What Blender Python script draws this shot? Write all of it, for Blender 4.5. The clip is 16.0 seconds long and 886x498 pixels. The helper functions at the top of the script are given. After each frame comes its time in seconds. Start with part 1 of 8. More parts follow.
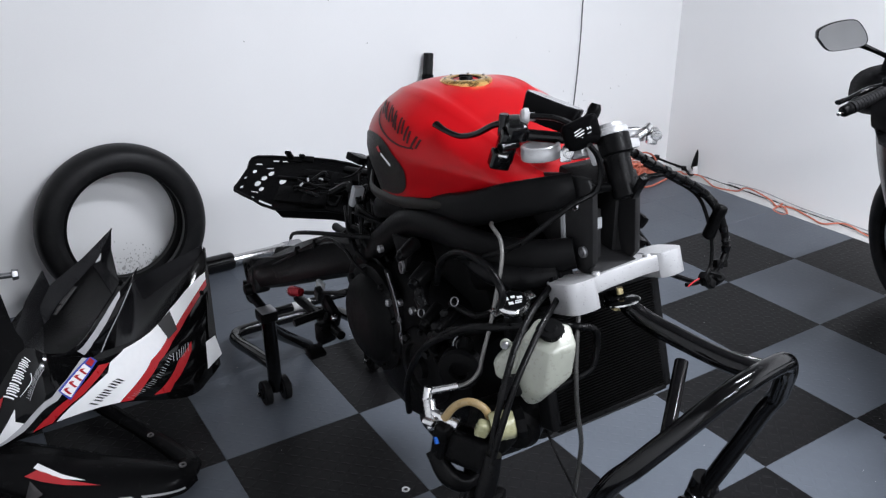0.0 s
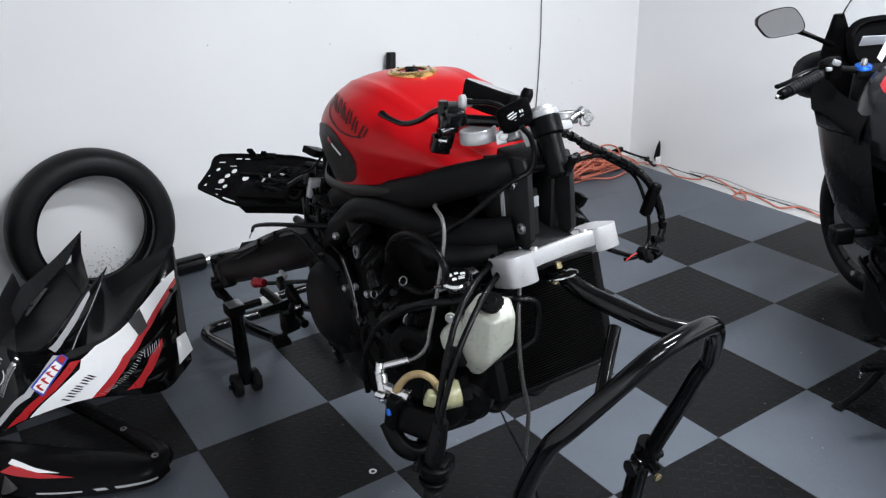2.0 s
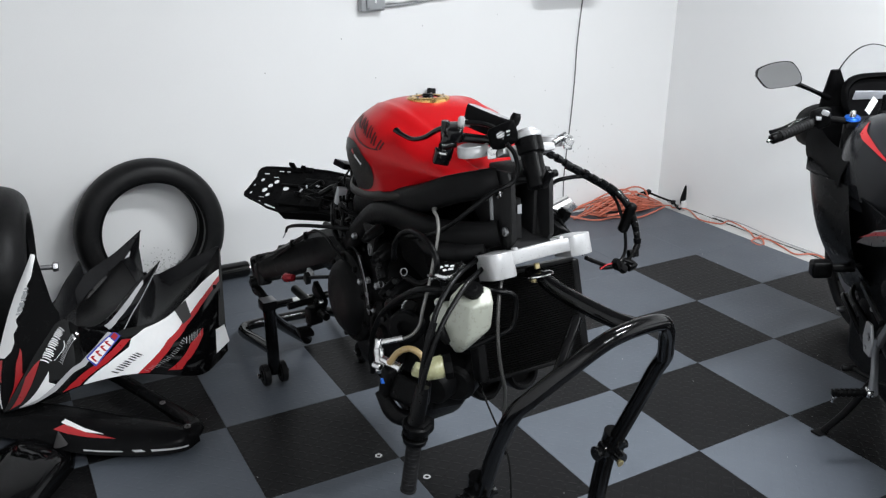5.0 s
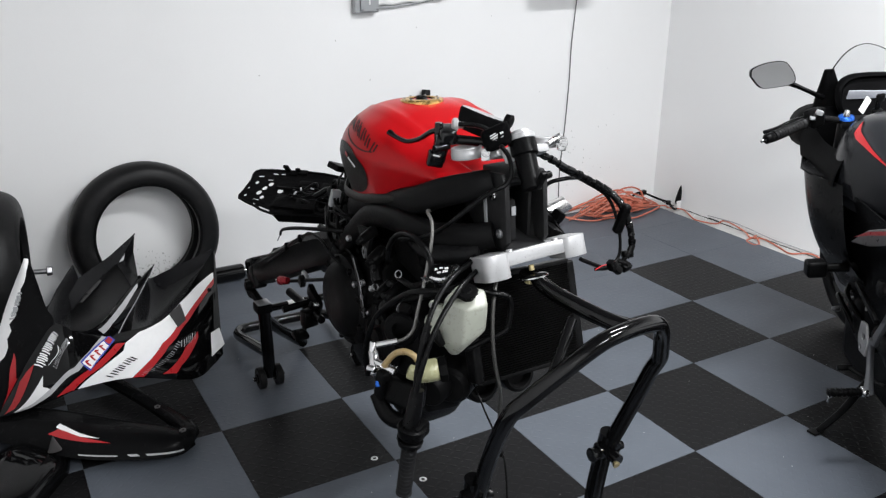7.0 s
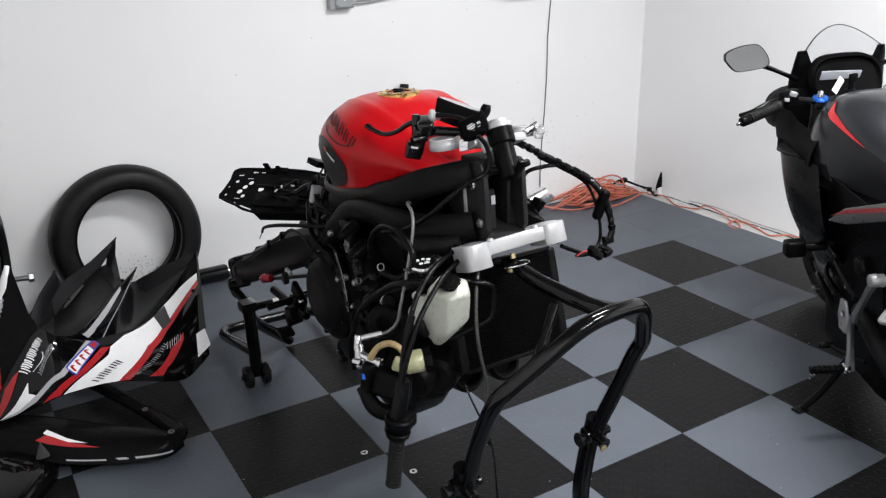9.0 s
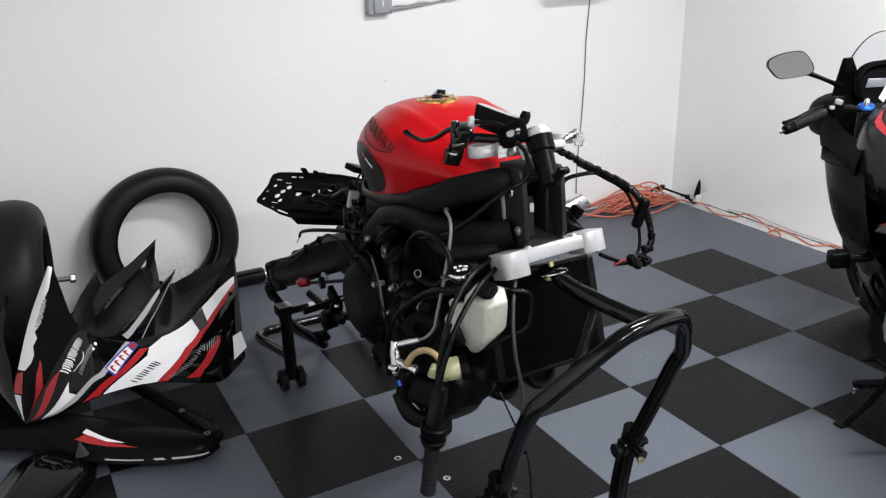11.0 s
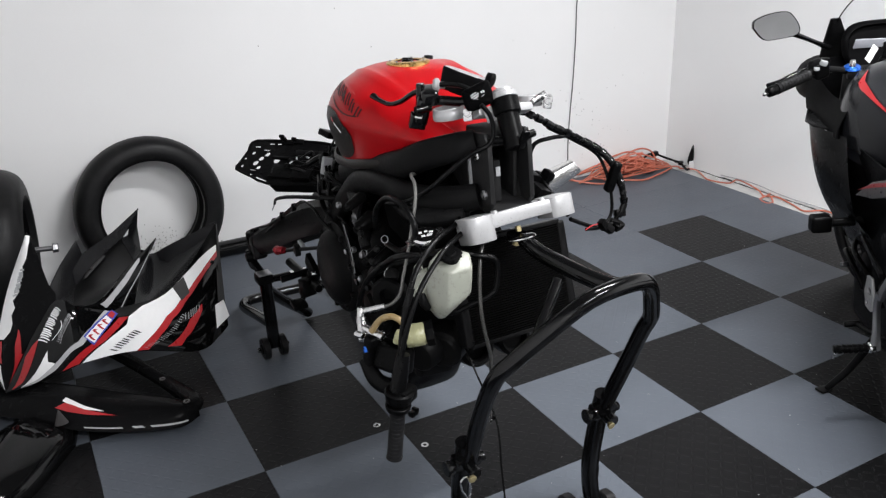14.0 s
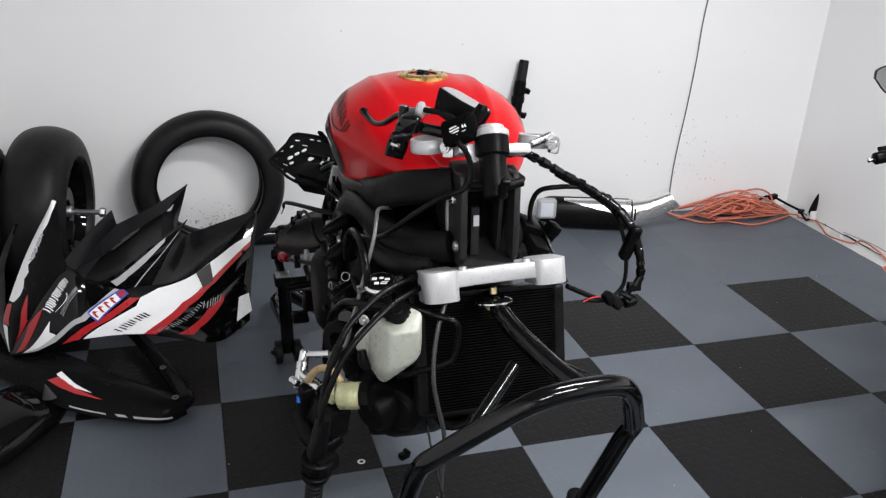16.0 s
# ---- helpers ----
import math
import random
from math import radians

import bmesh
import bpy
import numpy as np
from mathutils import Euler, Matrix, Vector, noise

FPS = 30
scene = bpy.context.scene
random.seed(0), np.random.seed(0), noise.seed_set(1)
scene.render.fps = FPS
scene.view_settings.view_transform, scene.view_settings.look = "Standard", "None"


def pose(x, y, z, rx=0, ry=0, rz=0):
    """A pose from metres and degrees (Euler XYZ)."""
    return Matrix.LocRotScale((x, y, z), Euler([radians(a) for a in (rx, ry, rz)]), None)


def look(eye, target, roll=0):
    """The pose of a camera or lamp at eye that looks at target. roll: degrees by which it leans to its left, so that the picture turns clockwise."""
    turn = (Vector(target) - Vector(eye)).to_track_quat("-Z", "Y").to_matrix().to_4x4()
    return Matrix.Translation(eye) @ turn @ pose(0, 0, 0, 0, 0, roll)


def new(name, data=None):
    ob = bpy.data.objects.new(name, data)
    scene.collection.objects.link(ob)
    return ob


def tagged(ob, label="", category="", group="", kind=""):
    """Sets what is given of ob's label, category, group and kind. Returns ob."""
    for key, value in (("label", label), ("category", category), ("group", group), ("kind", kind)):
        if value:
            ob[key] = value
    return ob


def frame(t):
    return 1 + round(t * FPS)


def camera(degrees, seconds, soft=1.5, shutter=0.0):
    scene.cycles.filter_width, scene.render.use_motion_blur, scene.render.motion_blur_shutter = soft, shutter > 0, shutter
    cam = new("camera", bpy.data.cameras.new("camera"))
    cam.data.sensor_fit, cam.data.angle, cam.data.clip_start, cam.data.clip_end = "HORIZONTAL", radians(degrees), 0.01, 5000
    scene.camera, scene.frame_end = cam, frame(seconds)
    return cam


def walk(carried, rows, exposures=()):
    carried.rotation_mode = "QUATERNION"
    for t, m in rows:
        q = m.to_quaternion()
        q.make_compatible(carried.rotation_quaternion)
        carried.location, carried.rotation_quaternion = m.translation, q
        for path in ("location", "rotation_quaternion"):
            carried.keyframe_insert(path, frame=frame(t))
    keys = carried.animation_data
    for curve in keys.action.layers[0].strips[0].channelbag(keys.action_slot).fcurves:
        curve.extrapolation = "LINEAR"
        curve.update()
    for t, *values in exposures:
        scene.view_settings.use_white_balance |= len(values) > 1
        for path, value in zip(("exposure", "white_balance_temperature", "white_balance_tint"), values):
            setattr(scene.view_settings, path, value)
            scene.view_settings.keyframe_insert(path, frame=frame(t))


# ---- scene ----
from collections import defaultdict
from itertools import product

cam = camera(56.6, 16.0, soft=1.3)
PATH = [
    (0, (-0.977, -1.647, 1.625), (-0.009, -0.097, 0.812), -0.4),
    (0.5, (-0.967, -1.672, 1.603), (0.015, -0.173, 0.714), -1.2),
    (1, (-0.968, -1.689, 1.602), (0.036, -0.209, 0.707), -1.7),
    (1.5, (-0.976, -1.699, 1.612), (0.052, -0.208, 0.764), -2.1),
    (2, (-0.968, -1.77, 1.617), (0.036, -0.240, 0.811), -1.7),
    (2.5, (-0.952, -1.918, 1.616), (-0.126, -0.280, 0.818), 0.2),
    (3, (-0.994, -2.009, 1.632), (-0.258, -0.316, 0.862), 0.3),
    (3.5, (-1.027, -2.064, 1.639), (-0.218, -0.39, 0.903), -0.6),
    (4, (-1.043, -2.08, 1.64), (-0.172, -0.42, 0.944), -0.3),
    (4.5, (-1.035, -2.09, 1.636), (-0.151, -0.439, 0.934), 0.1),
    (5, (-1.024, -2.101, 1.631), (-0.104, -0.472, 0.923), 0.4),
    (7.5, (-1.016, -2.099, 1.632), (-0.083, -0.476, 0.929), 0.0),
    (8, (-1.014, -2.117, 1.625), (-0.053, -0.503, 0.937), -0.5),
    (8.5, (-1.013, -2.116, 1.62), (-0.043, -0.52, 0.906), -1.2),
    (9, (-1.015, -2.115, 1.625), (-0.059, -0.511, 0.909), -1.4),
    (9.5, (-1.018, -2.111, 1.623), (-0.08, -0.491, 0.919), -1.5),
    (10, (-1.022, -2.103, 1.627), (-0.106, -0.471, 0.923), -1.5),
    (12.5, (-1.015, -2.101, 1.628), (-0.136, -0.447, 0.928), -1.7),
    (13, (-1.015, -2.112, 1.619), (-0.13, -0.463, 0.913), -1.8),
    (13.5, (-0.999, -2.106, 1.608), (-0.115, -0.474, 0.864), -1.8),
    (14, (-0.928, -2.131, 1.606), (-0.067, -0.499, 0.835), -2.1),
    (14.5, (-0.82, -2.169, 1.611), (-0.094, -0.486, 0.812), -1.3),
    (15, (-0.705, -2.209, 1.611), (-0.12, -0.461, 0.834), 1.1),
    (15.5, (-0.59, -2.15, 1.612), (-0.05, -0.395, 0.82), 0.8),
    (16, (-0.463, -1.985, 1.621), (0.087, -0.236, 0.822), 2.6),
]
EXPOSURES = [(0, 0.06, 6080, 11), (1, 0.07, 6110, 10), (3, 0.07, 6200, 8), (5, 0.07, 6270, 7), (9, 0.08, 6480, 10), (16, 0.08, 6480, 10)]
walk(cam, [(t, look(eye, target, roll)) for t, eye, target, roll in PATH], EXPOSURES)

# world: a dim indoor surround, all light comes from the ceiling fittings
world = bpy.data.worlds.new("garage_world")
scene.world = world
world.use_nodes = True
world.node_tree.nodes["Background"].inputs[0].default_value = (0.9, 0.94, 1.0, 1)
world.node_tree.nodes["Background"].inputs[1].default_value = 0.05

# room (metres): x along the back wall, y towards it
X0, X1, Y0, Y1, H = -1.375, 2.87, -7.5, 1.84, 2.95
TILE = 0.4572
LAMPS = [(1.2, -0.65, 88), (1.2, -2.6, 105), (-0.1, -3.6, 90)]
for lx, ly, watts in LAMPS:
    lamp = bpy.data.lights.new("tube_light", "AREA")
    lamp.shape, lamp.size, lamp.size_y = "RECTANGLE", 1.2, 0.16
    lamp.energy, lamp.color = watts, (0.985, 0.985, 1.0)
    ob = new("tube_light", lamp)
    ob.matrix_world = pose(lx, ly, H - 0.095)

# ---------------------------------------------------------------- mesh helpers
V = Vector
PLACE = {}


def thing(name, at, label, category, group="", kind=""):
    """An empty at the base of a thing; its parts are modelled in world space."""
    ob = new(name)
    ob.empty_display_size = 0.05
    ob.location = at
    PLACE[ob.name] = Matrix.Translation(at)
    return tagged(ob, label, category, group, kind)


def to_object(name, bm, material, angle=40):
    """Link a bmesh as one object whose origin is the middle of its box."""
    bmesh.ops.recalc_face_normals(bm, faces=bm.faces)
    lo = V([min(v.co[i] for v in bm.verts) for i in range(3)])
    hi = V([max(v.co[i] for v in bm.verts) for i in range(3)])
    mid = (lo + hi) / 2
    bmesh.ops.translate(bm, verts=bm.verts, vec=-mid)
    mesh = bpy.data.meshes.new(name)
    bm.to_mesh(mesh)
    bm.free()
    mesh.materials.append(material)
    mesh.polygons.foreach_set("use_smooth", [True] * len(mesh.polygons))
    mesh.set_sharp_from_angle(angle=radians(angle))
    ob = new(name, mesh)
    ob.location = mid
    PLACE[ob.name] = Matrix.Translation(mid)
    return ob


def part(name, bm, material, parent, label="", angle=40):
    """One mesh object under a thing or under a part of it."""
    ob = to_object(name, bm, material, angle)
    ob.parent = parent
    ob.matrix_parent_inverse = PLACE[parent.name].inverted()
    return tagged(ob, label)


def solo(name, bm, material, label, category, group="", kind="", angle=40):
    """A thing that is one mesh."""
    return tagged(to_object(name, bm, material, angle), label, category, group, kind)


def curve(points, n=6):
    """Catmull-Rom samples through the points."""
    p = [V(q) for q in points]
    if len(p) == 2:
        return [p[0].lerp(p[1], i / n) for i in range(n + 1)]
    p = [p[0] * 2 - p[1]] + p + [p[-1] * 2 - p[-2]]
    out = []
    for i in range(1, len(p) - 2):
        a, b, c, d = p[i - 1:i + 3]
        for k in range(n):
            t = k / n
            out.append(0.5 * (2 * b + (c - a) * t + (2 * a - 5 * b + 4 * c - d) * t * t + (3 * b - a - 3 * c + d) * t ** 3))
    return out + [p[-2].copy()]


def rings(bm, loops, cap=True):
    """Skin closed loops of equal length."""
    made = [[bm.verts.new(v) for v in loop] for loop in loops]
    for a, b in zip(made, made[1:]):
        for i in range(len(a)):
            j = (i + 1) % len(a)
            bm.faces.new((a[i], a[j], b[j], b[i]))
    if cap:
        bm.faces.new(made[0][::-1])
        bm.faces.new(made[-1])
    return made


def tube(bm, points, r, seg=10, n=6, flat=1.0, cap=True, up=(0, 0, 1)):
    """A swept round or flattened bar; r may be one radius for each point."""
    line = curve(points, n)
    radii = [r] * len(line)
    if not isinstance(r, (int, float)):
        radii = [q.x for q in curve([(v, 0, 0) for v in r], n)]
    side, loops = None, []
    for i, p in enumerate(line):
        way = (line[min(i + 1, len(line) - 1)] - line[max(i - 1, 0)]).normalized()
        if side is None:
            side = way.cross(V(up))
            side = side if side.length > 0.05 else way.cross(V((1, 0, 0)))
        side = (side - way * side.dot(way)).normalized()
        over = side.cross(way)
        loops.append([p + radii[i] * (math.cos(a) * side + flat * math.sin(a) * over)
                      for a in (math.tau * k / seg for k in range(seg))])
    rings(bm, loops, cap)
    return bm


def rev(bm, profile, m=Matrix(), seg=28, close=False):
    """Turn (radius, height) pairs round the local z axis."""
    loops = [[m @ V((max(r, 1e-4) * math.cos(math.tau * k / seg), max(r, 1e-4) * math.sin(math.tau * k / seg), h))
              for k in range(seg)] for r, h in profile]
    made = rings(bm, loops, cap=not close)
    if close:
        for i in range(seg):
            j = (i + 1) % seg
            bm.faces.new((made[-1][i], made[-1][j], made[0][j], made[0][i]))
    return bm


def rod(bm, a, b, r, r2=None, seg=16, bev=0.0):
    """A straight round bar from a to b, its rims eased."""
    a, b = V(a), V(b)
    m = Matrix.Translation(a) @ (b - a).to_track_quat("Z", "Y").to_matrix().to_4x4()
    h, r2 = (b - a).length, r if r2 is None else r2
    e = bev if bev else min(r, h) * 0.12
    return rev(bm, [(r - e, 0), (r, e), (r2, h - e), (r2 - e, h)], m, seg)


def box(bm, size, m=Matrix(), bev=0.003, seg=2):
    """A block with eased edges; size in metres about the centre."""
    made = bmesh.ops.create_cube(bm, size=1.0, matrix=m @ Matrix.Diagonal((*size, 1)))["verts"]
    if bev:
        edges = {e for v in made for e in v.link_edges}
        bmesh.ops.bevel(bm, geom=list(edges), offset=bev, segments=seg, profile=0.6, affect="EDGES", clamp_overlap=True)
    return bm


def prism(bm, outline, depth, m=Matrix(), holes=(), bev=0.0):
    """A plate: a flat outline with holes, thick along local z."""
    edges = []
    for loop in (outline, *holes):
        vs = [bm.verts.new((x, y, 0)) for x, y in loop]
        edges += [bm.edges.new((vs[i], vs[(i + 1) % len(vs)])) for i in range(len(vs))]
    faces = [g for g in bmesh.ops.triangle_fill(bm, use_beauty=True, use_dissolve=False, edges=edges)["geom"]
             if isinstance(g, bmesh.types.BMFace)]
    top = bmesh.ops.extrude_face_region(bm, geom=faces)["geom"]
    tops = [g for g in top if isinstance(g, bmesh.types.BMVert)]
    bmesh.ops.translate(bm, verts=tops, vec=(0, 0, depth))
    every = list({v for f in faces for v in f.verts} | set(tops))
    if bev:
        rim = list({e for v in every for e in v.link_edges if e.is_manifold and e.calc_face_angle(0) > 0.6})
        grown = bmesh.ops.bevel(bm, geom=rim, offset=bev, segments=2, profile=0.6, affect="EDGES", clamp_overlap=True)
        every = [v for v in bm.verts if v.is_valid] if len(bm.verts) == len(every) else list({v for v in every if v.is_valid} | set(grown["verts"]))
    bmesh.ops.transform(bm, matrix=m, verts=every)
    return bm


def circle(cx, cy, r, n=14, sy=1.0):
    return [(cx + r * math.cos(math.tau * k / n), cy + sy * r * math.sin(math.tau * k / n)) for k in range(n)]


def normal(f, u, v, e=0.01):
    a = f(min(u + e, 1), v) - f(max(u - e, 0), v)
    b = f(u, min(v + e, 1)) - f(u, max(v - e, 0))
    n = a.cross(b)
    return n.normalized() if n.length > 1e-9 else V((0, 0, 1))


def shell(bm, f, nu, nv, thick, flip=1):
    """A curved panel f(u, v) with thickness."""
    grid = []
    for side in (0, 1):
        grid.append([[bm.verts.new(f(i / nu, j / nv) - side * flip * thick * normal(f, min(max(i / nu, .01), .99), min(max(j / nv, .01), .99)))
                      for j in range(nv + 1)] for i in range(nu + 1)])
    for g in grid:
        for i, j in product(range(nu), range(nv)):
            bm.faces.new((g[i][j], g[i + 1][j], g[i + 1][j + 1], g[i][j + 1]))
    a, b = grid
    rim = [(i, 0) for i in range(nu)] + [(nu, j) for j in range(nv)] + [(i, nv) for i in range(nu, 0, -1)] + [(0, j) for j in range(nv, 0, -1)]
    for (i, j), (k, l) in zip(rim, rim[1:] + rim[:1]):
        bm.faces.new((a[i][j], a[k][l], b[k][l], b[i][j]))
    bmesh.ops.remove_doubles(bm, verts=bm.verts, dist=1e-5)
    return bm


def decal(bm, f, outline, off=0.0012, step=0.06, flip=1):
    """A thin film on a curved panel; the outline is in (u, v)."""
    flat = bmesh.new()
    vs = [flat.verts.new((u, v, 0)) for u, v in outline]
    es = [flat.edges.new((vs[i], vs[(i + 1) % len(vs)])) for i in range(len(vs))]
    bmesh.ops.triangle_fill(flat, use_beauty=True, use_dissolve=False, edges=es)
    for _ in range(4):
        long = [e for e in flat.edges if e.calc_length() > step]
        if not long:
            break
        bmesh.ops.subdivide_edges(flat, edges=long, cuts=1, use_grid_fill=True)
        bmesh.ops.triangulate(flat, faces=flat.faces)
    low, top = {}, {}
    for v in flat.verts:
        u, w = min(max(v.co.x, 0), 1), min(max(v.co.y, 0), 1)
        p, n = f(u, w), normal(f, min(max(u, .01), .99), min(max(w, .01), .99))
        top[v] = bm.verts.new(p + flip * off * n)
    for face in flat.faces:
        bm.faces.new([top[v] for v in face.verts])
    flat.free()
    return bm


def strip(a, b, w, bend=0.0, n=8):
    """An outline of a straight or bowed stripe from a to b."""
    (ax, ay), (bx, by) = a, b
    dx, dy = bx - ax, by - ay
    k = math.hypot(dx, dy)
    nx, ny = -dy / k, dx / k
    mid = [(ax + dx * t + nx * bend * 4 * t * (1 - t), ay + dy * t + ny * bend * 4 * t * (1 - t)) for t in (i / n for i in range(n + 1))]
    return [(x + nx * w / 2, y + ny * w / 2) for x, y in mid] + [(x - nx * w / 2, y - ny * w / 2) for x, y in mid[::-1]]

# ---------------------------------------------------------------- materials
def paint(name, color, rough=0.5, metal=0.0, vary=0.12, grain=60.0, blotch=6.0, bump=0.05, rvary=0.1, coat=0.0, each=0.0, spec=0.5, dust=0.0):
    """A surface with fine grain, larger blotches, uneven gloss and slight relief."""
    m = bpy.data.materials.new(name)
    m.use_nodes = True
    nt = m.node_tree
    n, l = nt.nodes, nt.links
    b = n["Principled BSDF"]
    co = n.new("ShaderNodeTexCoord")
    big, fine = n.new("ShaderNodeTexNoise"), n.new("ShaderNodeTexNoise")
    big.inputs["Scale"].default_value, big.inputs["Detail"].default_value = blotch, 4
    fine.inputs["Scale"].default_value, fine.inputs["Detail"].default_value = grain, 6
    l.new(co.outputs["Object"], big.inputs["Vector"])
    l.new(co.outputs["Object"], fine.inputs["Vector"])
    add = n.new("ShaderNodeMath")
    add.operation = "MULTIPLY_ADD"
    add.inputs[1].default_value = 0.6
    l.new(big.outputs["Fac"], add.inputs[0])
    half = n.new("ShaderNodeMath")
    half.operation = "MULTIPLY"
    half.inputs[1].default_value = 0.4
    l.new(fine.outputs["Fac"], half.inputs[0])
    l.new(half.outputs[0], add.inputs[2])
    ramp = n.new("ShaderNodeMapRange")
    ramp.inputs["From Min"].default_value, ramp.inputs["From Max"].default_value = 0.3, 0.7
    ramp.inputs["To Min"].default_value, ramp.inputs["To Max"].default_value = 1 - vary, 1 + vary
    l.new(add.outputs[0], ramp.inputs["Value"])
    scale = ramp.outputs[0]
    if each:
        info = n.new("ShaderNodeObjectInfo")
        er = n.new("ShaderNodeMapRange")
        er.inputs["To Min"].default_value, er.inputs["To Max"].default_value = 1 - each, 1 + each
        l.new(info.outputs["Random"], er.inputs["Value"])
        mul = n.new("ShaderNodeMath")
        mul.operation = "MULTIPLY"
        l.new(scale, mul.inputs[0])
        l.new(er.outputs[0], mul.inputs[1])
        scale = mul.outputs[0]
    mix = n.new("ShaderNodeVectorMath")
    mix.operation = "SCALE"
    mix.inputs[0].default_value = color
    l.new(scale, mix.inputs["Scale"])
    out = mix.outputs[0]
    if dust:
        dn = n.new("ShaderNodeTexNoise")
        dn.inputs["Scale"].default_value, dn.inputs["Detail"].default_value = blotch * 2.3, 8
        dn.inputs["Roughness"].default_value = 0.7
        l.new(co.outputs["Object"], dn.inputs["Vector"])
        dr = n.new("ShaderNodeMapRange")
        dr.inputs["From Min"].default_value, dr.inputs["From Max"].default_value = 0.48, 0.8
        dr.inputs["To Max"].default_value = dust
        l.new(dn.outputs["Fac"], dr.inputs["Value"])
        dm = n.new("ShaderNodeMix")
        dm.data_type = "RGBA"
        dm.inputs[7].default_value = (0.23, 0.22, 0.2, 1)
        l.new(dr.outputs[0], dm.inputs[0])
        l.new(out, dm.inputs[6])
        out = dm.outputs[2]
    l.new(out, b.inputs["Base Color"])
    rr = n.new("ShaderNodeMapRange")
    rr.inputs["From Min"].default_value, rr.inputs["From Max"].default_value = 0.3, 0.7
    rr.inputs["To Min"].default_value, rr.inputs["To Max"].default_value = max(rough - rvary, 0.03), min(rough + rvary, 1)
    l.new(fine.outputs["Fac"], rr.inputs["Value"])
    l.new(rr.outputs[0], b.inputs["Roughness"])
    b.inputs["Metallic"].default_value = metal
    b.inputs["Coat Weight"].default_value = coat
    b.inputs["Coat Roughness"].default_value = 0.06
    b.inputs["Specular IOR Level"].default_value = spec
    if bump:
        bp = n.new("ShaderNodeBump")
        bp.inputs["Strength"].default_value, bp.inputs["Distance"].default_value = bump, 0.002
        l.new(fine.outputs["Fac"], bp.inputs["Height"])
        l.new(bp.outputs[0], b.inputs["Normal"])
    return m


def tile_paint(name, color, rough, spec, relief=0.0009):
    """Vinyl tile with a faint raised lozenge pattern, scuffs and specks."""
    m = paint(name, color, rough, vary=0.10, grain=90, blotch=5, bump=0, each=0.06, rvary=0.07, spec=spec)
    nt = m.node_tree
    n, l = nt.nodes, nt.links
    co = n.new("ShaderNodeTexCoord")
    sep = n.new("ShaderNodeSeparateXYZ")
    l.new(co.outputs["Object"], sep.inputs[0])

    def mm(op, a, b=None, c=None):
        q = n.new("ShaderNodeMath")
        q.operation = op
        for i, s in enumerate((a, b, c)):
            if s is None:
                continue
            if isinstance(s, (int, float)):
                q.inputs[i].default_value = s
            else:
                l.new(s, q.inputs[i])
        return q.outputs[0]
    u, v = mm("DIVIDE", sep.outputs[0], 0.03), mm("DIVIDE", sep.outputs[1], 0.03)
    par = mm("MULTIPLY_ADD", mm("FLOORED_MODULO", mm("ADD", mm("FLOOR", u), mm("FLOOR", v)), 2.0), 2.0, -1.0)
    fu, fv = mm("SUBTRACT", mm("FRACT", u), 0.5), mm("SUBTRACT", mm("FRACT", v), 0.5)
    pv = mm("MULTIPLY", par, fv)
    a, b = mm("ADD", fu, pv), mm("SUBTRACT", fu, pv)
    d = mm("ADD", mm("POWER", mm("DIVIDE", a, 0.62), 2.0), mm("POWER", mm("DIVIDE", b, 0.2), 2.0))
    h = n.new("ShaderNodeMapRange")
    h.interpolation_type = "SMOOTHSTEP"
    h.inputs["From Min"].default_value, h.inputs["From Max"].default_value = 1.1, 0.5
    l.new(d, h.inputs["Value"])
    gr = n.new("ShaderNodeTexNoise")
    gr.inputs["Scale"].default_value, gr.inputs["Detail"].default_value = 220, 4
    l.new(co.outputs["Object"], gr.inputs["Vector"])
    hh = mm("MULTIPLY_ADD", gr.outputs["Fac"], 0.35, h.outputs[0])
    bp = n.new("ShaderNodeBump")
    bp.inputs["Strength"].default_value, bp.inputs["Distance"].default_value = 0.4 if relief < 0.001 else 0.65, relief
    l.new(hh, bp.inputs["Height"])
    l.new(bp.outputs[0], n["Principled BSDF"].inputs["Normal"])
    return m


def wall_paint():
    """White painted wall, roller texture, faint scuffs and grey smudges near the floor."""
    m = paint("white_wall_paint", (0.79, 0.79, 0.79), 0.55, vary=0.025, grain=180, blotch=1.6, bump=0.16, rvary=0.08)
    nt = m.node_tree
    n, l = nt.nodes, nt.links
    b = n["Principled BSDF"]
    src = b.inputs["Base Color"].links[0].from_socket
    co = n.new("ShaderNodeTexCoord")
    mp = n.new("ShaderNodeMapping")
    mp.inputs["Scale"].default_value = (9, 9, 4)
    l.new(co.outputs["Object"], mp.inputs[0])
    sc = n.new("ShaderNodeTexNoise")
    sc.inputs["Scale"].default_value, sc.inputs["Detail"].default_value, sc.inputs["Roughness"].default_value = 1.3, 9, 0.75
    l.new(mp.outputs[0], sc.inputs["Vector"])
    r = n.new("ShaderNodeMapRange")
    r.inputs["From Min"].default_value, r.inputs["From Max"].default_value, r.inputs["To Max"].default_value = 0.68, 0.8, 0.35
    l.new(sc.outputs["Fac"], r.inputs["Value"])
    mx = n.new("ShaderNodeMix")
    mx.data_type = "RGBA"
    mx.inputs[7].default_value = (0.42, 0.41, 0.40, 1)
    l.new(r.outputs[0], mx.inputs[0])
    l.new(src, mx.inputs[6])
    l.new(mx.outputs[2], b.inputs["Base Color"])
    return m


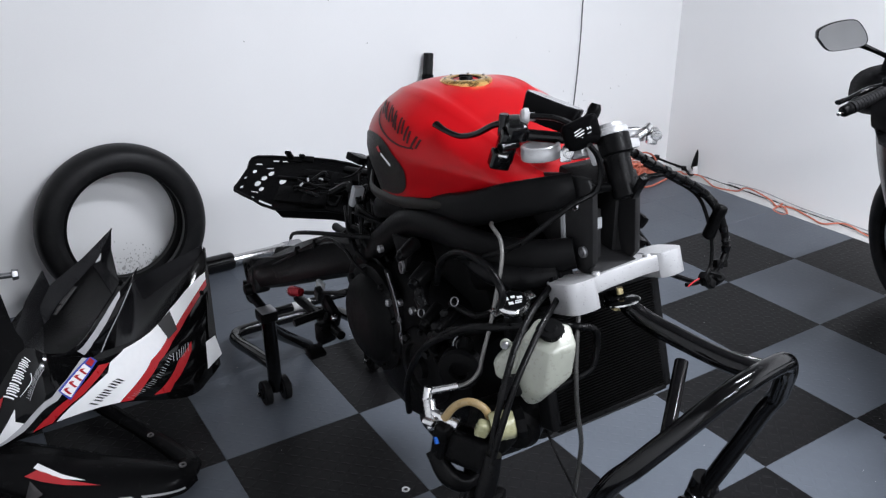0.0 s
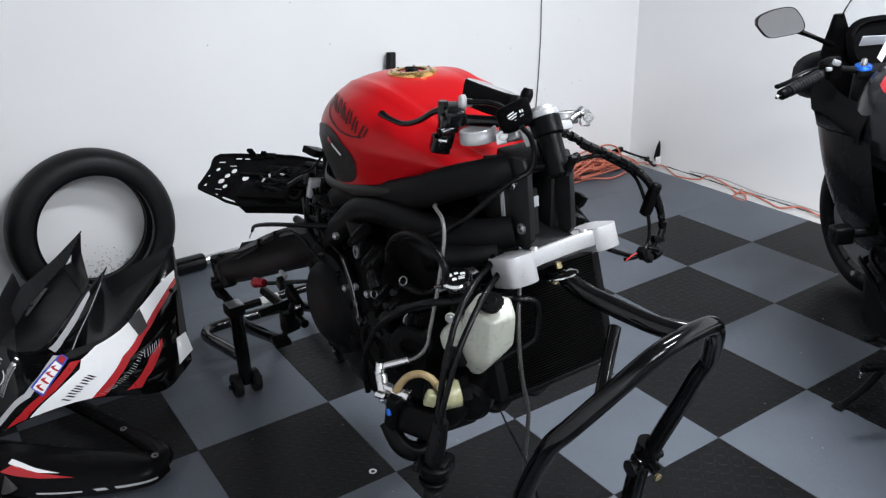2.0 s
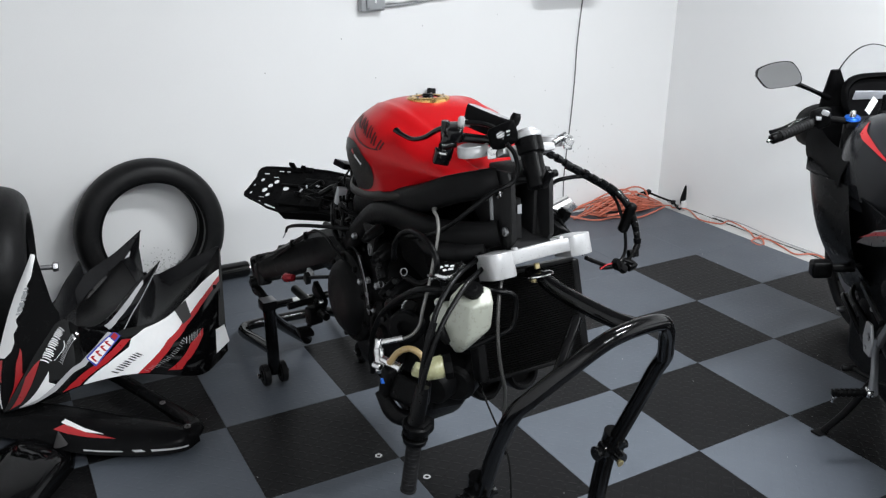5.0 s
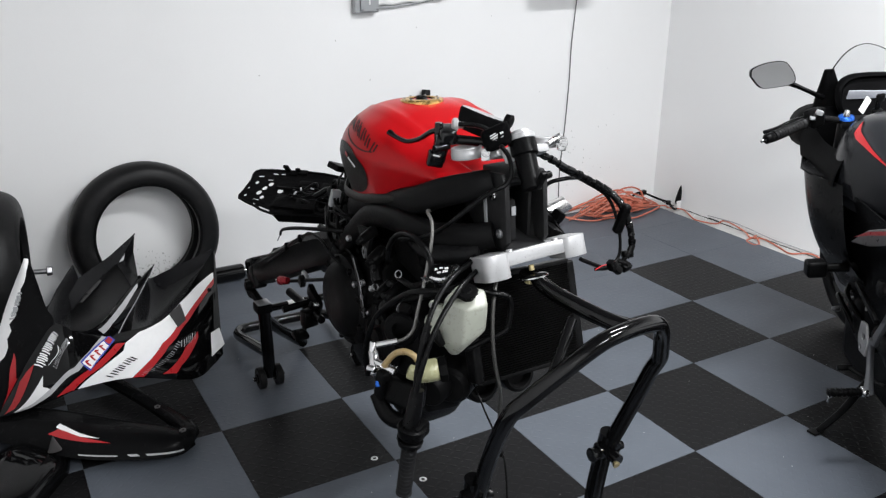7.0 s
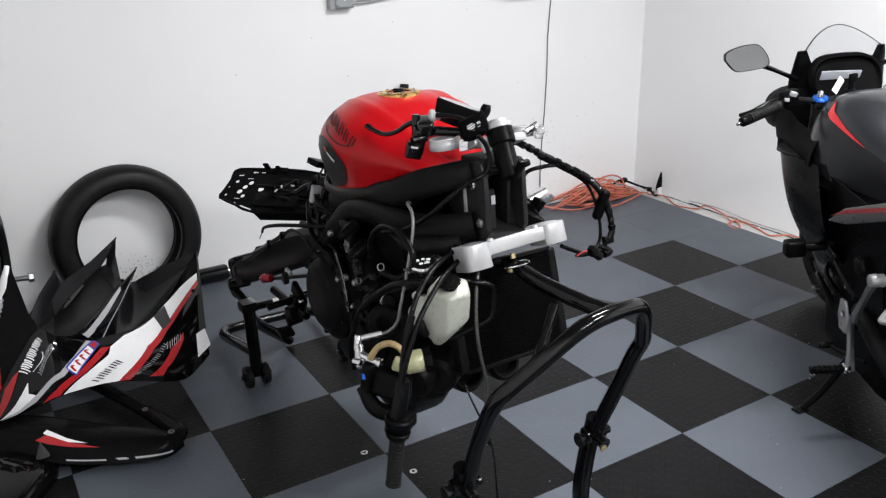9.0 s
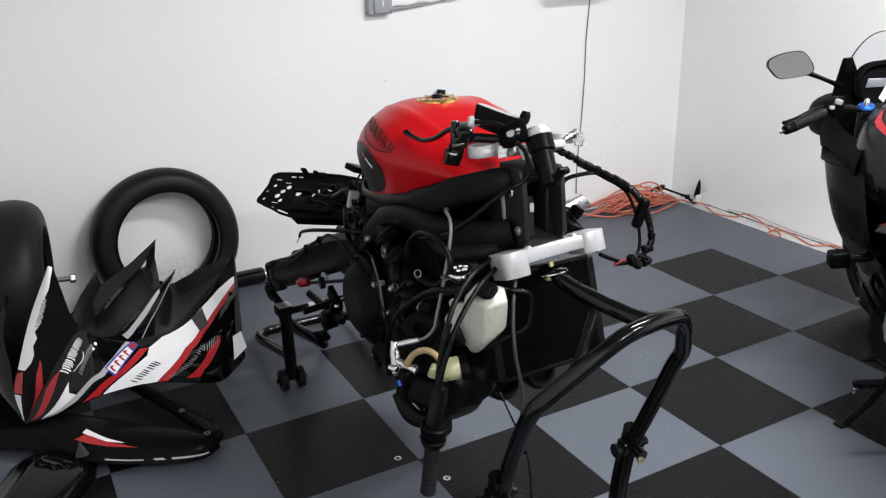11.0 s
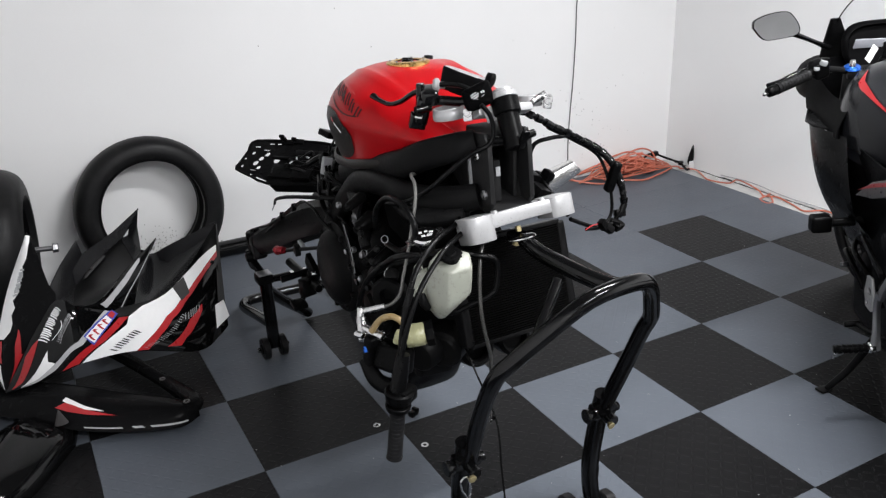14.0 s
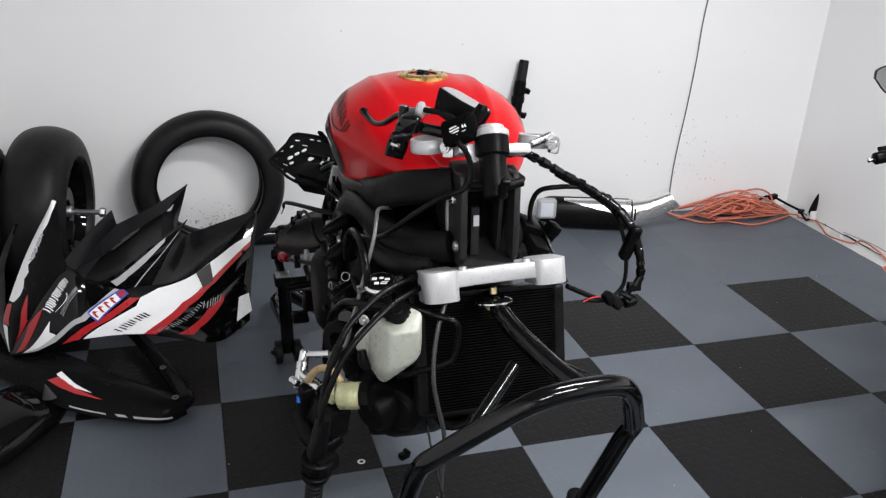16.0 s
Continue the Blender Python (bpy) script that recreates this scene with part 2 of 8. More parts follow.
M_WALL = wall_paint()
# grey of the unseen end wall, set by its reflections and fill light
M_DIM = paint("unseen_end_wall_grey", (0.45, 0.45, 0.45), 0.6, vary=0.1)
# unseen ceiling, its grey kept low to cut bounce and reflections from above
M_CEIL = paint("unseen_ceiling_grey", (0.22, 0.22, 0.22), 0.8, vary=0.03, bump=0.05)
M_CONCRETE = paint("pale_concrete", (0.50, 0.50, 0.49), 0.75, vary=0.2, grain=120, blotch=9, bump=0.3)
M_TILE_B = tile_paint("black_floor_tile", (0.0058, 0.0058, 0.0062), 0.37, 0.11, 0.0012)
M_TILE_G = tile_paint("grey_floor_tile", (0.087, 0.098, 0.116), 0.44, 0.2)
M_RED = paint("red_tank_lacquer", (0.325, 0.003, 0.0055), 0.30, vary=0.03, bump=0.0, coat=0.10, blotch=3, spec=0.16, rvary=0.01, grain=20)
M_REDFILM = paint("red_film", (0.36, 0.010, 0.014), 0.35, vary=0.06, bump=0, coat=0.1)
M_WHITEFILM = paint("white_film", (0.80, 0.80, 0.80), 0.4, vary=0.04, bump=0, coat=0.1)
M_BLUEFILM = paint("blue_film", (0.03, 0.05, 0.33), 0.4, vary=0.05, bump=0)
M_GREYFILM = paint("silver_film", (0.38, 0.38, 0.39), 0.35, vary=0.08, bump=0)
M_GLOSSBLK = paint("gloss_black_lacquer", (0.0024, 0.0024, 0.0026), 0.06, vary=0.2, bump=0, coat=0.0, rvary=0.02, spec=0.30)
M_TUBEBLK = paint("black_powder_coat", (0.002, 0.002, 0.0022), 0.13, vary=0.2, grain=120, bump=0.02, coat=0.0, rvary=0.04, spec=0.30)
M_SATIN = paint("satin_black_metal", (0.0042, 0.0042, 0.0045), 0.36, vary=0.35, grain=110, bump=0.16, dust=0.022, spec=0.10)
M_ENGINE = paint("black_engine_casting", (0.0034, 0.0034, 0.0036), 0.40, vary=0.35, grain=240, bump=0.35, dust=0.03, spec=0.055)
M_CAST = paint("dusty_black_casting", (0.012, 0.012, 0.0125), 0.42, vary=0.35, grain=180, bump=0.25, dust=0.07, spec=0.12)
M_PLASTIC = paint("black_plastic", (0.0026, 0.0026, 0.0028), 0.33, vary=0.25, grain=200, bump=0.12, dust=0.012, spec=0.055)
M_DEEP = paint("flat_black_plastic", (0.0020, 0.0020, 0.0022), 0.55, vary=0.2, grain=200, bump=0.1, spec=0.02)
M_MATTBLK = paint("matt_black_body_panel", (0.0042, 0.0042, 0.0045), 0.26, vary=0.1, grain=40, bump=0.0, rvary=0.02, spec=0.045)
M_INNER = paint("raw_panel_inside", (0.0058, 0.0058, 0.0066), 0.24, vary=0.15, grain=40, bump=0, dust=0.006, rvary=0.02, spec=0.16)
M_RUBBER = paint("tyre_rubber", (0.0070, 0.0070, 0.0075), 0.44, vary=0.3, grain=160, bump=0.25, dust=0.036, spec=0.15)
M_HOSE = paint("rubber_hose", (0.0022, 0.0022, 0.0024), 0.34, vary=0.2, grain=150, bump=0.1, spec=0.12)
M_BRAID = paint("braided_line", (0.15, 0.148, 0.14), 0.35, metal=0.4, vary=0.3, grain=500, bump=0.3)
M_OLDBRAID = paint("dirty_braided_line", (0.075, 0.074, 0.070), 0.32, metal=0.4, vary=0.3, grain=500, bump=0.3)
M_FRAME = paint("black_frame_coating", (0.0034, 0.0034, 0.0036), 0.42, vary=0.3, grain=120, bump=0.14, dust=0.008, spec=0.075)
M_ALU = paint("cast_aluminium", (0.38, 0.38, 0.385), 0.36, metal=0.35, vary=0.05, grain=260, bump=0.04)
M_DASHFACE = paint("mirror_display_face", (0.55, 0.55, 0.56), 0.14, metal=0.9, vary=0.05, bump=0)
M_STEEL = paint("bright_steel", (0.58, 0.58, 0.58), 0.22, metal=1.0, vary=0.08, grain=200, bump=0.05)
M_DULLSTEEL = paint("dull_steel", (0.30, 0.30, 0.31), 0.4, metal=0.9, vary=0.15, grain=200, bump=0.1)
M_GOLD = paint("gold_anodised", (0.62, 0.40, 0.14), 0.28, metal=0.9, vary=0.06, bump=0.02)
M_BRASS = paint("zinc_plated_brass", (0.55, 0.46, 0.25), 0.32, metal=0.9, vary=0.1, bump=0.05)
M_BOTTLE = paint("milky_plastic", (0.30, 0.31, 0.265), 0.30, vary=0.08, grain=90, bump=0.05, rvary=0.05)
M_AMBER = paint("yellowed_plastic_tube", (0.28, 0.20, 0.09), 0.35, vary=0.15, bump=0.03)
M_FLUID = paint("old_fluid_pot", (0.30, 0.295, 0.17), 0.25, vary=0.3, bump=0.05)
M_REDANO = paint("red_anodised", (0.22, 0.010, 0.016), 0.25, metal=0.6, vary=0.1, bump=0)
M_BLUEANO = paint("blue_anodised", (0.015, 0.10, 0.45), 0.3, metal=0.6, vary=0.1, bump=0)
M_ORANGE = paint("orange_cable_sheath", (0.50, 0.14, 0.085), 0.5, vary=0.15, bump=0.05)
M_GREYBOX = paint("grey_pvc", (0.32, 0.33, 0.34), 0.45, vary=0.05, bump=0.04)
M_WHITEPL = paint("white_plastic", (0.72, 0.72, 0.72), 0.45, vary=0.04, bump=0.03)
M_CARBON = paint("dark_knee_pad", (0.012, 0.011, 0.0095), 0.4, vary=0.15, grain=300, bump=0.2, spec=0.15)
M_GREYTRIM = paint("dark_grey_trim", (0.030, 0.029, 0.029), 0.45, vary=0.1, bump=0.05, spec=0.25)
M_FADED = paint("faded_black_film", (0.030, 0.005, 0.005), 0.45, vary=0.15, bump=0, spec=0.2)
M_CORE = paint("radiator_fins", (0.0034, 0.0033, 0.0033), 0.5, vary=0.25, grain=300, bump=0.3, spec=0.025)
M_MIRROR = paint("mirror_silvering", (0.85, 0.86, 0.87), 0.04, metal=1.0, vary=0.01, bump=0, rvary=0.01)
M_GUNMETAL = paint("gunmetal_lacquer", (0.036, 0.038, 0.043), 0.31, metal=0.7, vary=0.03, bump=0, coat=0.3, blotch=2, spec=0.25, rvary=0.01)
M_DARKGUN = paint("dark_grey_lacquer", (0.011, 0.0115, 0.013), 0.22, vary=0.03, bump=0, spec=0.16, rvary=0.01)
M_SILVERTRIM = paint("dull_silver_trim", (0.10, 0.095, 0.095), 0.35, vary=0.1, metal=0.3, bump=0.02, spec=0.3)
M_CABLE = paint("grey_cable_sheath", (0.10, 0.10, 0.10), 0.5, vary=0.1, bump=0.03)
M_SCREENGREY = paint("display_glass", (0.55, 0.57, 0.62), 0.2, vary=0.08, bump=0)
M_PAPER = paint("paper_tag", (0.72, 0.72, 0.70), 0.6, vary=0.03, bump=0.02)
M_SILVER = paint("polished_can", (0.80, 0.79, 0.78), 0.24, metal=0.9, vary=0.03, grain=12, bump=0, rvary=0.05)
M_STAIN = paint("scuffed_plaster", (0.40, 0.395, 0.385), 0.7, vary=0.2, grain=140, blotch=30, bump=0.3)


def clear_glass(name, tint):
    m = bpy.data.materials.new(name)
    m.use_nodes = True
    b = m.node_tree.nodes["Principled BSDF"]
    b.inputs["Base Color"].default_value = (*tint, 1)
    b.inputs["Roughness"].default_value = 0.05
    b.inputs["Transmission Weight"].default_value = 1.0
    b.inputs["IOR"].default_value = 1.15
    return m


M_SCREEN = clear_glass("clear_windscreen", (0.93, 0.94, 0.95))


def glow(name, color, power):
    m = bpy.data.materials.new(name)
    m.use_nodes = True
    b = m.node_tree.nodes["Principled BSDF"]
    b.inputs["Base Color"].default_value = (*color, 1)
    b.inputs["Emission Color"].default_value = (*color, 1)
    b.inputs["Emission Strength"].default_value = power
    return m


M_LAMP = glow("lit_tube_cover", (1.0, 0.97, 0.93), 6.0)

# ---------------------------------------------------------------- the room
def slab(name, lo, hi, material, kind="structure", label="", category=""):
    bm = bmesh.new()
    lo, hi = V(lo), V(hi)
    box(bm, hi - lo, Matrix.Translation((lo + hi) / 2), bev=0)
    return tagged(to_object(name, bm, material), label, category, "", kind)


slab("ground_slab", (X0 - 0.1, Y0 - 0.1, -0.16), (X1 + 0.1, Y1 + 0.1, -0.012), M_CONCRETE, label="pale bare concrete slab under the tiles", category="floor")
slab("wall_north", (X0 - 0.1, Y1, -0.012), (X1 + 0.1, Y1 + 0.1, H), M_WALL, label="white painted garage wall with scuffs near the floor", category="wall")
slab("wall_east", (X1, Y0, -0.012), (X1 + 0.1, Y1, H), M_WALL, label="white painted side wall behind the dark motorcycle", category="wall")
slab("wall_west", (X0 - 0.1, Y0, -0.012), (X0, Y1, H), M_WALL, label="white painted side wall beside the leaning wheels", category="wall")
# the south wall is out of view, added to close the room
slab("wall_south", (X0 - 0.1, Y0 - 0.1, -0.012), (X1 + 0.1, Y0, H), M_DIM, label="plain grey end wall out of view, added to close the room", category="wall")
slab("ceiling", (X0 - 0.1, Y0 - 0.1, H), (X1 + 0.1, Y1 + 0.1, H + 0.1), M_CEIL, label="plain ceiling out of view, greyed to hold down bounced light", category="ceiling")

for lx, ly, _ in LAMPS:
    lamp = thing("ceiling_light", (lx, ly, H), "white ceiling batten with a lit tube cover", "ceiling light", "ceiling battens")
    bm = bmesh.new()
    box(bm, (1.26, 0.2, 0.05), Matrix.Translation((lx, ly, H - 0.025)), 0.006)
    part("housing", bm, M_WHITEPL, lamp)
    bm = bmesh.new()
    box(bm, (1.2, 0.15, 0.03), Matrix.Translation((lx, ly, H - 0.067)), 0.012)
    part("diffuser", bm, M_LAMP, lamp, "lit diffuser")

floor = thing("floor", (0, 0, -0.012), "black and grey chequered interlocking floor tiles", "floor", kind="structure")


def tile_mesh(name, material):
    bm = bmesh.new()
    g = TILE - 0.0005
    box(bm, (g, g, 0.012), Matrix.Translation((0, 0, -0.006)), 0.0007, 1)
    mesh = bpy.data.meshes.new(name)
    bm.to_mesh(mesh)
    bm.free()
    mesh.materials.append(material)
    return mesh


DARK, PALE = tile_mesh("tile_dark", M_TILE_B), tile_mesh("tile_pale", M_TILE_G)
for i, j in product(range(-3, 6), range(-10, 4)):
    odd = (i + j) % 2 == 1 and not (j >= 2 and i > -3)
    ob = new("tile", DARK if odd else PALE)
    ob.parent = floor
    ob.matrix_parent_inverse = PLACE[floor.name].inverted()
    ob.location = ((i + 0.5) * TILE, (j + 0.5) * TILE, 0)
    ob.rotation_euler.z = (i * 7 + j * 3) % 2 * math.pi

# ---------------------------------------------------------------- stripped race motorcycle
BX = 0.078
bike = thing("race_motorcycle", (BX, -0.1, 0.2), "stripped race motorcycle with red tank and no wheels, on two stands", "motorcycle")


def both(p):
    """The same points on the other flank."""
    return [(2 * BX - x, y, z) for x, y, z in p]


def line(name, pts, r, material, parent=bike, label="", seg=9, n=7):
    bm = bmesh.new()
    tube(bm, pts, r, seg, n)
    return part(name, bm, material, parent, label)


# fuel tank: sections from the rear hump to the nose
TANK = [(0.158, 1.055, 0.990, 0.036), (0.144, 1.115, 0.965, 0.106), (0.104, 1.160, 0.950, 0.160), (0.038, 1.198, 0.950, 0.222), (-0.05, 1.214, 0.962, 0.256),
        (-0.15, 1.210, 0.986, 0.258), (-0.25, 1.184, 1.012, 0.230), (-0.34, 1.148, 1.034, 0.190), (-0.42, 1.108, 1.050, 0.140), (-0.475, 1.090, 1.064, 0.095)]


def tank_at(u, v):
    k = min(u, 0.9999) * (len(TANK) - 1)
    i, t = int(k), k - int(k)
    q = [TANK[max(min(i + d, len(TANK) - 1), 0)] for d in (-1, 0, 1, 2)]
    y, top, low, half = (0.5 * (2 * b + (c - a) * t + (2 * a - 5 * b + 4 * c - d) * t * t + (3 * b - a - 3 * c + d) * t ** 3) for a, b, c, d in zip(*q))
    a = math.pi * (1 - v)
    c, s = math.cos(a), math.sin(a)
    s = max(s, 0.0)
    x = math.copysign(abs(c) ** 0.85, c) * half * (1 - 0.30 * (1 - s) ** 2) / 0.93
    z = low + (top - low) * (0.5 * s ** 0.62 + 0.5 * s)
    # two long ridges on the top, a shallow valley between them, and a waistline crease
    ridge = math.exp(-((abs(c) - 0.40) / 0.032) ** 2) * min(max((u - 0.25) * 4, 0), 1)
    z += 0.010 * ridge
    z -= 0.010 * math.exp(-(c / 0.25) ** 2) * min(max((u - 0.55) * 3, 0), 1)
    x *= 1 + 0.018 * math.exp(-((s - 0.42) / 0.08) ** 2) * min(max((u - 0.3) * 4, 0), 1)
    return V((BX - 0.012 + x, y, z))


bm = bmesh.new()
NU, NV = 44, 48
rings(bm, [[tank_at(i / NU, j / NV) for j in range(NV + 1)] for i in range(NU + 1)])
tank = part("fuel_tank", bm, M_RED, bike, "glossy red painted fuel tank", 60)
PAD = [(0.300, 0.128), (0.345, 0.168), (0.422, 0.182), (0.489, 0.174), (0.544, 0.144), (0.580, 0.089), (0.572, 0.040), (0.530, 0.006), (0.42, 0.004), (0.31, 0.004), (0.285, 0.061)]
# dark pads and faded lettering shapes on the flanks
for flank in (0, 1):
    g = (lambda u, v: tank_at(u, v)) if flank == 0 else (lambda u, v: tank_at(u, 1 - v))
    fl = 1 if flank == 0 else -1
    bm = bmesh.new()
    pad = PAD
    decal(bm, g, [(q[0], q[1]) for q in curve([(u, v, 0) for u, v in pad + pad[:1]], 4)[:-1]], 0.0022, flip=fl)
    p = part("knee_pad", bm, M_CARBON, tank, "dark grey rubbery knee pad")
    bm = bmesh.new()
    decal(bm, g, strip((0.502, 0.122), (0.533, 0.085), 0.010), 0.0032, flip=fl)
    part("pad_mark", bm, M_WHITEFILM, tank)
    bm = bmesh.new()
    decal(bm, g, strip((0.486, 0.141), (0.499, 0.126), 0.013), 0.0032, flip=fl)
    part("pad_mark", bm, M_REDFILM, tank)
    for k in range(7):
        t = k / 6.5
        top = (0.372 + 0.262 * t, 0.306 - 0.020 * t - 0.075 * t * t)
        foot = (0.440 + 0.185 * t, 0.252 - 0.050 * t - 0.041 * t * t)
        for dx, dy, a, b in ((0, 0, 0, 0), (0.014, -0.006, -0.008 * (k % 2), 0.010 * ((k + 1) % 2))):
            bm = bmesh.new()
            decal(bm, g, strip((top[0] + dx, top[1] + dy + a), (foot[0] + dx, foot[1] + dy + b), 0.0068), 0.0016, flip=fl)
            part("badge_bar", bm, M_FADED, tank)
    sw = [(0.395, 0.275), (0.428, 0.240), (0.456, 0.217), (0.522, 0.181), (0.578, 0.167), (0.62, 0.172)]
    line_v = [(q.x, q.y) for q in curve([(u, v, 0) for u, v in sw], 4)]
    bm = bmesh.new()
    for a, b in zip(line_v, line_v[1:]):
        decal(bm, g, strip(a, b, 0.0065, n=2), 0.0014, flip=fl)
    part("badge_swoosh", bm, M_FADED, tank, "worn black swoosh")
# filler cap
cap_m = Matrix.Translation((0.064, -0.085, 1.2105)) @ Euler((radians(-3), 0, 0)).to_matrix().to_4x4()
bm = bmesh.new()
rev(bm, [(0.036, 0.0), (0.036, 0.0075), (0.040, 0.009), (0.055, 0.0075), (0.060, 0.004), (0.061, -0.022), (0.03, -0.022)], cap_m, 40)
cap = part("filler_ring", bm, M_GOLD, tank, "gold anodised filler ring")
for k in range(7):
    a = math.tau * k / 7
    bm = bmesh.new()
    rev(bm, [(0.0028, 0.006), (0.0032, 0.011), (0.001, 0.0115)], cap_m @ Matrix.Translation((0.048 * math.cos(a), 0.048 * math.sin(a), 0)), 10)
    part("bolt", bm, M_DULLSTEEL, tank)
bm = bmesh.new()
rev(bm, [(0.035, -0.010), (0.035, 0.006), (0.031, 0.007), (0.029, 0.003), (0.017, 0.002), (0.015, 0.010), (0.013, 0.012), (0.001, 0.012)], cap_m, 28)
box(bm, (0.012, 0.030, 0.008), cap_m @ pose(0.0, 0.002, 0.011, 0, 0, 30), 0.003)
part("filler_lid", bm, M_PLASTIC, tank, "black lid with lock")
# dark trim along the tank's lower edge, and a shroud at its nose
for pts in ([(-0.066, 0.15, 0.950), (-0.112, 0.06, 0.942), (-0.128, -0.06, 0.955), (-0.128, -0.18, 0.981), (-0.114, -0.27, 1.003)],):
    for q in (pts, both(pts)):
        bm = bmesh.new()
        tube(bm, q, [0.004, 0.006, 0.006, 0.006, 0.003], 8, 6, flat=2.2)
        part("tank_trim", bm, M_CARBON, tank, "dark grey lower trim")

# frame: curved lower spars, straight upper beams, steering head casting
SPAR_LOW = [(-0.105, 0.215, 0.625), (-0.115, 0.174, 0.676), (-0.118, 0.084, 0.761), (-0.118, -0.025, 0.851), (-0.118, -0.098, 0.902), (-0.118, -0.165, 0.930), (-0.116, -0.262, 0.946), (-0.108, -0.36, 0.950), (-0.085, -0.45, 0.952), (-0.045, -0.52, 0.962), (0.0, -0.56, 0.975)]
SPAR_TOP = [(-0.085, 0.10, 0.860), (-0.102, 0.041, 0.896), (-0.108, -0.065, 0.938), (-0.108, -0.16, 0.962), (-0.106, -0.247, 0.986), (-0.099, -0.36, 1.022), (-0.075, -0.45, 1.062), (-0.035, -0.515, 1.088), (0.005, -0.54, 1.10)]
for flip in (0, 1):
    for pts, radii, flat, lb in ((SPAR_LOW, [0.026, 0.031, 0.032, 0.033, 0.034, 0.034, 0.033, 0.034, 0.036, 0.036, 0.032], 0.62, "satin black lower frame spar with a bend"),
                                 (SPAR_TOP, [0.020, 0.028, 0.032, 0.033, 0.034, 0.036, 0.036, 0.034, 0.030], 0.38, "satin black upper frame beam under the tank")):
        bm = bmesh.new()
        tube(bm, [(0.067 + (0.067 - x) * 0.7, y, z) for x, y, z in pts] if flip else pts, radii, 16, 8, flat=flat, up=(1, 0, 0))
        part("frame_spar", bm, M_FRAME, bike, lb, 60)
# welded gusset where the lower spar meets the steering head
for flip in (0, 1):
    q = [(-0.118, -0.33, 0.925), (-0.108, -0.43, 0.912), (-0.075, -0.50, 0.918), (-0.03, -0.55, 0.935)]
    bm = bmesh.new()
    tube(bm, [(0.067 + (0.067 - x) * 0.7, y, z) for x, y, z in q] if flip else q, [0.012, 0.024, 0.027, 0.020], 14, 7)
    part("frame_gusset", bm, M_SATIN, bike, "dusty black cast gusset", 60)
# engine hanger tab with an eyelet
bm = bmesh.new()
prism(bm, [(-0.215, 0.905), (-0.10, 0.885), (-0.128, 0.842), (-0.140, 0.812), (-0.152, 0.806), (-0.164, 0.815), (-0.172, 0.850), (-0.195, 0.880)], 0.012, Matrix(((0, 0, -1, -0.140), (1, 0, 0, 0), (0, 1, 0, 0), (0, 0, 0, 1))), bev=0.003)
hanger = part("engine_hanger", bm, M_SATIN, bike, "black hanger tab under the spar")
bm = bmesh.new()
rev(bm, [(0.0065, -0.003), (0.0115, -0.003), (0.0115, 0.004), (0.0065, 0.004)], Matrix.Translation((-0.153, -0.151, 0.823)) @ pose(0, 0, 0, 0, -90, 0) @ Matrix.Diagonal((1.5, 1, 1, 1)), 20, close=True)
part("eyelet", bm, M_DULLSTEEL, hanger, "bare steel eyelet")
# airbox body filling the gap between the beams
bm = bmesh.new()
rings(bm, [[V((BX + sx * w, y, z)) for sx, z in ((-1, lo), (1, lo), (1, (lo + hi) / 2), (0.8, hi), (-0.8, hi), (-1, (lo + hi) / 2))]
           for y, w, lo, hi in ((0.10, 0.06, 0.82, 0.92), (-0.05, 0.072, 0.82, 0.95), (-0.2, 0.075, 0.84, 0.985), (-0.35, 0.065, 0.87, 1.03), (-0.50, 0.04, 0.95, 1.06))])
part("airbox", bm, M_PLASTIC, bike, "black airbox under the tank")
HX = 0.067
# steering head: two cheek plates, floor, roof and a recessed duct
for s in (-1, 1):
    bm = bmesh.new()
    m = Matrix(((0, 0, 1, HX + s * 0.054 - 0.006), (1, 0, 0, 0), (0, 1, 0, 0), (0, 0, 0, 1)))
    prism(bm, [(-0.42, 1.00), (-0.40, 1.09), (-0.50, 1.118), (-0.575, 1.125), (-0.590, 1.10), (-0.605, 0.965), (-0.59, 0.945), (-0.50, 0.945)], 0.014, m, bev=0.004)
    cheek = part("head_plate", bm, M_CAST, bike, "black steering head cheek plate")
    for y, z in ((-0.548, 1.068), (-0.578, 0.982)):
        bm = bmesh.new()
        c = HX + s * 0.060
        rev(bm, [(0.0115, 0), (0.0115, 0.005), (0.009, 0.007), (0.006, 0.006), (0.005, 0.002), (0.001, 0.002)], Matrix.Translation((c, y, z)) @ pose(0, 0, 0, 0, 90 * s, 0), 16)
        part("bolt", bm, M_STEEL if z > 1.0 else M_DULLSTEEL, cheek)
    bm = bmesh.new()
    box(bm, (0.004, 0.011, 0.105), pose(HX + s * 0.063, -0.515, 1.035, -7, 0, 0), 0.001)
    part("alloy_strip", bm, M_GREYBOX, cheek, "bare grey strip")
bm = bmesh.new()
box(bm, (0.112, 0.14, 0.02), pose(HX, -0.54, 0.948, 8, 0, 0), 0.005)
box(bm, (0.112, 0.10, 0.022), pose(HX, -0.535, 1.112, 8, 0, 0), 0.006)
box(bm, (0.10, 0.02, 0.16), pose(HX, -0.475, 1.02, 0, 0, 0), 0.004)
box(bm, (0.010, 0.07, 0.13), pose(HX + 0.035, -0.525, 1.02, 0, 0, 0), 0.003)
box(bm, (0.018, 0.02, 0.10), pose(HX - 0.020, -0.560, 1.005, -6, 0, 0), 0.004)
part("head_casting", bm, M_CAST, bike, "black hollow steering head duct")
bm = bmesh.new()
box(bm, (0.012, 0.002, 0.022), pose(HX - 0.020, -0.5715, 1.030, -6, 0, 0), 0.0005)
part("sticker", bm, M_GREYBOX, bike, "small pale sticker")
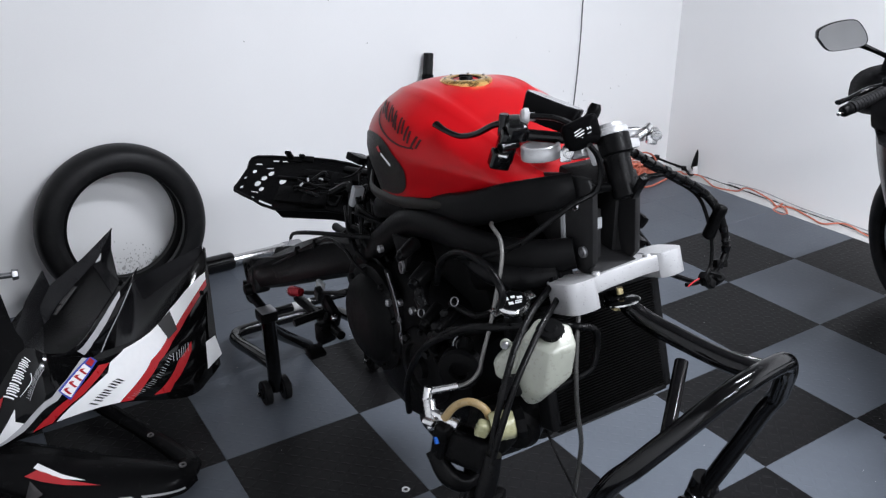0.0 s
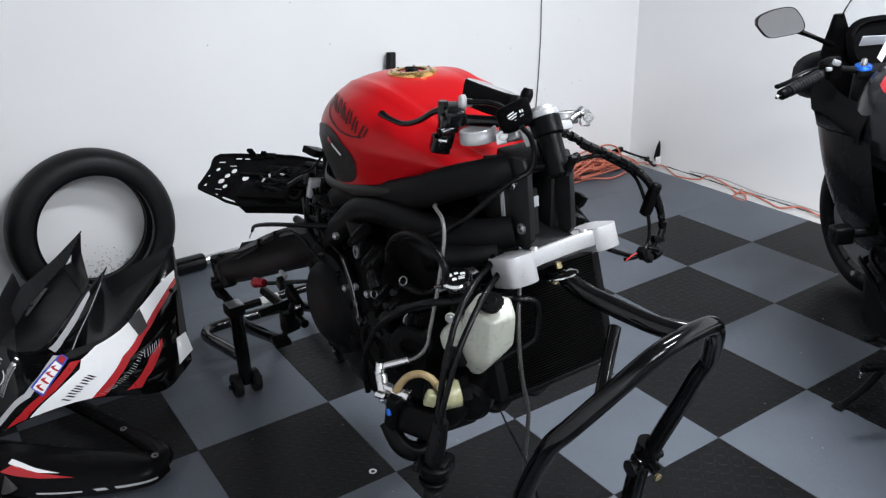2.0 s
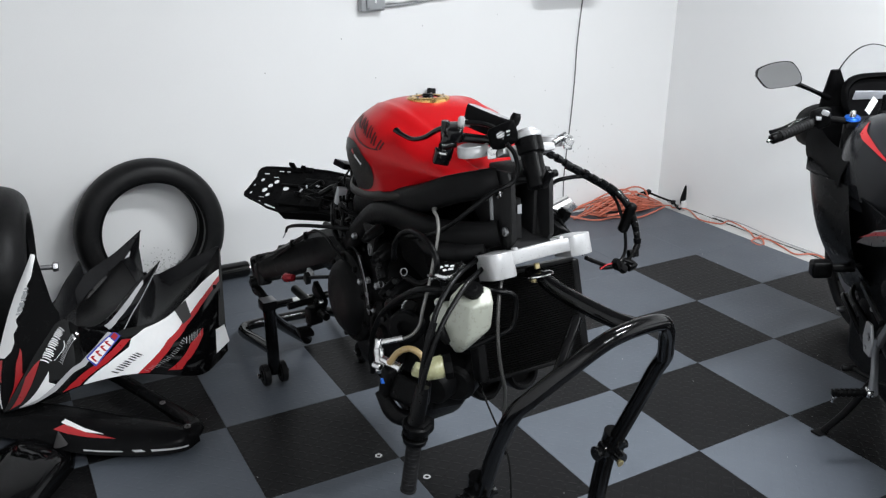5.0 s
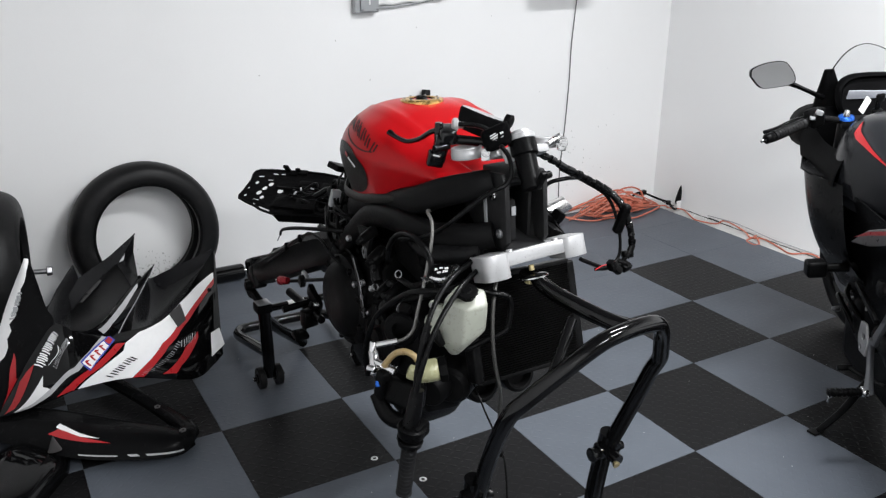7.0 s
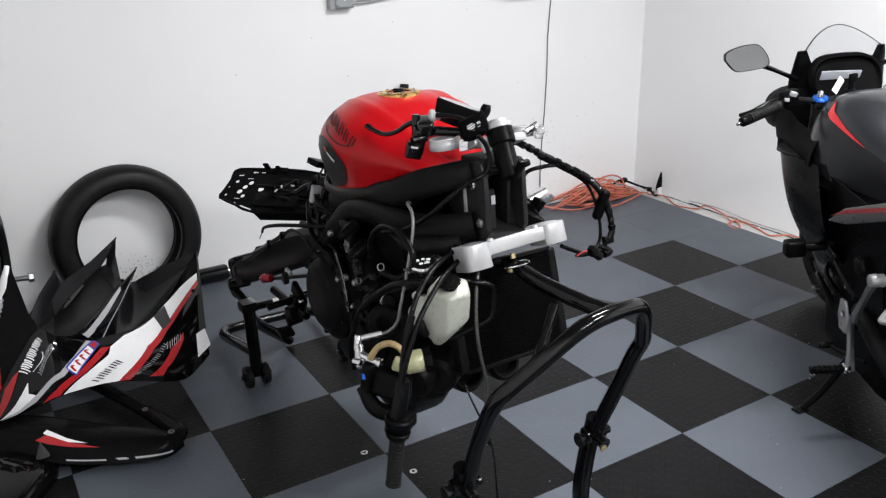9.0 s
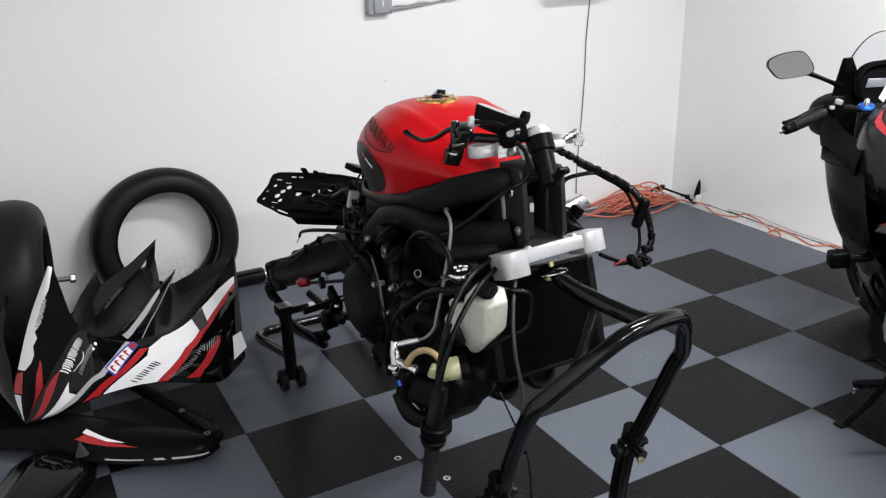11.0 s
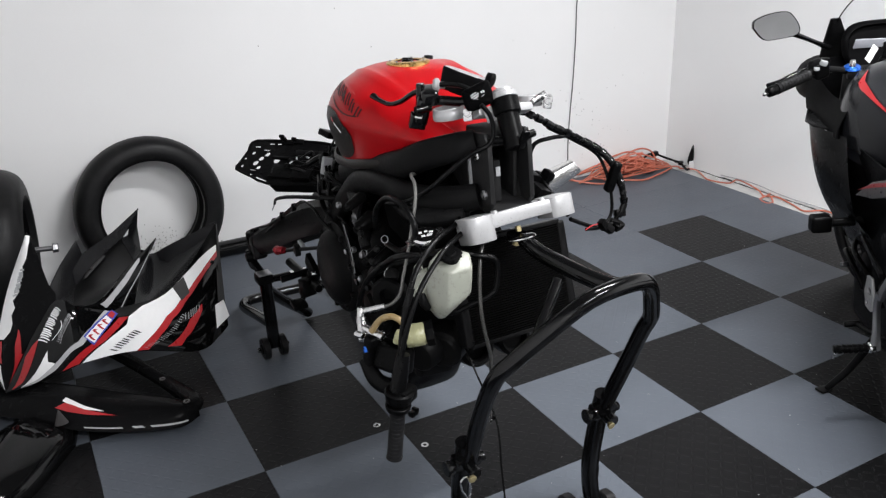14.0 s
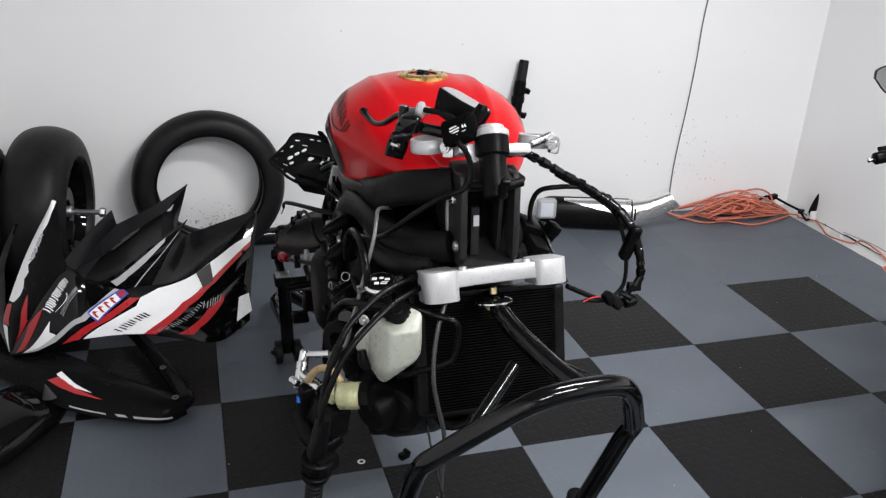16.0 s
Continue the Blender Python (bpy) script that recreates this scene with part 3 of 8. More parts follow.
# cross bar below the stem
bm = bmesh.new()
tube(bm, [(BX - 0.060, -0.575, 1.108), (BX, -0.608, 1.112), (BX + 0.045, -0.606, 1.118)], 0.009, 10, 6)
part("head_stay", bm, M_PLASTIC, bike)
# steering stem with lock
STEM = V((0.066, -0.618, 1.092)), V((0.073, -0.550, 1.207))
ax = (STEM[1] - STEM[0]).normalized()
bm = bmesh.new()
rod(bm, STEM[0] - ax * 0.0, STEM[0] + ax * 0.085, 0.024, 0.026, 24)
rod(bm, STEM[0] + ax * 0.080, STEM[1] - ax * 0.012, 0.033, 0.033, 28)
box(bm, (0.016, 0.012, 0.05), pose(0.072, -0.640, 1.118, 28, 0, 0), 0.003)
stem = part("steering_stem", bm, M_PLASTIC, bike, "black steering stem with lock housing")
bm = bmesh.new()
rod(bm, STEM[1] - ax * 0.018, STEM[1] - ax * 0.002, 0.034, 0.034, 32, 0.003)
part("lock_ring", bm, M_ALU, stem, "bright lock ring")
bm = bmesh.new()
rod(bm, STEM[1] - ax * 0.003, STEM[1] + ax * 0.006, 0.027, 0.025, 28)
part("stem_cap", bm, M_ALU, stem, "grey stem nut")
# top yoke plate and the two open fork clamps
bm = bmesh.new()
box(bm, (0.15, 0.040, 0.020), pose(BX + 0.008, -0.530, 1.160, -27, 2, 0), 0.006)
box(bm, (0.034, 0.014, 0.036), pose(BX - 0.040, -0.560, 1.165, -27, 0, 20), 0.003)
box(bm, (0.03, 0.020, 0.018), pose(BX + 0.062, -0.535, 1.163, -27, 4, 0), 0.004)
top_yoke = part("top_yoke", bm, M_ALU, bike, "silver alloy top yoke")
for c, r, t in (((-0.026, -0.476, 1.160), 0.030, (-7, -4, 0)), ((0.192, -0.482, 1.160), 0.024, (-10, 4, 0))):
    bm = bmesh.new()
    rev(bm, [(r, -0.012), (r + 0.007, -0.013), (r + 0.0085, -0.011), (r + 0.0085, 0.002), (r + 0.0075, 0.004), (r + 0.0075, 0.012), (r + 0.005, 0.014), (r, 0.013)], pose(*c, *t), 40, close=True)
    clamp = part("fork_clamp", bm, M_ALU, bike, "silver split fork clamp")
    bm = bmesh.new()
    box(bm, (0.022, 0.02, 0.024), pose(c[0] + 0.030, c[1] - 0.036, c[2] - 0.004, *t[:2], -35), 0.004)
    rod(bm, (c[0] + 0.010, c[1] - 0.068, c[2] + 0.012), (c[0] + 0.026, c[1] - 0.046, c[2] + 0.012), 0.0105, 0.0105, 18)
    rod(bm, (c[0] + 0.007, c[1] - 0.072, c[2] + 0.012), (c[0] + 0.010, c[1] - 0.068, c[2] + 0.012), 0.006, 0.006, 6)
    part("clamp_bolt", bm, M_STEEL, clamp)
bm = bmesh.new()
rod(bm, (0.192, -0.528, 1.176), (0.214, -0.516, 1.180), 0.010, 0.009, 18)
rod(bm, (0.165, -0.535, 1.170), (0.192, -0.528, 1.176), 0.007, 0.007, 14)
part("clamp_stub", bm, M_STEEL, bike, "bright adjuster stub")
# dash box and the soft pouch beside it
da = V((0.018, -0.362, 1.246))
dx = V((0.50, -0.82, -0.25)).normalized()
dn = V((0.42, -0.28, 0.86))
dn = (dn - dx * dn.dot(dx)).normalized()
DM = Matrix.Translation(da) @ Matrix((dx, dn.cross(dx), dn)).transposed().to_4x4()
face = [(q.x, q.y) for q in curve([(x, y, 0) for x, y in ((0.004, 0.004), (0.055, -0.003), (0.108, 0.004), (0.118, 0.030), (0.108, 0.056), (0.055, 0.062), (0.006, 0.056), (-0.004, 0.030), (0.004, 0.004))], 4)[:-1]]
bm = bmesh.new()
loops = []
for k, z in ((0.80, -0.050), (0.90, -0.046), (0.97, -0.020), (1.0, -0.006), (1.0, 0.0), (0.985, 0.003)):
    loops.append([DM @ V((0.057 + (x - 0.057) * k, 0.030 + (y - 0.030) * k, z)) for x, y in face])
rings(bm, loops)
dash = part("dash_box", bm, M_MATTBLK, bike, "black dash unit with a shiny face", 50)
bm = bmesh.new()
prism(bm, [(0.057 + (x - 0.057) * 0.93, 0.030 + (y - 0.030) * 0.88) for x, y in face], 0.0016, DM @ Matrix.Translation((0, 0, 0.0028)))
part("dash_face", bm, M_DASHFACE, dash, "pale mirror-like display face")
bm = bmesh.new()
mp = Matrix.Translation((0.014, -0.540, 1.206)) @ Matrix(((0.875, -0.485, 0.0), (0.115, 0.207, 0.972), (-0.470, -0.850, 0.237))).transposed().to_4x4() @ pose(0, 0, 0, 0, 0, 24)
loops = []
for z, k in ((-0.020, 0.72), (-0.014, 0.94), (0.0, 1.0), (0.012, 0.97), (0.018, 0.80), (0.0195, 0.3)):
    loops.append([mp @ V((0.035 * k * math.copysign(abs(math.cos(a)) ** 0.42, math.cos(a)) + 0.003 * math.sin(3 * a), 0.027 * k * math.copysign(abs(math.sin(a)) ** 0.42, math.sin(a)) + 0.002 * math.cos(2 * a), z + 0.002 * math.sin(2 * a))) for a in (math.tau * k2 / 32 for k2 in range(32))])
rings(bm, loops)
pouch = part("pouch", bm, M_DEEP, bike, "black cloth reservoir sock with white marks", 60)
bm = bmesh.new()
for px, py, w, h in ((-0.010, 0.009, 0.020, 0.003), (-0.008, 0.003, 0.026, 0.0036), (-0.008, -0.003, 0.020, 0.003), (-0.010, -0.010, 0.012, 0.0016), (0.013, 0.006, 0.004, 0.012), (0.019, 0.004, 0.003, 0.009), (0.013, -0.006, 0.010, 0.0016)):
    box(bm, (w * 0.75, h * 0.6, 0.001), mp @ pose(px * 0.8, py * 0.8, 0.0200, 0, 0, 8), 0)
part("pouch_mark", bm, M_WHITEFILM, pouch)
bm = bmesh.new()
tube(bm, [(0.040, -0.520, 1.214), (0.056, -0.520, 1.226), (0.062, -0.520, 1.238), (0.065, -0.520, 1.248)], [0.010, 0.012, 0.0125, 0.009], 14, 5)
part("pouch_neck", bm, M_PLASTIC, pouch)
# brake lever with its perch and bright ball adjuster
bm = bmesh.new()
tube(bm, [(-0.110, -0.235, 1.170), (-0.107, -0.262, 1.164), (-0.098, -0.305, 1.160), (-0.085, -0.345, 1.172), (-0.070, -0.385, 1.197), (-0.055, -0.415, 1.205)], [0.010, 0.0075, 0.008, 0.0085, 0.009, 0.011], 12, 6, flat=0.75)
lever = part("brake_lever", bm, M_GLOSSBLK, bike, "black folding brake lever")
bm = bmesh.new()
box(bm, (0.040, 0.064, 0.036), pose(-0.050, -0.425, 1.196, 8, 0, -24), 0.010, 3)
box(bm, (0.034, 0.036, 0.066), pose(-0.070, -0.425, 1.163, 10, 12, -20), 0.009, 3)
box(bm, (0.040, 0.028, 0.036), pose(-0.080, -0.420, 1.139, 10, 12, -20), 0.006, 3)
rod(bm, (-0.095, -0.44, 1.168), (-0.055, -0.44, 1.172), 0.010, 0.010, 14)
rod(bm, (-0.048, -0.425, 1.185), (0.025, -0.50, 1.182), 0.012, 0.011, 16)
rod(bm, (-0.062, -0.405, 1.178), (-0.062, -0.405, 1.222), 0.012, 0.010, 16)
part("lever_perch", bm, M_TUBEBLK, bike, "black master cylinder perch")
bm = bmesh.new()
rev(bm, [(0.005, -0.010), (0.012, -0.009), (0.0165, -0.004), (0.0165, 0.004), (0.013, 0.006), (0.0085, 0.008), (0.008, 0.018), (0.004, 0.020)], Matrix.Translation((-0.034, -0.435, 1.219)) @ V((0.875, -0.485, -0.05)).to_track_quat('Z', 'Y').to_matrix().to_4x4(), 24)
part("ball_adjuster", bm, M_ALU, lever, "bright round adjuster")
bm = bmesh.new()
rod(bm, (-0.092, -0.432, 1.152), (-0.080, -0.445, 1.150), 0.005, 0.005, 10)
part("lever_screw", bm, M_STEEL, lever)
bm = bmesh.new()
tube(bm, [(-0.03, -0.445, 1.222), (0.0, -0.48, 1.222), (0.02, -0.51, 1.212)], 0.006, 8, 5)
part("hose", bm, M_HOSE, bike)

# bottom yoke: two fork clamps joined by a waisted bridge
YZ = 0.918
yoke_m = pose(BX, -0.600, YZ, -19, -2.2, 0)
def block(w0, w1):
    """Outline of a clamp end with rounded corners."""
    return [(q.x, q.y) for q in curve([(x, y, 0) for x, y in ((w0, -0.034), (w0 + 0.01, -0.044), ((w0 + w1) / 2, -0.047), (w1 - 0.012, -0.042), (w1, -0.028), (w1 + 0.001, 0.0), (w1, 0.028), (w1 - 0.012, 0.040), ((w0 + w1) / 2, 0.043), (w0 + 0.01, 0.040), (w0, 0.030), (w0, -0.034))], 3)[:-1]]


bm = bmesh.new()
half = [(0, -0.026), (0.045, -0.026), (0.075, -0.032), (0.095, -0.040), (0.095, 0.038), (0.075, 0.035), (0.045, 0.034), (0, 0.034)]
outline = half + [(-x, y) for x, y in half[::-1][1:-1]]
prism(bm, outline, 0.034, yoke_m @ Matrix.Translation((0, 0, -0.008)), bev=0.005)
for s in (-1, 1):
    end = bmesh.new()
    prism(end, [(s * x, y) for x, y in block(0.080, 0.146)], 0.060 if s < 0 else 0.050, yoke_m @ Matrix.Translation((0, 0, -0.032 if s < 0 else -0.022)), bev=0.012)
    tmp = bpy.data.meshes.new("yoke_end")
    end.to_mesh(tmp)
    end.free()
    bm.from_mesh(tmp)
yoke = part("bottom_yoke", bm, M_ALU, bike, "pale cast alloy bottom yoke", 35)
for s in (-1, 1):
    bm = bmesh.new()
    rod(bm, yoke_m @ V((s * 0.066, -0.02, 0.018)), yoke_m @ V((s * 0.066, -0.02, 0.031)), 0.010, 0.008, 14)
    part("clamp_bolt", bm, M_ALU, yoke)
bm = bmesh.new()
rod(bm, yoke_m @ V((0, 0, -0.02)), yoke_m @ V((0, 0, -0.034)), 0.007, 0.007, 16)
part("stem_pin", bm, M_BRASS, yoke, "brassy pin")
bm = bmesh.new()
rev(bm, [(0.010, 0.0), (0.034, 0.002), (0.036, 0.008), (0.030, 0.011), (0.010, 0.012)], yoke_m @ Matrix.Translation((0, 0, -0.054)), 30)
collar = part("pin_collar", bm, M_TUBEBLK, yoke, "black collar with a bright rim")
bm = bmesh.new()
rev(bm, [(0.034, -0.001), (0.0372, 0.001), (0.0372, 0.004), (0.034, 0.004)], yoke_m @ Matrix.Translation((0, 0, -0.052)), 30, close=True)
part("collar_rim", bm, M_STEEL, collar)

# engine: crankcase, sump, cylinder block, head, covers
def hull(name, secs, material, label, seg=20, p=0.5):
    """A rounded block from (y, x0, x1, z0, z1) sections."""
    bm = bmesh.new()
    loops = []
    for y, x0, x1, z0, z1 in secs:
        loop = []
        for k in range(seg):
            a = math.tau * k / seg
            c, s = math.cos(a), math.sin(a)
            loop.append(V(((x0 + x1) / 2 + (x1 - x0) / 2 * math.copysign(abs(c) ** p, c), y, (z0 + z1) / 2 + (z1 - z0) / 2 * math.copysign(abs(s) ** p, s))))
        loops.append(loop)
    rings(bm, loops)
    return bm


engine = part("crankcase", hull("crankcase", [(0.19, -0.02, 0.18, 0.44, 0.68), (0.15, -0.08, 0.24, 0.36, 0.74), (0.02, -0.13, 0.28, 0.34, 0.78), (-0.14, -0.15, 0.30, 0.36, 0.78), (-0.27, -0.14, 0.29, 0.42, 0.76), (-0.36, -0.10, 0.25, 0.50, 0.70)], M_ENGINE, ""), M_ENGINE, bike, "black cast crankcase")
part("sump", hull("sump", [(0.05, 0.0, 0.18, 0.24, 0.42), (0.0, -0.03, 0.2, 0.215, 0.42), (-0.16, -0.05, 0.16, 0.225, 0.44), (-0.24, -0.06, 0.12, 0.30, 0.46), (-0.40, -0.06, 0.05, 0.45, 0.54)], M_ENGINE, ""), M_ENGINE, bike, "black sump pan")
bm = bmesh.new()
box(bm, (0.25, 0.20, 0.22), pose(BX, -0.22, 0.81, -28, 0, 0), 0.02)
part("cylinder_block", bm, M_ENGINE, bike, "black finned cylinder block")
bm = bmesh.new()
box(bm, (0.27, 0.17, 0.11), pose(BX, -0.34, 0.875, -28, 0, 0), 0.025, 3)
part("cylinder_head", bm, M_ENGINE, bike, "black cylinder head")
# clutch cover with rim bolts
mc = Matrix.Translation((-0.135, -0.005, 0.625)) @ pose(0, 0, 0, 0, -90, 0)
bm = bmesh.new()
rev(bm, [(0.138, 0.0), (0.138, 0.022), (0.132, 0.028), (0.116, 0.030), (0.108, 0.046), (0.09, 0.058), (0.05, 0.062), (0.001, 0.063)], mc, 40)
clutch = part("clutch_cover", bm, M_ENGINE, bike, "round black clutch cover")
for k in range(9):
    a = math.tau * k / 9 + 0.2
    bm = bmesh.new()
    rev(bm, [(0.009, 0.02), (0.009, 0.034), (0.006, 0.038), (0.001, 0.038)], mc @ Matrix.Translation((0.126 * math.cos(a), 0.126 * math.sin(a), 0)), 8)
    part("bolt", bm, M_ENGINE, clutch)
# timing cover in front of the clutch, ribbed
mt = Matrix.Translation((-0.135, -0.235, 0.60)) @ pose(0, 0, 0, 0, -90, 0)
bm = bmesh.new()
rev(bm, [(0.095, 0.0), (0.095, 0.018), (0.085, 0.026), (0.06, 0.030), (0.056, 0.020), (0.03, 0.022), (0.026, 0.034), (0.001, 0.036)], mt, 32)
timing = part("timing_cover", bm, M_ENGINE, bike, "black round timing cover")
for k in range(7):
    a = math.tau * k / 7
    bm = bmesh.new()
    rev(bm, [(0.008, 0.012), (0.008, 0.026), (0.001, 0.028)], mt @ Matrix.Translation((0.088 * math.cos(a), 0.088 * math.sin(a), 0)), 8)
    part("bolt", bm, M_ENGINE, timing)
# bare alloy bracket plate between the covers
bm = bmesh.new()
mb = Matrix(((0, 0, -1, -0.165), (1, 0, 0, 0), (0, 1, 0, 0), (0, 0, 0, 1)))
prism(bm, [(-0.115, 0.80), (-0.095, 0.80), (-0.13, 0.74), (-0.155, 0.665), (-0.16, 0.64), (-0.178, 0.635), (-0.178, 0.66), (-0.165, 0.70), (-0.15, 0.75)], 0.008, mb, bev=0.002)
bracket = part("alloy_bracket", bm, M_SATIN, bike, "dark bracket with a worn bright edge")
line("bracket_edge", [(-0.174, -0.116, 0.798), (-0.174, -0.150, 0.748), (-0.174, -0.172, 0.690), (-0.174, -0.178, 0.640)], 0.0016, M_DULLSTEEL, bracket, seg=6)
for y, z in ((-0.170, 0.700), (-0.176, 0.660)):
    bm = bmesh.new()
    rev(bm, [(0.005, 0), (0.008, 0), (0.008, 0.003), (0.005, 0.003)], Matrix.Translation((-0.174, y, z)) @ pose(0, 0, 0, 0, -90, 0), 12, close=True)
    part("bracket_eye", bm, M_DULLSTEEL, bracket)
for y, z in ((-0.155, 0.735), (-0.19, 0.66), (-0.07, 0.84), (-0.215, 0.74), (-0.10, 0.71)):
    bm = bmesh.new()
    rev(bm, [(0.009, 0), (0.009, 0.010), (0.006, 0.012), (0.004, 0.008), (0.001, 0.008)], Matrix.Translation((-0.160, y, z)) @ pose(0, 0, 0, 0, -90, 0), 12)
    part("bolt", bm, M_DULLSTEEL, bike)
# water pump, oil cooler and hose stubs low on the flank
bm = bmesh.new()
rev(bm, [(0.030, 0.0), (0.044, 0.004), (0.044, 0.030), (0.038, 0.036), (0.020, 0.036), (0.018, 0.018), (0.001, 0.018)], Matrix.Translation((-0.188, -0.455, 0.735)) @ V((-0.70, -0.66, 0.10)).to_track_quat("Z", "Y").to_matrix().to_4x4(), 28)
part("water_pump", bm, M_PLASTIC, bike, "black water pump with hose stub")
bm = bmesh.new()
rod(bm, (-0.10, -0.47, 0.565), (-0.15, -0.50, 0.56), 0.05, 0.045, 22)
rod(bm, (-0.03, -0.46, 0.565), (-0.085, -0.505, 0.56), 0.056, 0.052, 24)
rod(bm, (-0.085, -0.505, 0.56), (-0.092, -0.511, 0.56), 0.046, 0.040, 24)
box(bm, (0.11, 0.10, 0.11), pose(-0.085, -0.44, 0.535, 10, 5, 0), 0.02, 3)
part("oil_filter", bm, M_ENGINE, bike, "black oil filter and housing")
# exhaust port stubs below the radiator
for x in (0.085, 0.208):
    bm = bmesh.new()
    rev(bm, [(0.048, 0), (0.054, 0.01), (0.054, 0.05), (0.045, 0.06), (0.038, 0.058), (0.036, 0.03), (0.001, 0.03)], Matrix.Translation((x, -0.345, 0.450)) @ pose(0, 0, 0, 75, 0, 0), 26)
    part("exhaust_stub", bm, M_ENGINE, bike, "round black exhaust flange")

# radiator: curved tank ends, frame and many fins
RAD_M = Matrix.Translation((0.105, -0.550, 0.722)) @ pose(0, 0, 0, -17, 0, 0) @ Matrix.Diagonal((0.93, 1, 0.88, 1))
bm = bmesh.new()
box(bm, (0.322, 0.010, 0.272), RAD_M, 0.002)
rad = part("radiator_core", bm, M_CORE, bike, "black radiator core with many fins")
bm = bmesh.new()
box(bm, (0.318, 0.030, 0.0028), RAD_M, 0)
fin = part("fin", bm, M_CORE, rad)
for k in range(40):
    ob = fin if k == 0 else fin.copy()
    if k:
        scene.collection.objects.link(ob)
    ob.location = RAD_M @ V((0, 0, -0.134 + 0.268 * k / 39))
bm = bmesh.new()
box(bm, (0.325, 0.012, 0.275), RAD_M @ Matrix.Translation((0, 0.006, 0)), 0.002)
part("core_back", bm, M_CORE, rad)
for s in (-1, 1):
    bm = bmesh.new()
    box(bm, (0.026, 0.046, 0.292), RAD_M @ Matrix.Translation((s * 0.168, 0.006, 0)), 0.008, 3)
    part("end_tank", bm, M_SATIN, rad)
for z in (-0.145, 0.145):
    bm = bmesh.new()
    box(bm, (0.33, 0.036, 0.014), RAD_M @ Matrix.Translation((0, 0.003, z)), 0.004)
    part("radiator_rail", bm, M_SATIN, rad)
# coolant bottle
BM = Matrix.Translation((-0.160, -0.647, 0.806)) @ Matrix(((0.66, -0.75, 0.0), (0.0, 0.0, 1.0), (-0.75, -0.66, 0.0))).transposed().to_4x4()
BOTTLE = [(-0.006, 0.089, -0.056), (0.056, 0.079, -0.060), (0.074, 0.058, -0.024), (0.034, 0.054, 0.012), (-0.028, 0.064, -0.006),
          (0.068, -0.012, -0.026), (0.058, -0.012, -0.060), (0.026, -0.036, 0.012), (0.004, -0.080, -0.010), (-0.016, -0.083, -0.018), (-0.004, -0.070, -0.054), (-0.036, -0.044, -0.006), (-0.030, -0.040, -0.054)]
LOBE = [(-0.050, 0.036, -0.048), (-0.048, 0.036, -0.018), (-0.082, -0.002, -0.020), (-0.080, -0.002, -0.048), (-0.076, -0.036, -0.022), (-0.074, -0.036, -0.048), (-0.028, -0.048, -0.046), (-0.028, -0.050, -0.014), (-0.022, 0.036, -0.012), (-0.022, 0.036, -0.048)]
bm = bmesh.new()
for corners in (BOTTLE, LOBE):
    q = bmesh.new()
    for p in corners:
        q.verts.new(BM @ V(p))
    bmesh.ops.convex_hull(q, input=q.verts[:])
    bmesh.ops.dissolve_limit(q, angle_limit=0.12, verts=q.verts[:], edges=q.edges[:])
    bmesh.ops.bevel(q, geom=q.edges[:], offset=0.0075, segments=3, profile=0.5, affect="EDGES", clamp_overlap=True)
    spare = bpy.data.meshes.new("spare")
    q.to_mesh(spare)
    q.free()
    bm.from_mesh(spare)
    bpy.data.meshes.remove(spare)
bottle = part("coolant_bottle", bm, M_BOTTLE, bike, "milky white plastic coolant bottle", 60)
CM = BM @ Matrix.Translation((0.024, 0.078, -0.022)) @ pose(0, 0, 0, -72, 0, 0)
bm = bmesh.new()
rev(bm, [(0.017, -0.016), (0.017, 0.000), (0.0245, 0.001), (0.0255, 0.007), (0.0235, 0.010), (0.013, 0.0105), (0.011, 0.013), (0.001, 0.013)], CM, 26)
part("bottle_cap", bm, M_PLASTIC, bottle, "black screw cap")
bm = bmesh.new()
for k in range(14):
    a = math.tau * k / 14
    box(bm, (0.002, 0.003, 0.005), CM @ Matrix.Translation((0.0254 * math.cos(a), 0.0254 * math.sin(a), 0.0045)), 0)
part("cap_grip", bm, M_PLASTIC, bottle)
bm = bmesh.new()
prism(bm, circle(0, 0, 0.011, 12), 0.006, BM @ Matrix.Translation((-0.058, 0.036, -0.030)), [circle(0, 0, 0.005, 10)], 0.001)
part("bottle_ear", bm, M_BOTTLE, bottle, "milky mounting ear")
bm = bmesh.new()
rod(bm, BM @ V((-0.058, 0.036, -0.028)), BM @ V((-0.058, 0.036, -0.018)), 0.008, 0.007, 12)
part("ear_bolt", bm, M_DULLSTEEL, bottle)
bm = bmesh.new()
tube(bm, [BM @ V((-0.040, -0.010, 0.004)), BM @ V((-0.034, -0.030, 0.008)), BM @ V((-0.024, -0.046, 0.006))], [0.008, 0.011, 0.008], 10, 5)
part("bottle_clip", bm, M_PLASTIC, bottle, "black clip on the bottle")
# radiator filler neck and pressure cap
mr = Matrix.Translation((-0.139, -0.552, 0.904)) @ pose(0, 0, 0, 14, -6, -20)
bm = bmesh.new()
rod(bm, mr @ V((0, 0, -0.09)), mr @ V((0, 0, -0.012)), 0.018, 0.018, 18)
part("filler_neck", bm, M_SATIN, bike)
bm = bmesh.new()
rev(bm, [(0.031, -0.014), (0.033, -0.010), (0.033, 0.0), (0.029, 0.004), (0.001, 0.0045)], mr, 32)
for a in (20, 200):
    box(bm, (0.028, 0.022, 0.005), mr @ pose(0.034 * math.cos(radians(a)), 0.034 * math.sin(radians(a)), -0.003, 0, 0, a), 0.002)
rcap = part("radiator_cap", bm, M_STEEL, bike, "bright pressure cap with a dark label")
bm = bmesh.new()
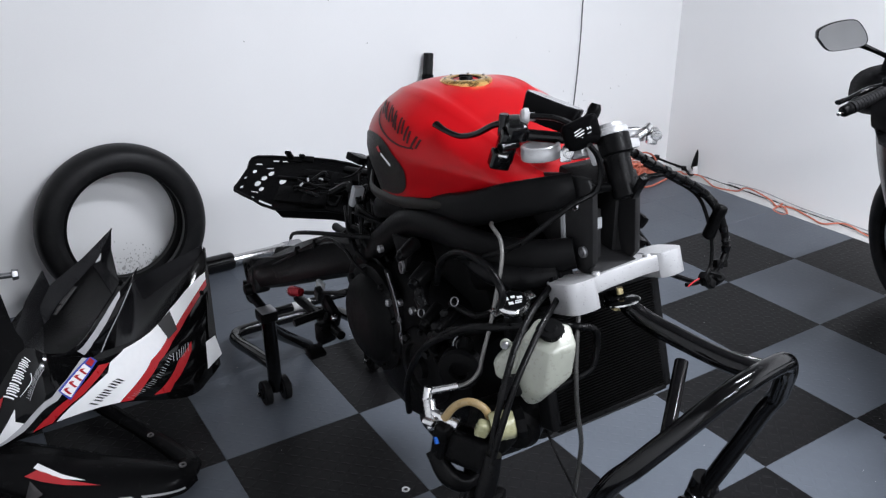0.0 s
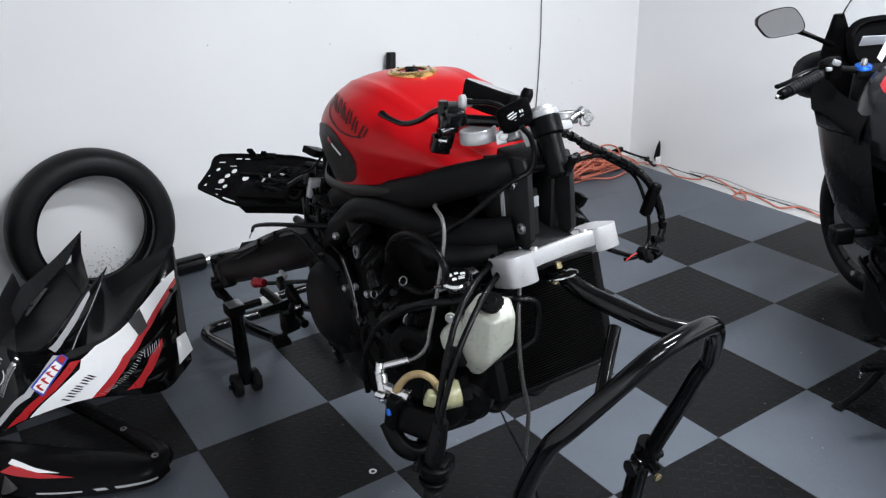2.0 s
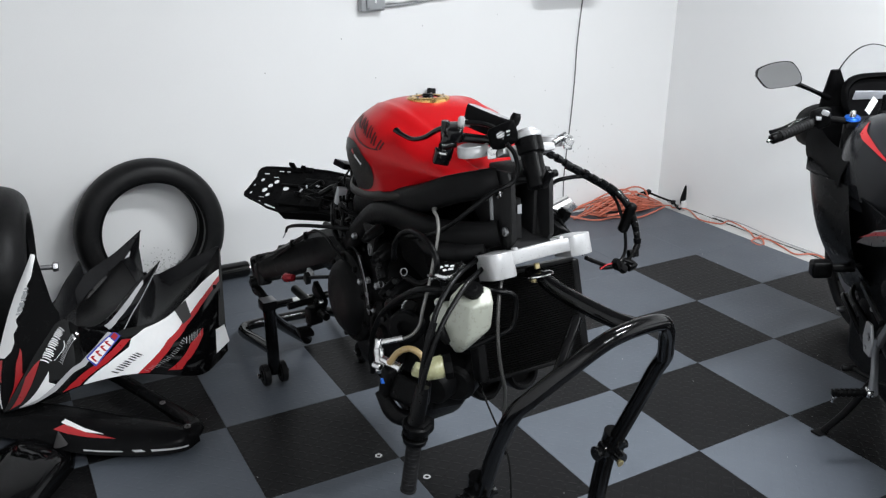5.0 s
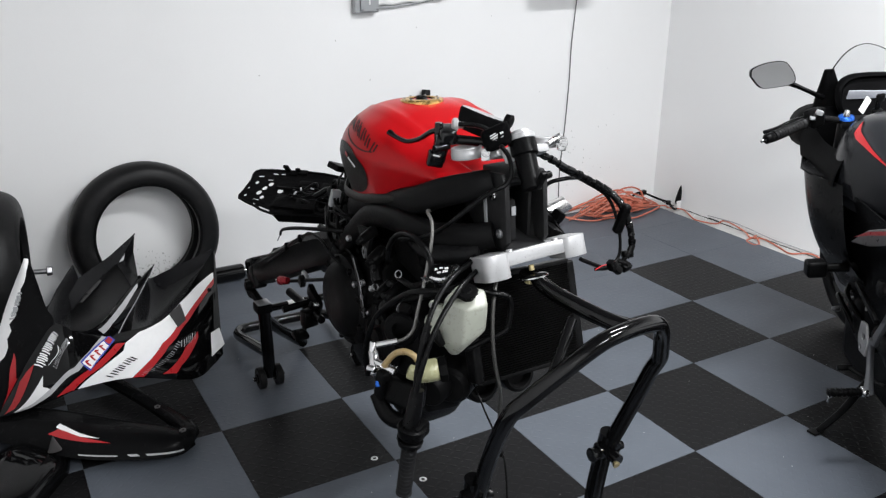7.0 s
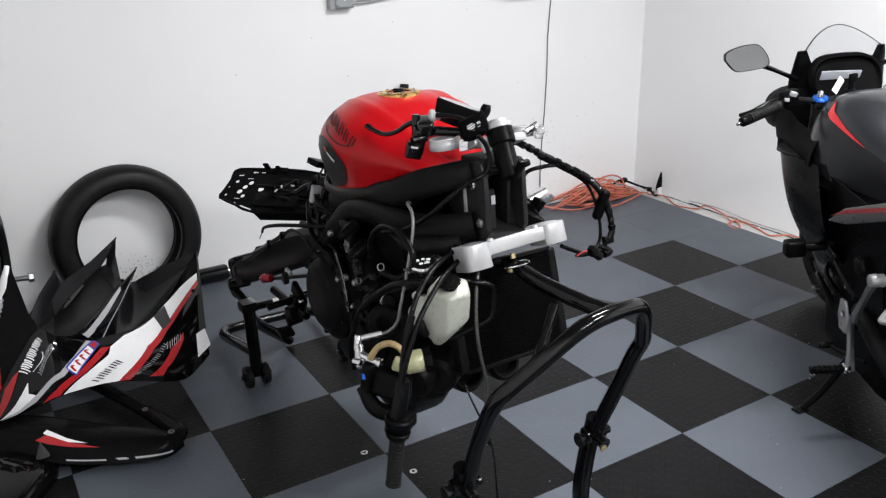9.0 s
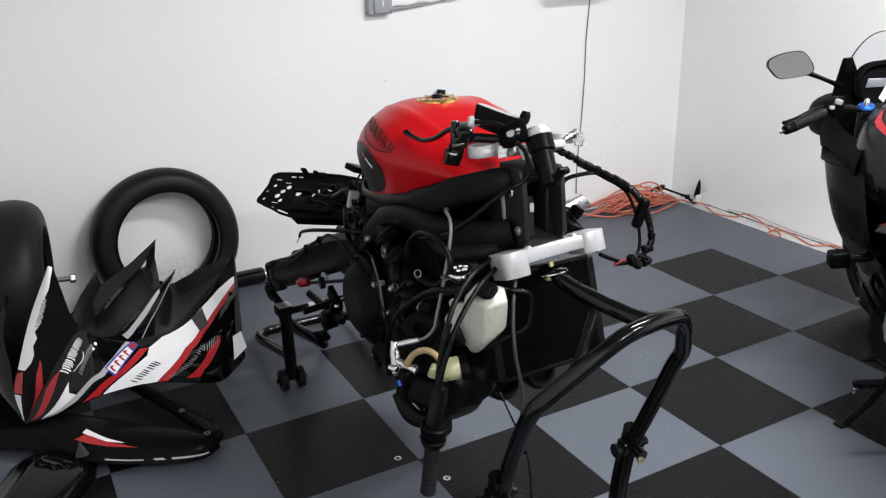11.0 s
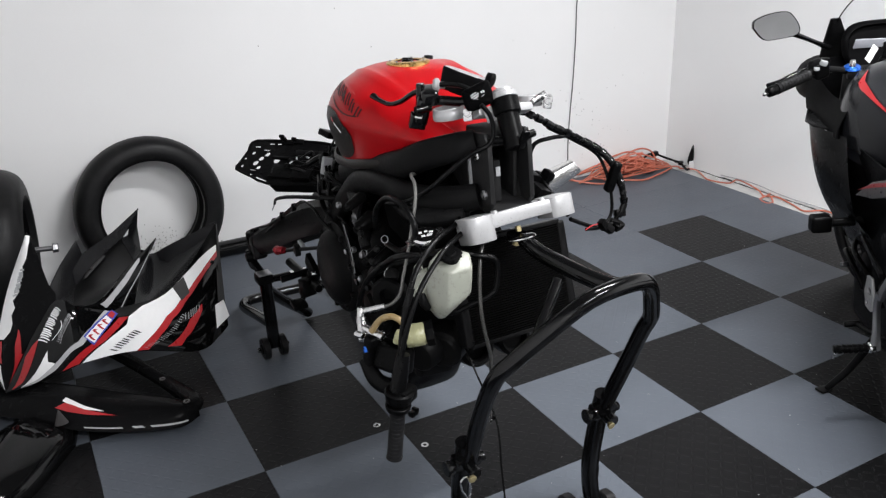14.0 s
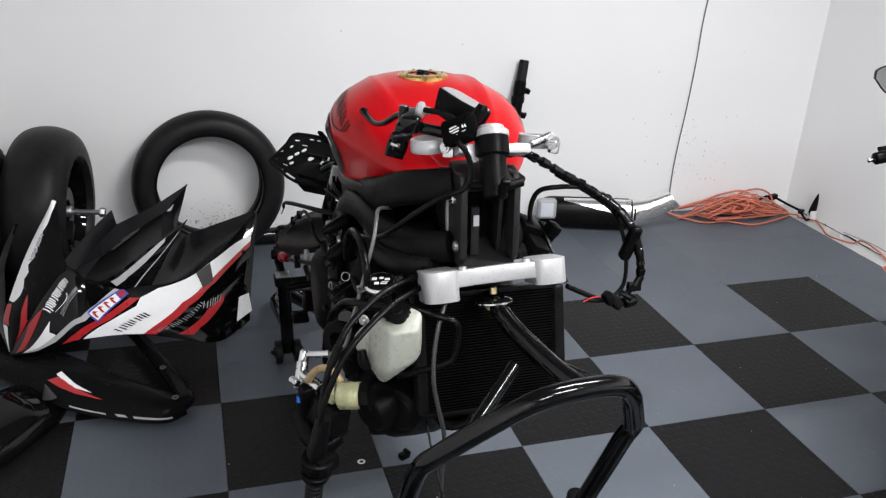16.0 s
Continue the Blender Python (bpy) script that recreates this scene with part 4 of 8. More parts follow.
rev(bm, [(0.026, 0.0042), (0.026, 0.0052), (0.001, 0.0053)], mr, 28)
part("cap_label", bm, M_PLASTIC, rcap)
bm = bmesh.new()
for px, py, w, h in ((-0.012, 0.006, 0.010, 0.008), (0.002, 0.008, 0.008, 0.006), (0.014, 0.004, 0.010, 0.006), (-0.006, -0.008, 0.009, 0.007), (0.008, -0.009, 0.013, 0.0035), (0.010, -0.004, 0.013, 0.002)):
    box(bm, (w, h, 0.0008), mr @ Matrix.Translation((px, py, 0.0058)), 0)
part("cap_mark", bm, M_WHITEFILM, rcap)

# hoses, cables and brake lines
line("brake_line", [(-0.085, -0.405, 1.004), (-0.122, -0.455, 1.022), (-0.138, -0.505, 1.016), (-0.148, -0.526, 0.985), (-0.164, -0.535, 0.930), (-0.180, -0.540, 0.870), (-0.196, -0.540, 0.810), (-0.206, -0.538, 0.766), (-0.226, -0.527, 0.740), (-0.252, -0.505, 0.728), (-0.278, -0.482, 0.717)], 0.0040, M_BRAID, label="grey braided brake line")
bm = bmesh.new()
rod(bm, (-0.236, -0.517, 0.7335), (-0.280, -0.481, 0.7165), 0.0072, 0.0072, 12)
part("line_ferrule", bm, M_STEEL, bike, "bright crimped ferrule")
line("throttle_cable", [(-0.03, -0.53, 0.95), (-0.06, -0.565, 0.925), (-0.146, -0.62, 0.918), (-0.212, -0.66, 0.888), (-0.244, -0.68, 0.850), (-0.266, -0.69, 0.80), (-0.278, -0.69, 0.74), (-0.284, -0.69, 0.68)], 0.0062, M_HOSE, label="black throttle cable")
line("throttle_cable", [(-0.02, -0.54, 0.94), (-0.05, -0.580, 0.910), (-0.130, -0.635, 0.900), (-0.196, -0.672, 0.866), (-0.236, -0.690, 0.826), (-0.262, -0.70, 0.78), (-0.278, -0.70, 0.73), (-0.288, -0.695, 0.67)], 0.0062, M_HOSE, label="black throttle cable")
line("cable_joint", [(-0.244, -0.682, 0.848), (-0.262, -0.690, 0.812)], 0.0085, M_HOSE)
line("overflow_hose", [(-0.135, -0.585, 0.872), (-0.101, -0.600, 0.876), (-0.050, -0.622, 0.860), (-0.010, -0.638, 0.848), (0.000, -0.640, 0.820), (-0.006, -0.642, 0.775), (-0.020, -0.640, 0.757), (-0.066, -0.625, 0.737), (-0.105, -0.600, 0.715), (-0.130, -0.54, 0.71)], 0.0070, M_HOSE, label="black overflow hose looped in front of the radiator")
line("drain_hose", [(-0.016, -0.60, 0.875), (-0.036, -0.622, 0.835), (-0.048, -0.638, 0.775), (-0.048, -0.645, 0.715), (-0.038, -0.642, 0.665), (-0.020, -0.638, 0.59), (-0.016, -0.632, 0.53), (-0.015, -0.625, 0.46), (-0.013, -0.62, 0.41)], 0.0048, M_OLDBRAID, label="grey hose hanging free in front of the radiator")
bm = bmesh.new()
rev(bm, [(0.006, -0.003), (0.011, -0.003), (0.011, 0.003), (0.006, 0.003)], Matrix.Translation((-0.013, -0.62, 0.395)) @ pose(0, 0, 0, 90, 30, 0), 14, close=True)
part("banjo_end", bm, M_STEEL, bike, "bright eye end")
line("loose_wire", [(-0.03, -0.50, 0.60), (-0.03, -0.58, 0.52), (-0.02, -0.66, 0.42), (-0.03, -0.70, 0.30), (-0.035, -0.72, 0.24), (-0.04, -0.73, 0.22)], 0.0028, M_HOSE, label="thin black sensor wire", seg=6)
bm = bmesh.new()
box(bm, (0.012, 0.016, 0.022), pose(-0.042, -0.735, 0.212, 20, 0, 30), 0.003)
part("wire_plug", bm, M_PLASTIC, bike)
bm = bmesh.new()
box(bm, (0.010, 0.010, 0.014), pose(-0.022, -0.655, 0.425, 20, 0, 30), 0.002)
part("wire_plug", bm, M_PLASTIC, bike)
line("coolant_hose", [(-0.14, -0.28, 0.66), (-0.19, -0.34, 0.74), (-0.185, -0.42, 0.79), (-0.16, -0.48, 0.82), (-0.13, -0.52, 0.84)], 0.013, M_HOSE, label="black coolant hose")
line("coolant_hose", [(-0.13, -0.60, 0.872), (-0.185, -0.555, 0.866), (-0.20, -0.50, 0.842), (-0.203, -0.426, 0.792), (-0.206, -0.345, 0.728), (-0.207, -0.285, 0.65), (-0.207, -0.255, 0.57), (-0.20, -0.25, 0.50)], 0.0075, M_HOSE, label="black coolant hose")
line("engine_hose", [(-0.140, -0.28, 0.84), (-0.165, -0.322, 0.858), (-0.168, -0.345, 0.915), (-0.168, -0.415, 0.962), (-0.168, -0.500, 0.968), (-0.168, -0.556, 0.935), (-0.165, -0.535, 0.885), (-0.160, -0.450, 0.835), (-0.155, -0.36, 0.822)], 0.0075, M_HOSE, label="looped black hose on the engine flank")
line("loom_branch", [(-0.003, -0.583, 1.196), (0.016, -0.588, 1.171), (0.024, -0.590, 1.136), (0.012, -0.590, 1.105), (-0.03, -0.578, 1.085), (-0.08, -0.558, 1.045), (-0.105, -0.530, 1.010), (-0.115, -0.480, 0.975), (-0.130, -0.422, 0.945), (-0.145, -0.356, 0.925)], 0.0055, M_HOSE, label="black cable over the frame")
line("ignition_lead", [(-0.16, -0.27, 0.84), (-0.185, -0.29, 0.82), (-0.19, -0.31, 0.80)], [0.012, 0.016, 0.014], M_HOSE, label="black plug cap", seg=12)
bm = bmesh.new()
rev(bm, [(0.0085, -0.0015), (0.0100, -0.0015), (0.0100, 0.0015), (0.0085, 0.0015)], Matrix.Translation((-0.195, -0.305, 0.785)) @ pose(0, 0, 0, 60, 40, 0), 18, close=True)
part("hose_clip", bm, M_DULLSTEEL, bike, "wire hose clip")
bm = bmesh.new()
rev(bm, [(0.0085, -0.0015), (0.0100, -0.0015), (0.0100, 0.0015), (0.0085, 0.0015)], Matrix.Translation((-0.185, -0.42, 0.86)) @ pose(0, 0, 0, 70, 20, 0), 18, close=True)
part("hose_clip", bm, M_DULLSTEEL, bike, "wire hose clip")

# ribs, hoses and fittings on the engine flank
for y, z, r in ((-0.30, 0.78, 0.018), (-0.26, 0.86, 0.022), (-0.36, 0.80, 0.016), (-0.20, 0.90, 0.016), (-0.42, 0.72, 0.014)):
    bm = bmesh.new()
    rod(bm, (-0.145, y, z), (-0.195, y - 0.02, z - 0.015), r, r * 0.8, 16)
    rod(bm, (-0.19, y - 0.018, z - 0.013), (-0.205, y - 0.024, z - 0.018), r * 0.6, r * 0.5, 10)
    part("sensor", bm, M_PLASTIC, bike)
for y, z in ((-0.315, 0.845), (-0.375, 0.79), (-0.41, 0.835), (-0.335, 0.70), (-0.25, 0.70), (-0.44, 0.69)):
    bm = bmesh.new()
    rev(bm, [(0.0075, 0), (0.0085, 0.004), (0.007, 0.010), (0.001, 0.011)], Matrix.Translation((-0.200, y, z)) @ pose(0, 0, 0, 20, -80, 0), 10)
    part("bolt", bm, M_SATIN, bike)
# long hose from the cylinder head down to the hanging cylinder
bm = bmesh.new()
rod(bm, (-0.130, -0.300, 0.700), (-0.192, -0.470, 0.786), 0.019, 0.019, 22)
pipe = part("coolant_pipe", bm, M_GLOSSBLK, bike, "gloss black coolant pipe")
bm = bmesh.new()
rev(bm, [(0.0188, -0.004), (0.0202, -0.004), (0.0202, 0.004), (0.0188, 0.004)], Matrix.Translation((-0.184, -0.448, 0.775)) @ V((-0.062, -0.17, 0.086)).to_track_quat('Z', 'Y').to_matrix().to_4x4(), 22, close=True)
part("pipe_clamp", bm, M_DULLSTEEL, pipe, "dull hose clamp")

# hanging master cylinder cluster with yellowed tube and pot
clus = part("master_cylinder", rod(rod(bmesh.new(), (-0.289, -0.490, 0.704), (-0.303, -0.528, 0.664), 0.013, 0.012, 14), (-0.295, -0.505, 0.688), (-0.262, -0.555, 0.675), 0.012, 0.014, 14), M_STEEL, bike, "bright hanging master cylinder")
bm = bmesh.new()
rod(bm, (-0.304, -0.540, 0.656), (-0.305, -0.546, 0.643), 0.0065, 0.006, 12)
part("blue_bolt", bm, M_BLUEANO, clus)
bm = bmesh.new()
rod(bm, (-0.288, -0.483, 0.698), (-0.283, -0.478, 0.726), 0.011, 0.009, 12)
part("banjo_bolt", bm, M_STEEL, clus)
bm = bmesh.new()
rod(bm, (-0.316, -0.515, 0.682), (-0.306, -0.535, 0.682), 0.008, 0.008, 12)
part("banjo_bolt", bm, M_STEEL, clus)
bm = bmesh.new()
box(bm, (0.05, 0.10, 0.07), pose(-0.25, -0.575, 0.628, 0, 10, 25), 0.016, 3)
box(bm, (0.045, 0.03, 0.10), pose(-0.285, -0.535, 0.632, 10, 0, 20), 0.010, 3)
tube(bm, [(-0.30, -0.52, 0.61), (-0.29, -0.56, 0.57), (-0.26, -0.58, 0.555), (-0.225, -0.58, 0.57)], [0.016, 0.020, 0.020, 0.014], 12, 5)
part("cylinder_body", bm, M_PLASTIC, clus)
line("yellowed_hose", [(-0.286, -0.540, 0.690), (-0.270, -0.556, 0.722), (-0.250, -0.575, 0.735), (-0.234, -0.594, 0.728), (-0.226, -0.604, 0.710), (-0.224, -0.608, 0.695)], 0.0078, M_AMBER, clus, "yellowed clear fluid hose", 10)
bm = bmesh.new()
box(bm, (0.026, 0.022, 0.034), pose(-0.249, -0.616, 0.699, 10, 20, -30), 0.008, 3)
rev(bm, [(0.022, 0.0), (0.0245, 0.004), (0.0245, 0.036), (0.021, 0.040), (0.001, 0.040)], Matrix.Translation((-0.236, -0.622, 0.700)) @ pose(0, 0, 0, 0, 82, -24) @ Matrix.Scale(1.15, 4), 8)
part("fluid_pot", bm, M_FLUID, clus, "yellowed fluid pot")
bm = bmesh.new()
rev(bm, [(0.025, 0.0), (0.027, 0.004), (0.027, 0.016), (0.001, 0.018)], Matrix.Translation((-0.194, -0.640, 0.704)) @ pose(0, 0, 0, 0, 82, -24) @ Matrix.Scale(1.15, 4), 8)
part("pot_lid", bm, M_PLASTIC, clus)
line("stub_hose", [(-0.235, -0.55, 0.58), (-0.25, -0.56, 0.53), (-0.262, -0.565, 0.495)], 0.008, M_HOSE, clus)
# throttle tube and grip that hang by the cables
HT, HB = V((-0.285, -0.69, 0.655)), V((-0.306, -0.672, 0.425))
bm = bmesh.new()
tube(bm, [(-0.276, -0.69, 0.70), HT, (-0.293, -0.686, 0.61)], [0.015, 0.018, 0.019], 12, 5)
thr = part("throttle_tube", bm, M_HOSE, bike, "black throttle tube hanging by its cables")
d = (HB - HT).normalized()
bm = bmesh.new()
rod(bm, HT + d * 0.045, HT + d * 0.075, 0.034, 0.030, 22)
rod(bm, HT + d * 0.082, HT + d * 0.098, 0.030, 0.027, 22)
box(bm, (0.05, 0.034, 0.034), Matrix.Translation(HT + d * 0.058 + V((0.014, -0.006, 0))) @ pose(0, 0, 0, 0, 0, 30), 0.007)
part("throttle_housing", bm, M_PLASTIC, thr)
bm = bmesh.new()
prof = [(0.004, 0.0), (0.0175, 0.001)]
gl = 0.125
for k in range(12):
    z = 0.004 + gl * k / 12
    prof += [(0.0182, z), (0.0182, z + gl / 24), (0.0174, z + gl / 24 + 0.0006), (0.0174, z + gl / 12 - 0.0006)]
prof += [(0.0195, gl + 0.004), (0.0195, gl + 0.008), (0.012, gl + 0.0085)]
rev(bm, prof, Matrix.Translation(HT + d * 0.098) @ d.to_track_quat("Z", "Y").to_matrix().to_4x4(), 22)
part("grip", bm, M_RUBBER, thr, "ribbed black rubber grip")

# swingarm, linkage, rearsets
bm = bmesh.new()
box(bm, (0.15, 0.09, 0.12), pose(BX, 0.26, 0.66, -22, 0, 0), 0.02, 3)
sw = part("swingarm_pivot", bm, M_SATIN, bike, "black swingarm pivot block")
near_leg = [(-0.085, 0.12, 0.730), (-0.120, 0.25, 0.690), (-0.150, 0.40, 0.622), (-0.172, 0.55, 0.545), (-0.190, 0.68, 0.480), (-0.198, 0.78, 0.438)]
far_leg = [(0.160, 0.22, 0.665), (0.172, 0.36, 0.645), (0.165, 0.50, 0.590), (0.140, 0.64, 0.510), (0.112, 0.76, 0.450), (0.10, 0.82, 0.425)]
for sx, q in ((-1, near_leg), (1, far_leg)):
    bm = bmesh.new()
    tube(bm, q, [0.034, 0.040, 0.040, 0.036, 0.032, 0.028], 8, 7, flat=1.55)
    part("swingarm_leg", bm, M_SATIN, bike, "black swingarm leg", 35)
    x = q[-1][0]
    bm = bmesh.new()
    box(bm, (0.042, 0.115, 0.110), pose(x, 0.785, 0.440, -24, 0, 0), 0.018, 3)
    box(bm, (0.05, 0.05, 0.09), pose(x + sx * 0.004, 0.735, 0.440, -24, 0, 0), 0.014, 3)
    end = part("axle_plate", bm, M_SATIN, bike, "black axle plate")
    for r in (0.030, 0.018):
        bm = bmesh.new()
        rev(bm, [(r - 0.004, 0.0), (r, 0.0), (r, 0.004), (r - 0.004, 0.004)], Matrix.Translation((x + sx * 0.021, 0.785, 0.455)) @ pose(0, 0, 0, 0, 90 * sx, 0), 22, close=True)
        part("axle_ring", bm, M_PLASTIC, end)
    bm = bmesh.new()
    rod(bm, (x + sx * 0.02, 0.775, 0.392), (x + sx * 0.045, 0.775, 0.392), 0.020, 0.018, 18)
    part("stand_spool", bm, M_PLASTIC, end)
bm = bmesh.new()
box(bm, (0.26, 0.06, 0.075), pose(0.03, 0.38, 0.63, -20, 0, 0), 0.02, 3)
part("swingarm_bridge", bm, M_SATIN, bike)
# plastic guard over the leg
bm = bmesh.new()
def hugger(u, v):
    return V((-0.150 - 0.045 * u + 0.02 * math.sin(u * 3), 0.30 + 0.38 * u, 0.712 - 0.15 * u - 0.10 * v - 0.02 * u * v)) + V((0.04 * (1 - v) ** 2, 0, 0))
shell(bm, hugger, 10, 5, 0.003)
part("chain_guard", bm, M_PLASTIC, bike, "black plastic guard on the swingarm")
line("rear_brake_hose", [(-0.205, 0.80, 0.488), (-0.208, 0.66, 0.546), (-0.206, 0.528, 0.600), (-0.204, 0.353, 0.686), (-0.200, 0.246, 0.742), (-0.195, 0.165, 0.788), (-0.19, 0.075, 0.790), (-0.185, 0.03, 0.765), (-0.15, 0.0, 0.72)], 0.0045, M_HOSE, label="black rear brake hose")
line("rear_wire", [(-0.205, 0.58, 0.553), (-0.205, 0.428, 0.640), (-0.206, 0.33, 0.700), (-0.202, 0.216, 0.764), (-0.195, 0.136, 0.795)], 0.0036, M_HOSE, seg=6)
for p in ((-0.206, 0.36, 0.684), (-0.202, 0.235, 0.750)):
    bm = bmesh.new()
    box(bm, (0.014, 0.016, 0.024), Matrix.Translation(p) @ pose(0, 0, 0, 35, 0, 0), 0.003)
    part("hose_clip", bm, M_PLASTIC, bike)
line("loose_lead", [(-0.236, 0.325, 0.741), (-0.236, 0.300, 0.764), (-0.226, 0.235, 0.788), (-0.200, 0.157, 0.806), (-0.160, 0.08, 0.818), (-0.11, 0.03, 0.82)], [0.004, 0.005, 0.006, 0.006, 0.007, 0.008], M_HOSE, label="loose taped lead with bare ends")
bm = bmesh.new()
for k in (-1, 0, 1):
    rod(bm, (-0.236, 0.325, 0.741), (-0.239 + 0.003 * k, 0.338, 0.722 + 0.005 * k), 0.002, 0.002, 6)
part("wire_end", bm, M_GREYBOX, bike)
# red adjuster and bright link
bm = bmesh.new()
box(bm, (0.012, 0.030, 0.028), pose(-0.176, 0.285, 0.598, 15, 0, 10), 0.003)
part("link_plate", bm, M_GREYBOX, bike, "pale alloy link plate")
bm = bmesh.new()
rod(bm, (-0.246, 0.325, 0.583), (-0.236, 0.280, 0.596), 0.016, 0.012, 16)
part("shock_adjuster", bm, M_REDANO, bike, "red anodised shock adjuster")
bm = bmesh.new()
rod(bm, (-0.232, 0.26, 0.602), (-0.18, 0.10, 0.655), 0.006, 0.006, 10)
box(bm, (0.018, 0.026, 0.032), pose(-0.215, 0.205, 0.618, 20, 0, 0), 0.003)
part("brake_pushrod", bm, M_SATIN, bike, "dark push rod")
bm = bmesh.new()
rod(bm, (-0.248, 0.335, 0.580), (-0.251, 0.346, 0.577), 0.009, 0.007, 12)
rod(bm, (0.0, 0.36, 0.56), (0.0, 0.28, 0.62), 0.028, 0.028, 18)
part("shock_end", bm, M_STEEL, bike)
bm = bmesh.new()
rod(bm, (-0.12, 0.36, 0.47), (-0.235, 0.36, 0.46), 0.012, 0.012, 14)
box(bm, (0.02, 0.10, 0.05), pose(-0.13, 0.33, 0.49, 25, 0, 0), 0.006)
box(bm, (0.05, 0.05, 0.016), pose(-0.20, 0.30, 0.385, 10, 0, 0), 0.005)
rod(bm, (-0.14, 0.33, 0.48), (-0.185, 0.30, 0.40), 0.009, 0.009, 12)
rod(bm, (-0.14, 0.56, 0.43), (-0.15, 0.22, 0.46), 0.016, 0.013, 14)
box(bm, (0.05, 0.04, 0.06), pose(-0.165, 0.30, 0.44, 0, 0, 12), 0.008)
rear_set = part("rearset", bm, M_PLASTIC, bike, "black rearset with folding peg and brake pedal")
bm = bmesh.new()
rod(bm, (-0.15, 0.40, 0.395), (-0.15, 0.335, 0.400), 0.008, 0.008, 12)
part("pedal_spring", bm, M_STEEL, rear_set)
bm = bmesh.new()
rod(bm, (-0.145, 0.26, 0.50), (-0.16, 0.26, 0.50), 0.008, 0.007, 12)
part("pedal_bolt", bm, M_STEEL, rear_set)

bm = bmesh.new()
box(bm, (0.17, 0.15, 0.20), pose(0.05, 0.16, 0.80, -8, 0, 4), 0.02, 3)
part("battery_box", bm, M_PLASTIC, bike, "black battery box")
bm = bmesh.new()
box(bm, (0.15, 0.05, 0.22), pose(0.04, 0.26, 0.76, -22, 0, 4), 0.015, 3)
part("inner_fender", bm, M_PLASTIC, bike, "black inner mudguard")
# seat tray: a pierced plate with ribs on a tubular subframe
SM = Matrix.Translation((-0.1, 0.75, 0.78)) @ Matrix(((0.894, 0.0, 0.447), (-0.151, 0.942, 0.301), (-0.421, -0.337, 0.842))).transposed().to_4x4()
RIM = [(-0.136, 0.049), (-0.115, 0.063), (-0.059, 0.090), (-0.036, 0.112), (-0.006, 0.111), (0.063, 0.026), (0.125, -0.055), (0.183, -0.150), (0.215, -0.260), (0.165, -0.340), (0.080, -0.330), (0.028, -0.250), (-0.087, -0.115), (-0.114, -0.031)]
bm = bmesh.new()
holes = [circle(-0.047, 0.066, 0.008), circle(-0.041, 0.017, 0.0105), circle(-0.014, 0.015, 0.0105), circle(-0.068, 0.015, 0.0115), circle(-0.072, -0.014, 0.009), circle(-0.006, -0.042, 0.0125), circle(0.037, -0.072, 0.007), circle(0.115, -0.140, 0.006), circle(-0.083, 0.068, 0.005), circle(-0.112, 0.045, 0.006)]
for a, b, w in (((-0.027, 0.090), (-0.012, 0.072), 0.008), ((0.020, 0.056), (0.034, 0.038), 0.008), ((0.040, 0.030), (0.056, 0.010), 0.007), ((-0.012, 0.046), (0.004, 0.026), 0.006), ((-0.101, 0.006), (-0.086, -0.018), 0.005), ((-0.104, -0.046), (-0.086, -0.098), 0.008), ((-0.112, -0.014), (-0.108, -0.026), 0.006)):
    holes.append(strip(a, b, w, n=1))
prism(bm, RIM, 0.004, SM, holes)
tray = part("seat_tray", bm, M_PLASTIC, bike, "pierced black undertray")
bm = bmesh.new()
edge = [SM @ V((x, y, 0.004)) for x, y in RIM + RIM[:2]]
tube(bm, edge, 0.005, 8, 2)
part("tray_rim", bm, M_PLASTIC, tray)
# deep battery well that hangs under the tray's near side
bm = bmesh.new()
top_w = [(-0.087, -0.115), (-0.046, -0.070), (0.010, -0.120), (0.075, -0.215), (0.120, -0.300), (0.085, -0.345), (0.030, -0.255)]
rings(bm, [[SM @ V((x, y, 0.010)) for x, y in top_w], [SM @ V((x, y, -0.004)) for x, y in top_w], [SM @ V((0.01 + (x - 0.01) * 0.92, -0.20 + (y + 0.20) * 0.94, -0.045)) for x, y in top_w]])
part("battery_well", bm, M_PLASTIC, tray, "black battery well", 30)
for px, py, w, dd, h, a in ((-0.02, -0.12, 0.06, 0.10, 0.020, 35), (0.03, -0.19, 0.07, 0.08, 0.030, 35), (0.09, -0.12, 0.03, 0.10, 0.018, 35), (0.115, -0.21, 0.06, 0.07, 0.035, 30), (0.02, -0.06, 0.012, 0.10, 0.014, 36), (0.135, -0.26, 0.07, 0.05, 0.045, 20), (0.065, -0.13, 0.03, 0.05, 0.022, 36)):
    bm = bmesh.new()
    box(bm, (w, dd, h), SM @ pose(px, py, h / 2, 0, 0, a), 0.006)
    part("tray_box", bm, M_PLASTIC, tray, "small black box on the tray")
for px, py, h, w in ((0.066, 0.010, 0.052, 0.020), (0.094, -0.018, 0.032, 0.018)):
    bm = bmesh.new()
    box(bm, (0.010, w, h), SM @ pose(px, py, h / 2 - 0.006, 0, 0, 36) @ pose(0, 0, 0, 0, -8, 0), 0.003)
    box(bm, (0.020, w + 0.03, 0.012), SM @ pose(px + 0.006, py - 0.012, 0.006, 0, 0, 36), 0.003)
    part("latch", bm, M_PLASTIC, tray)
rnd = random.Random(4)
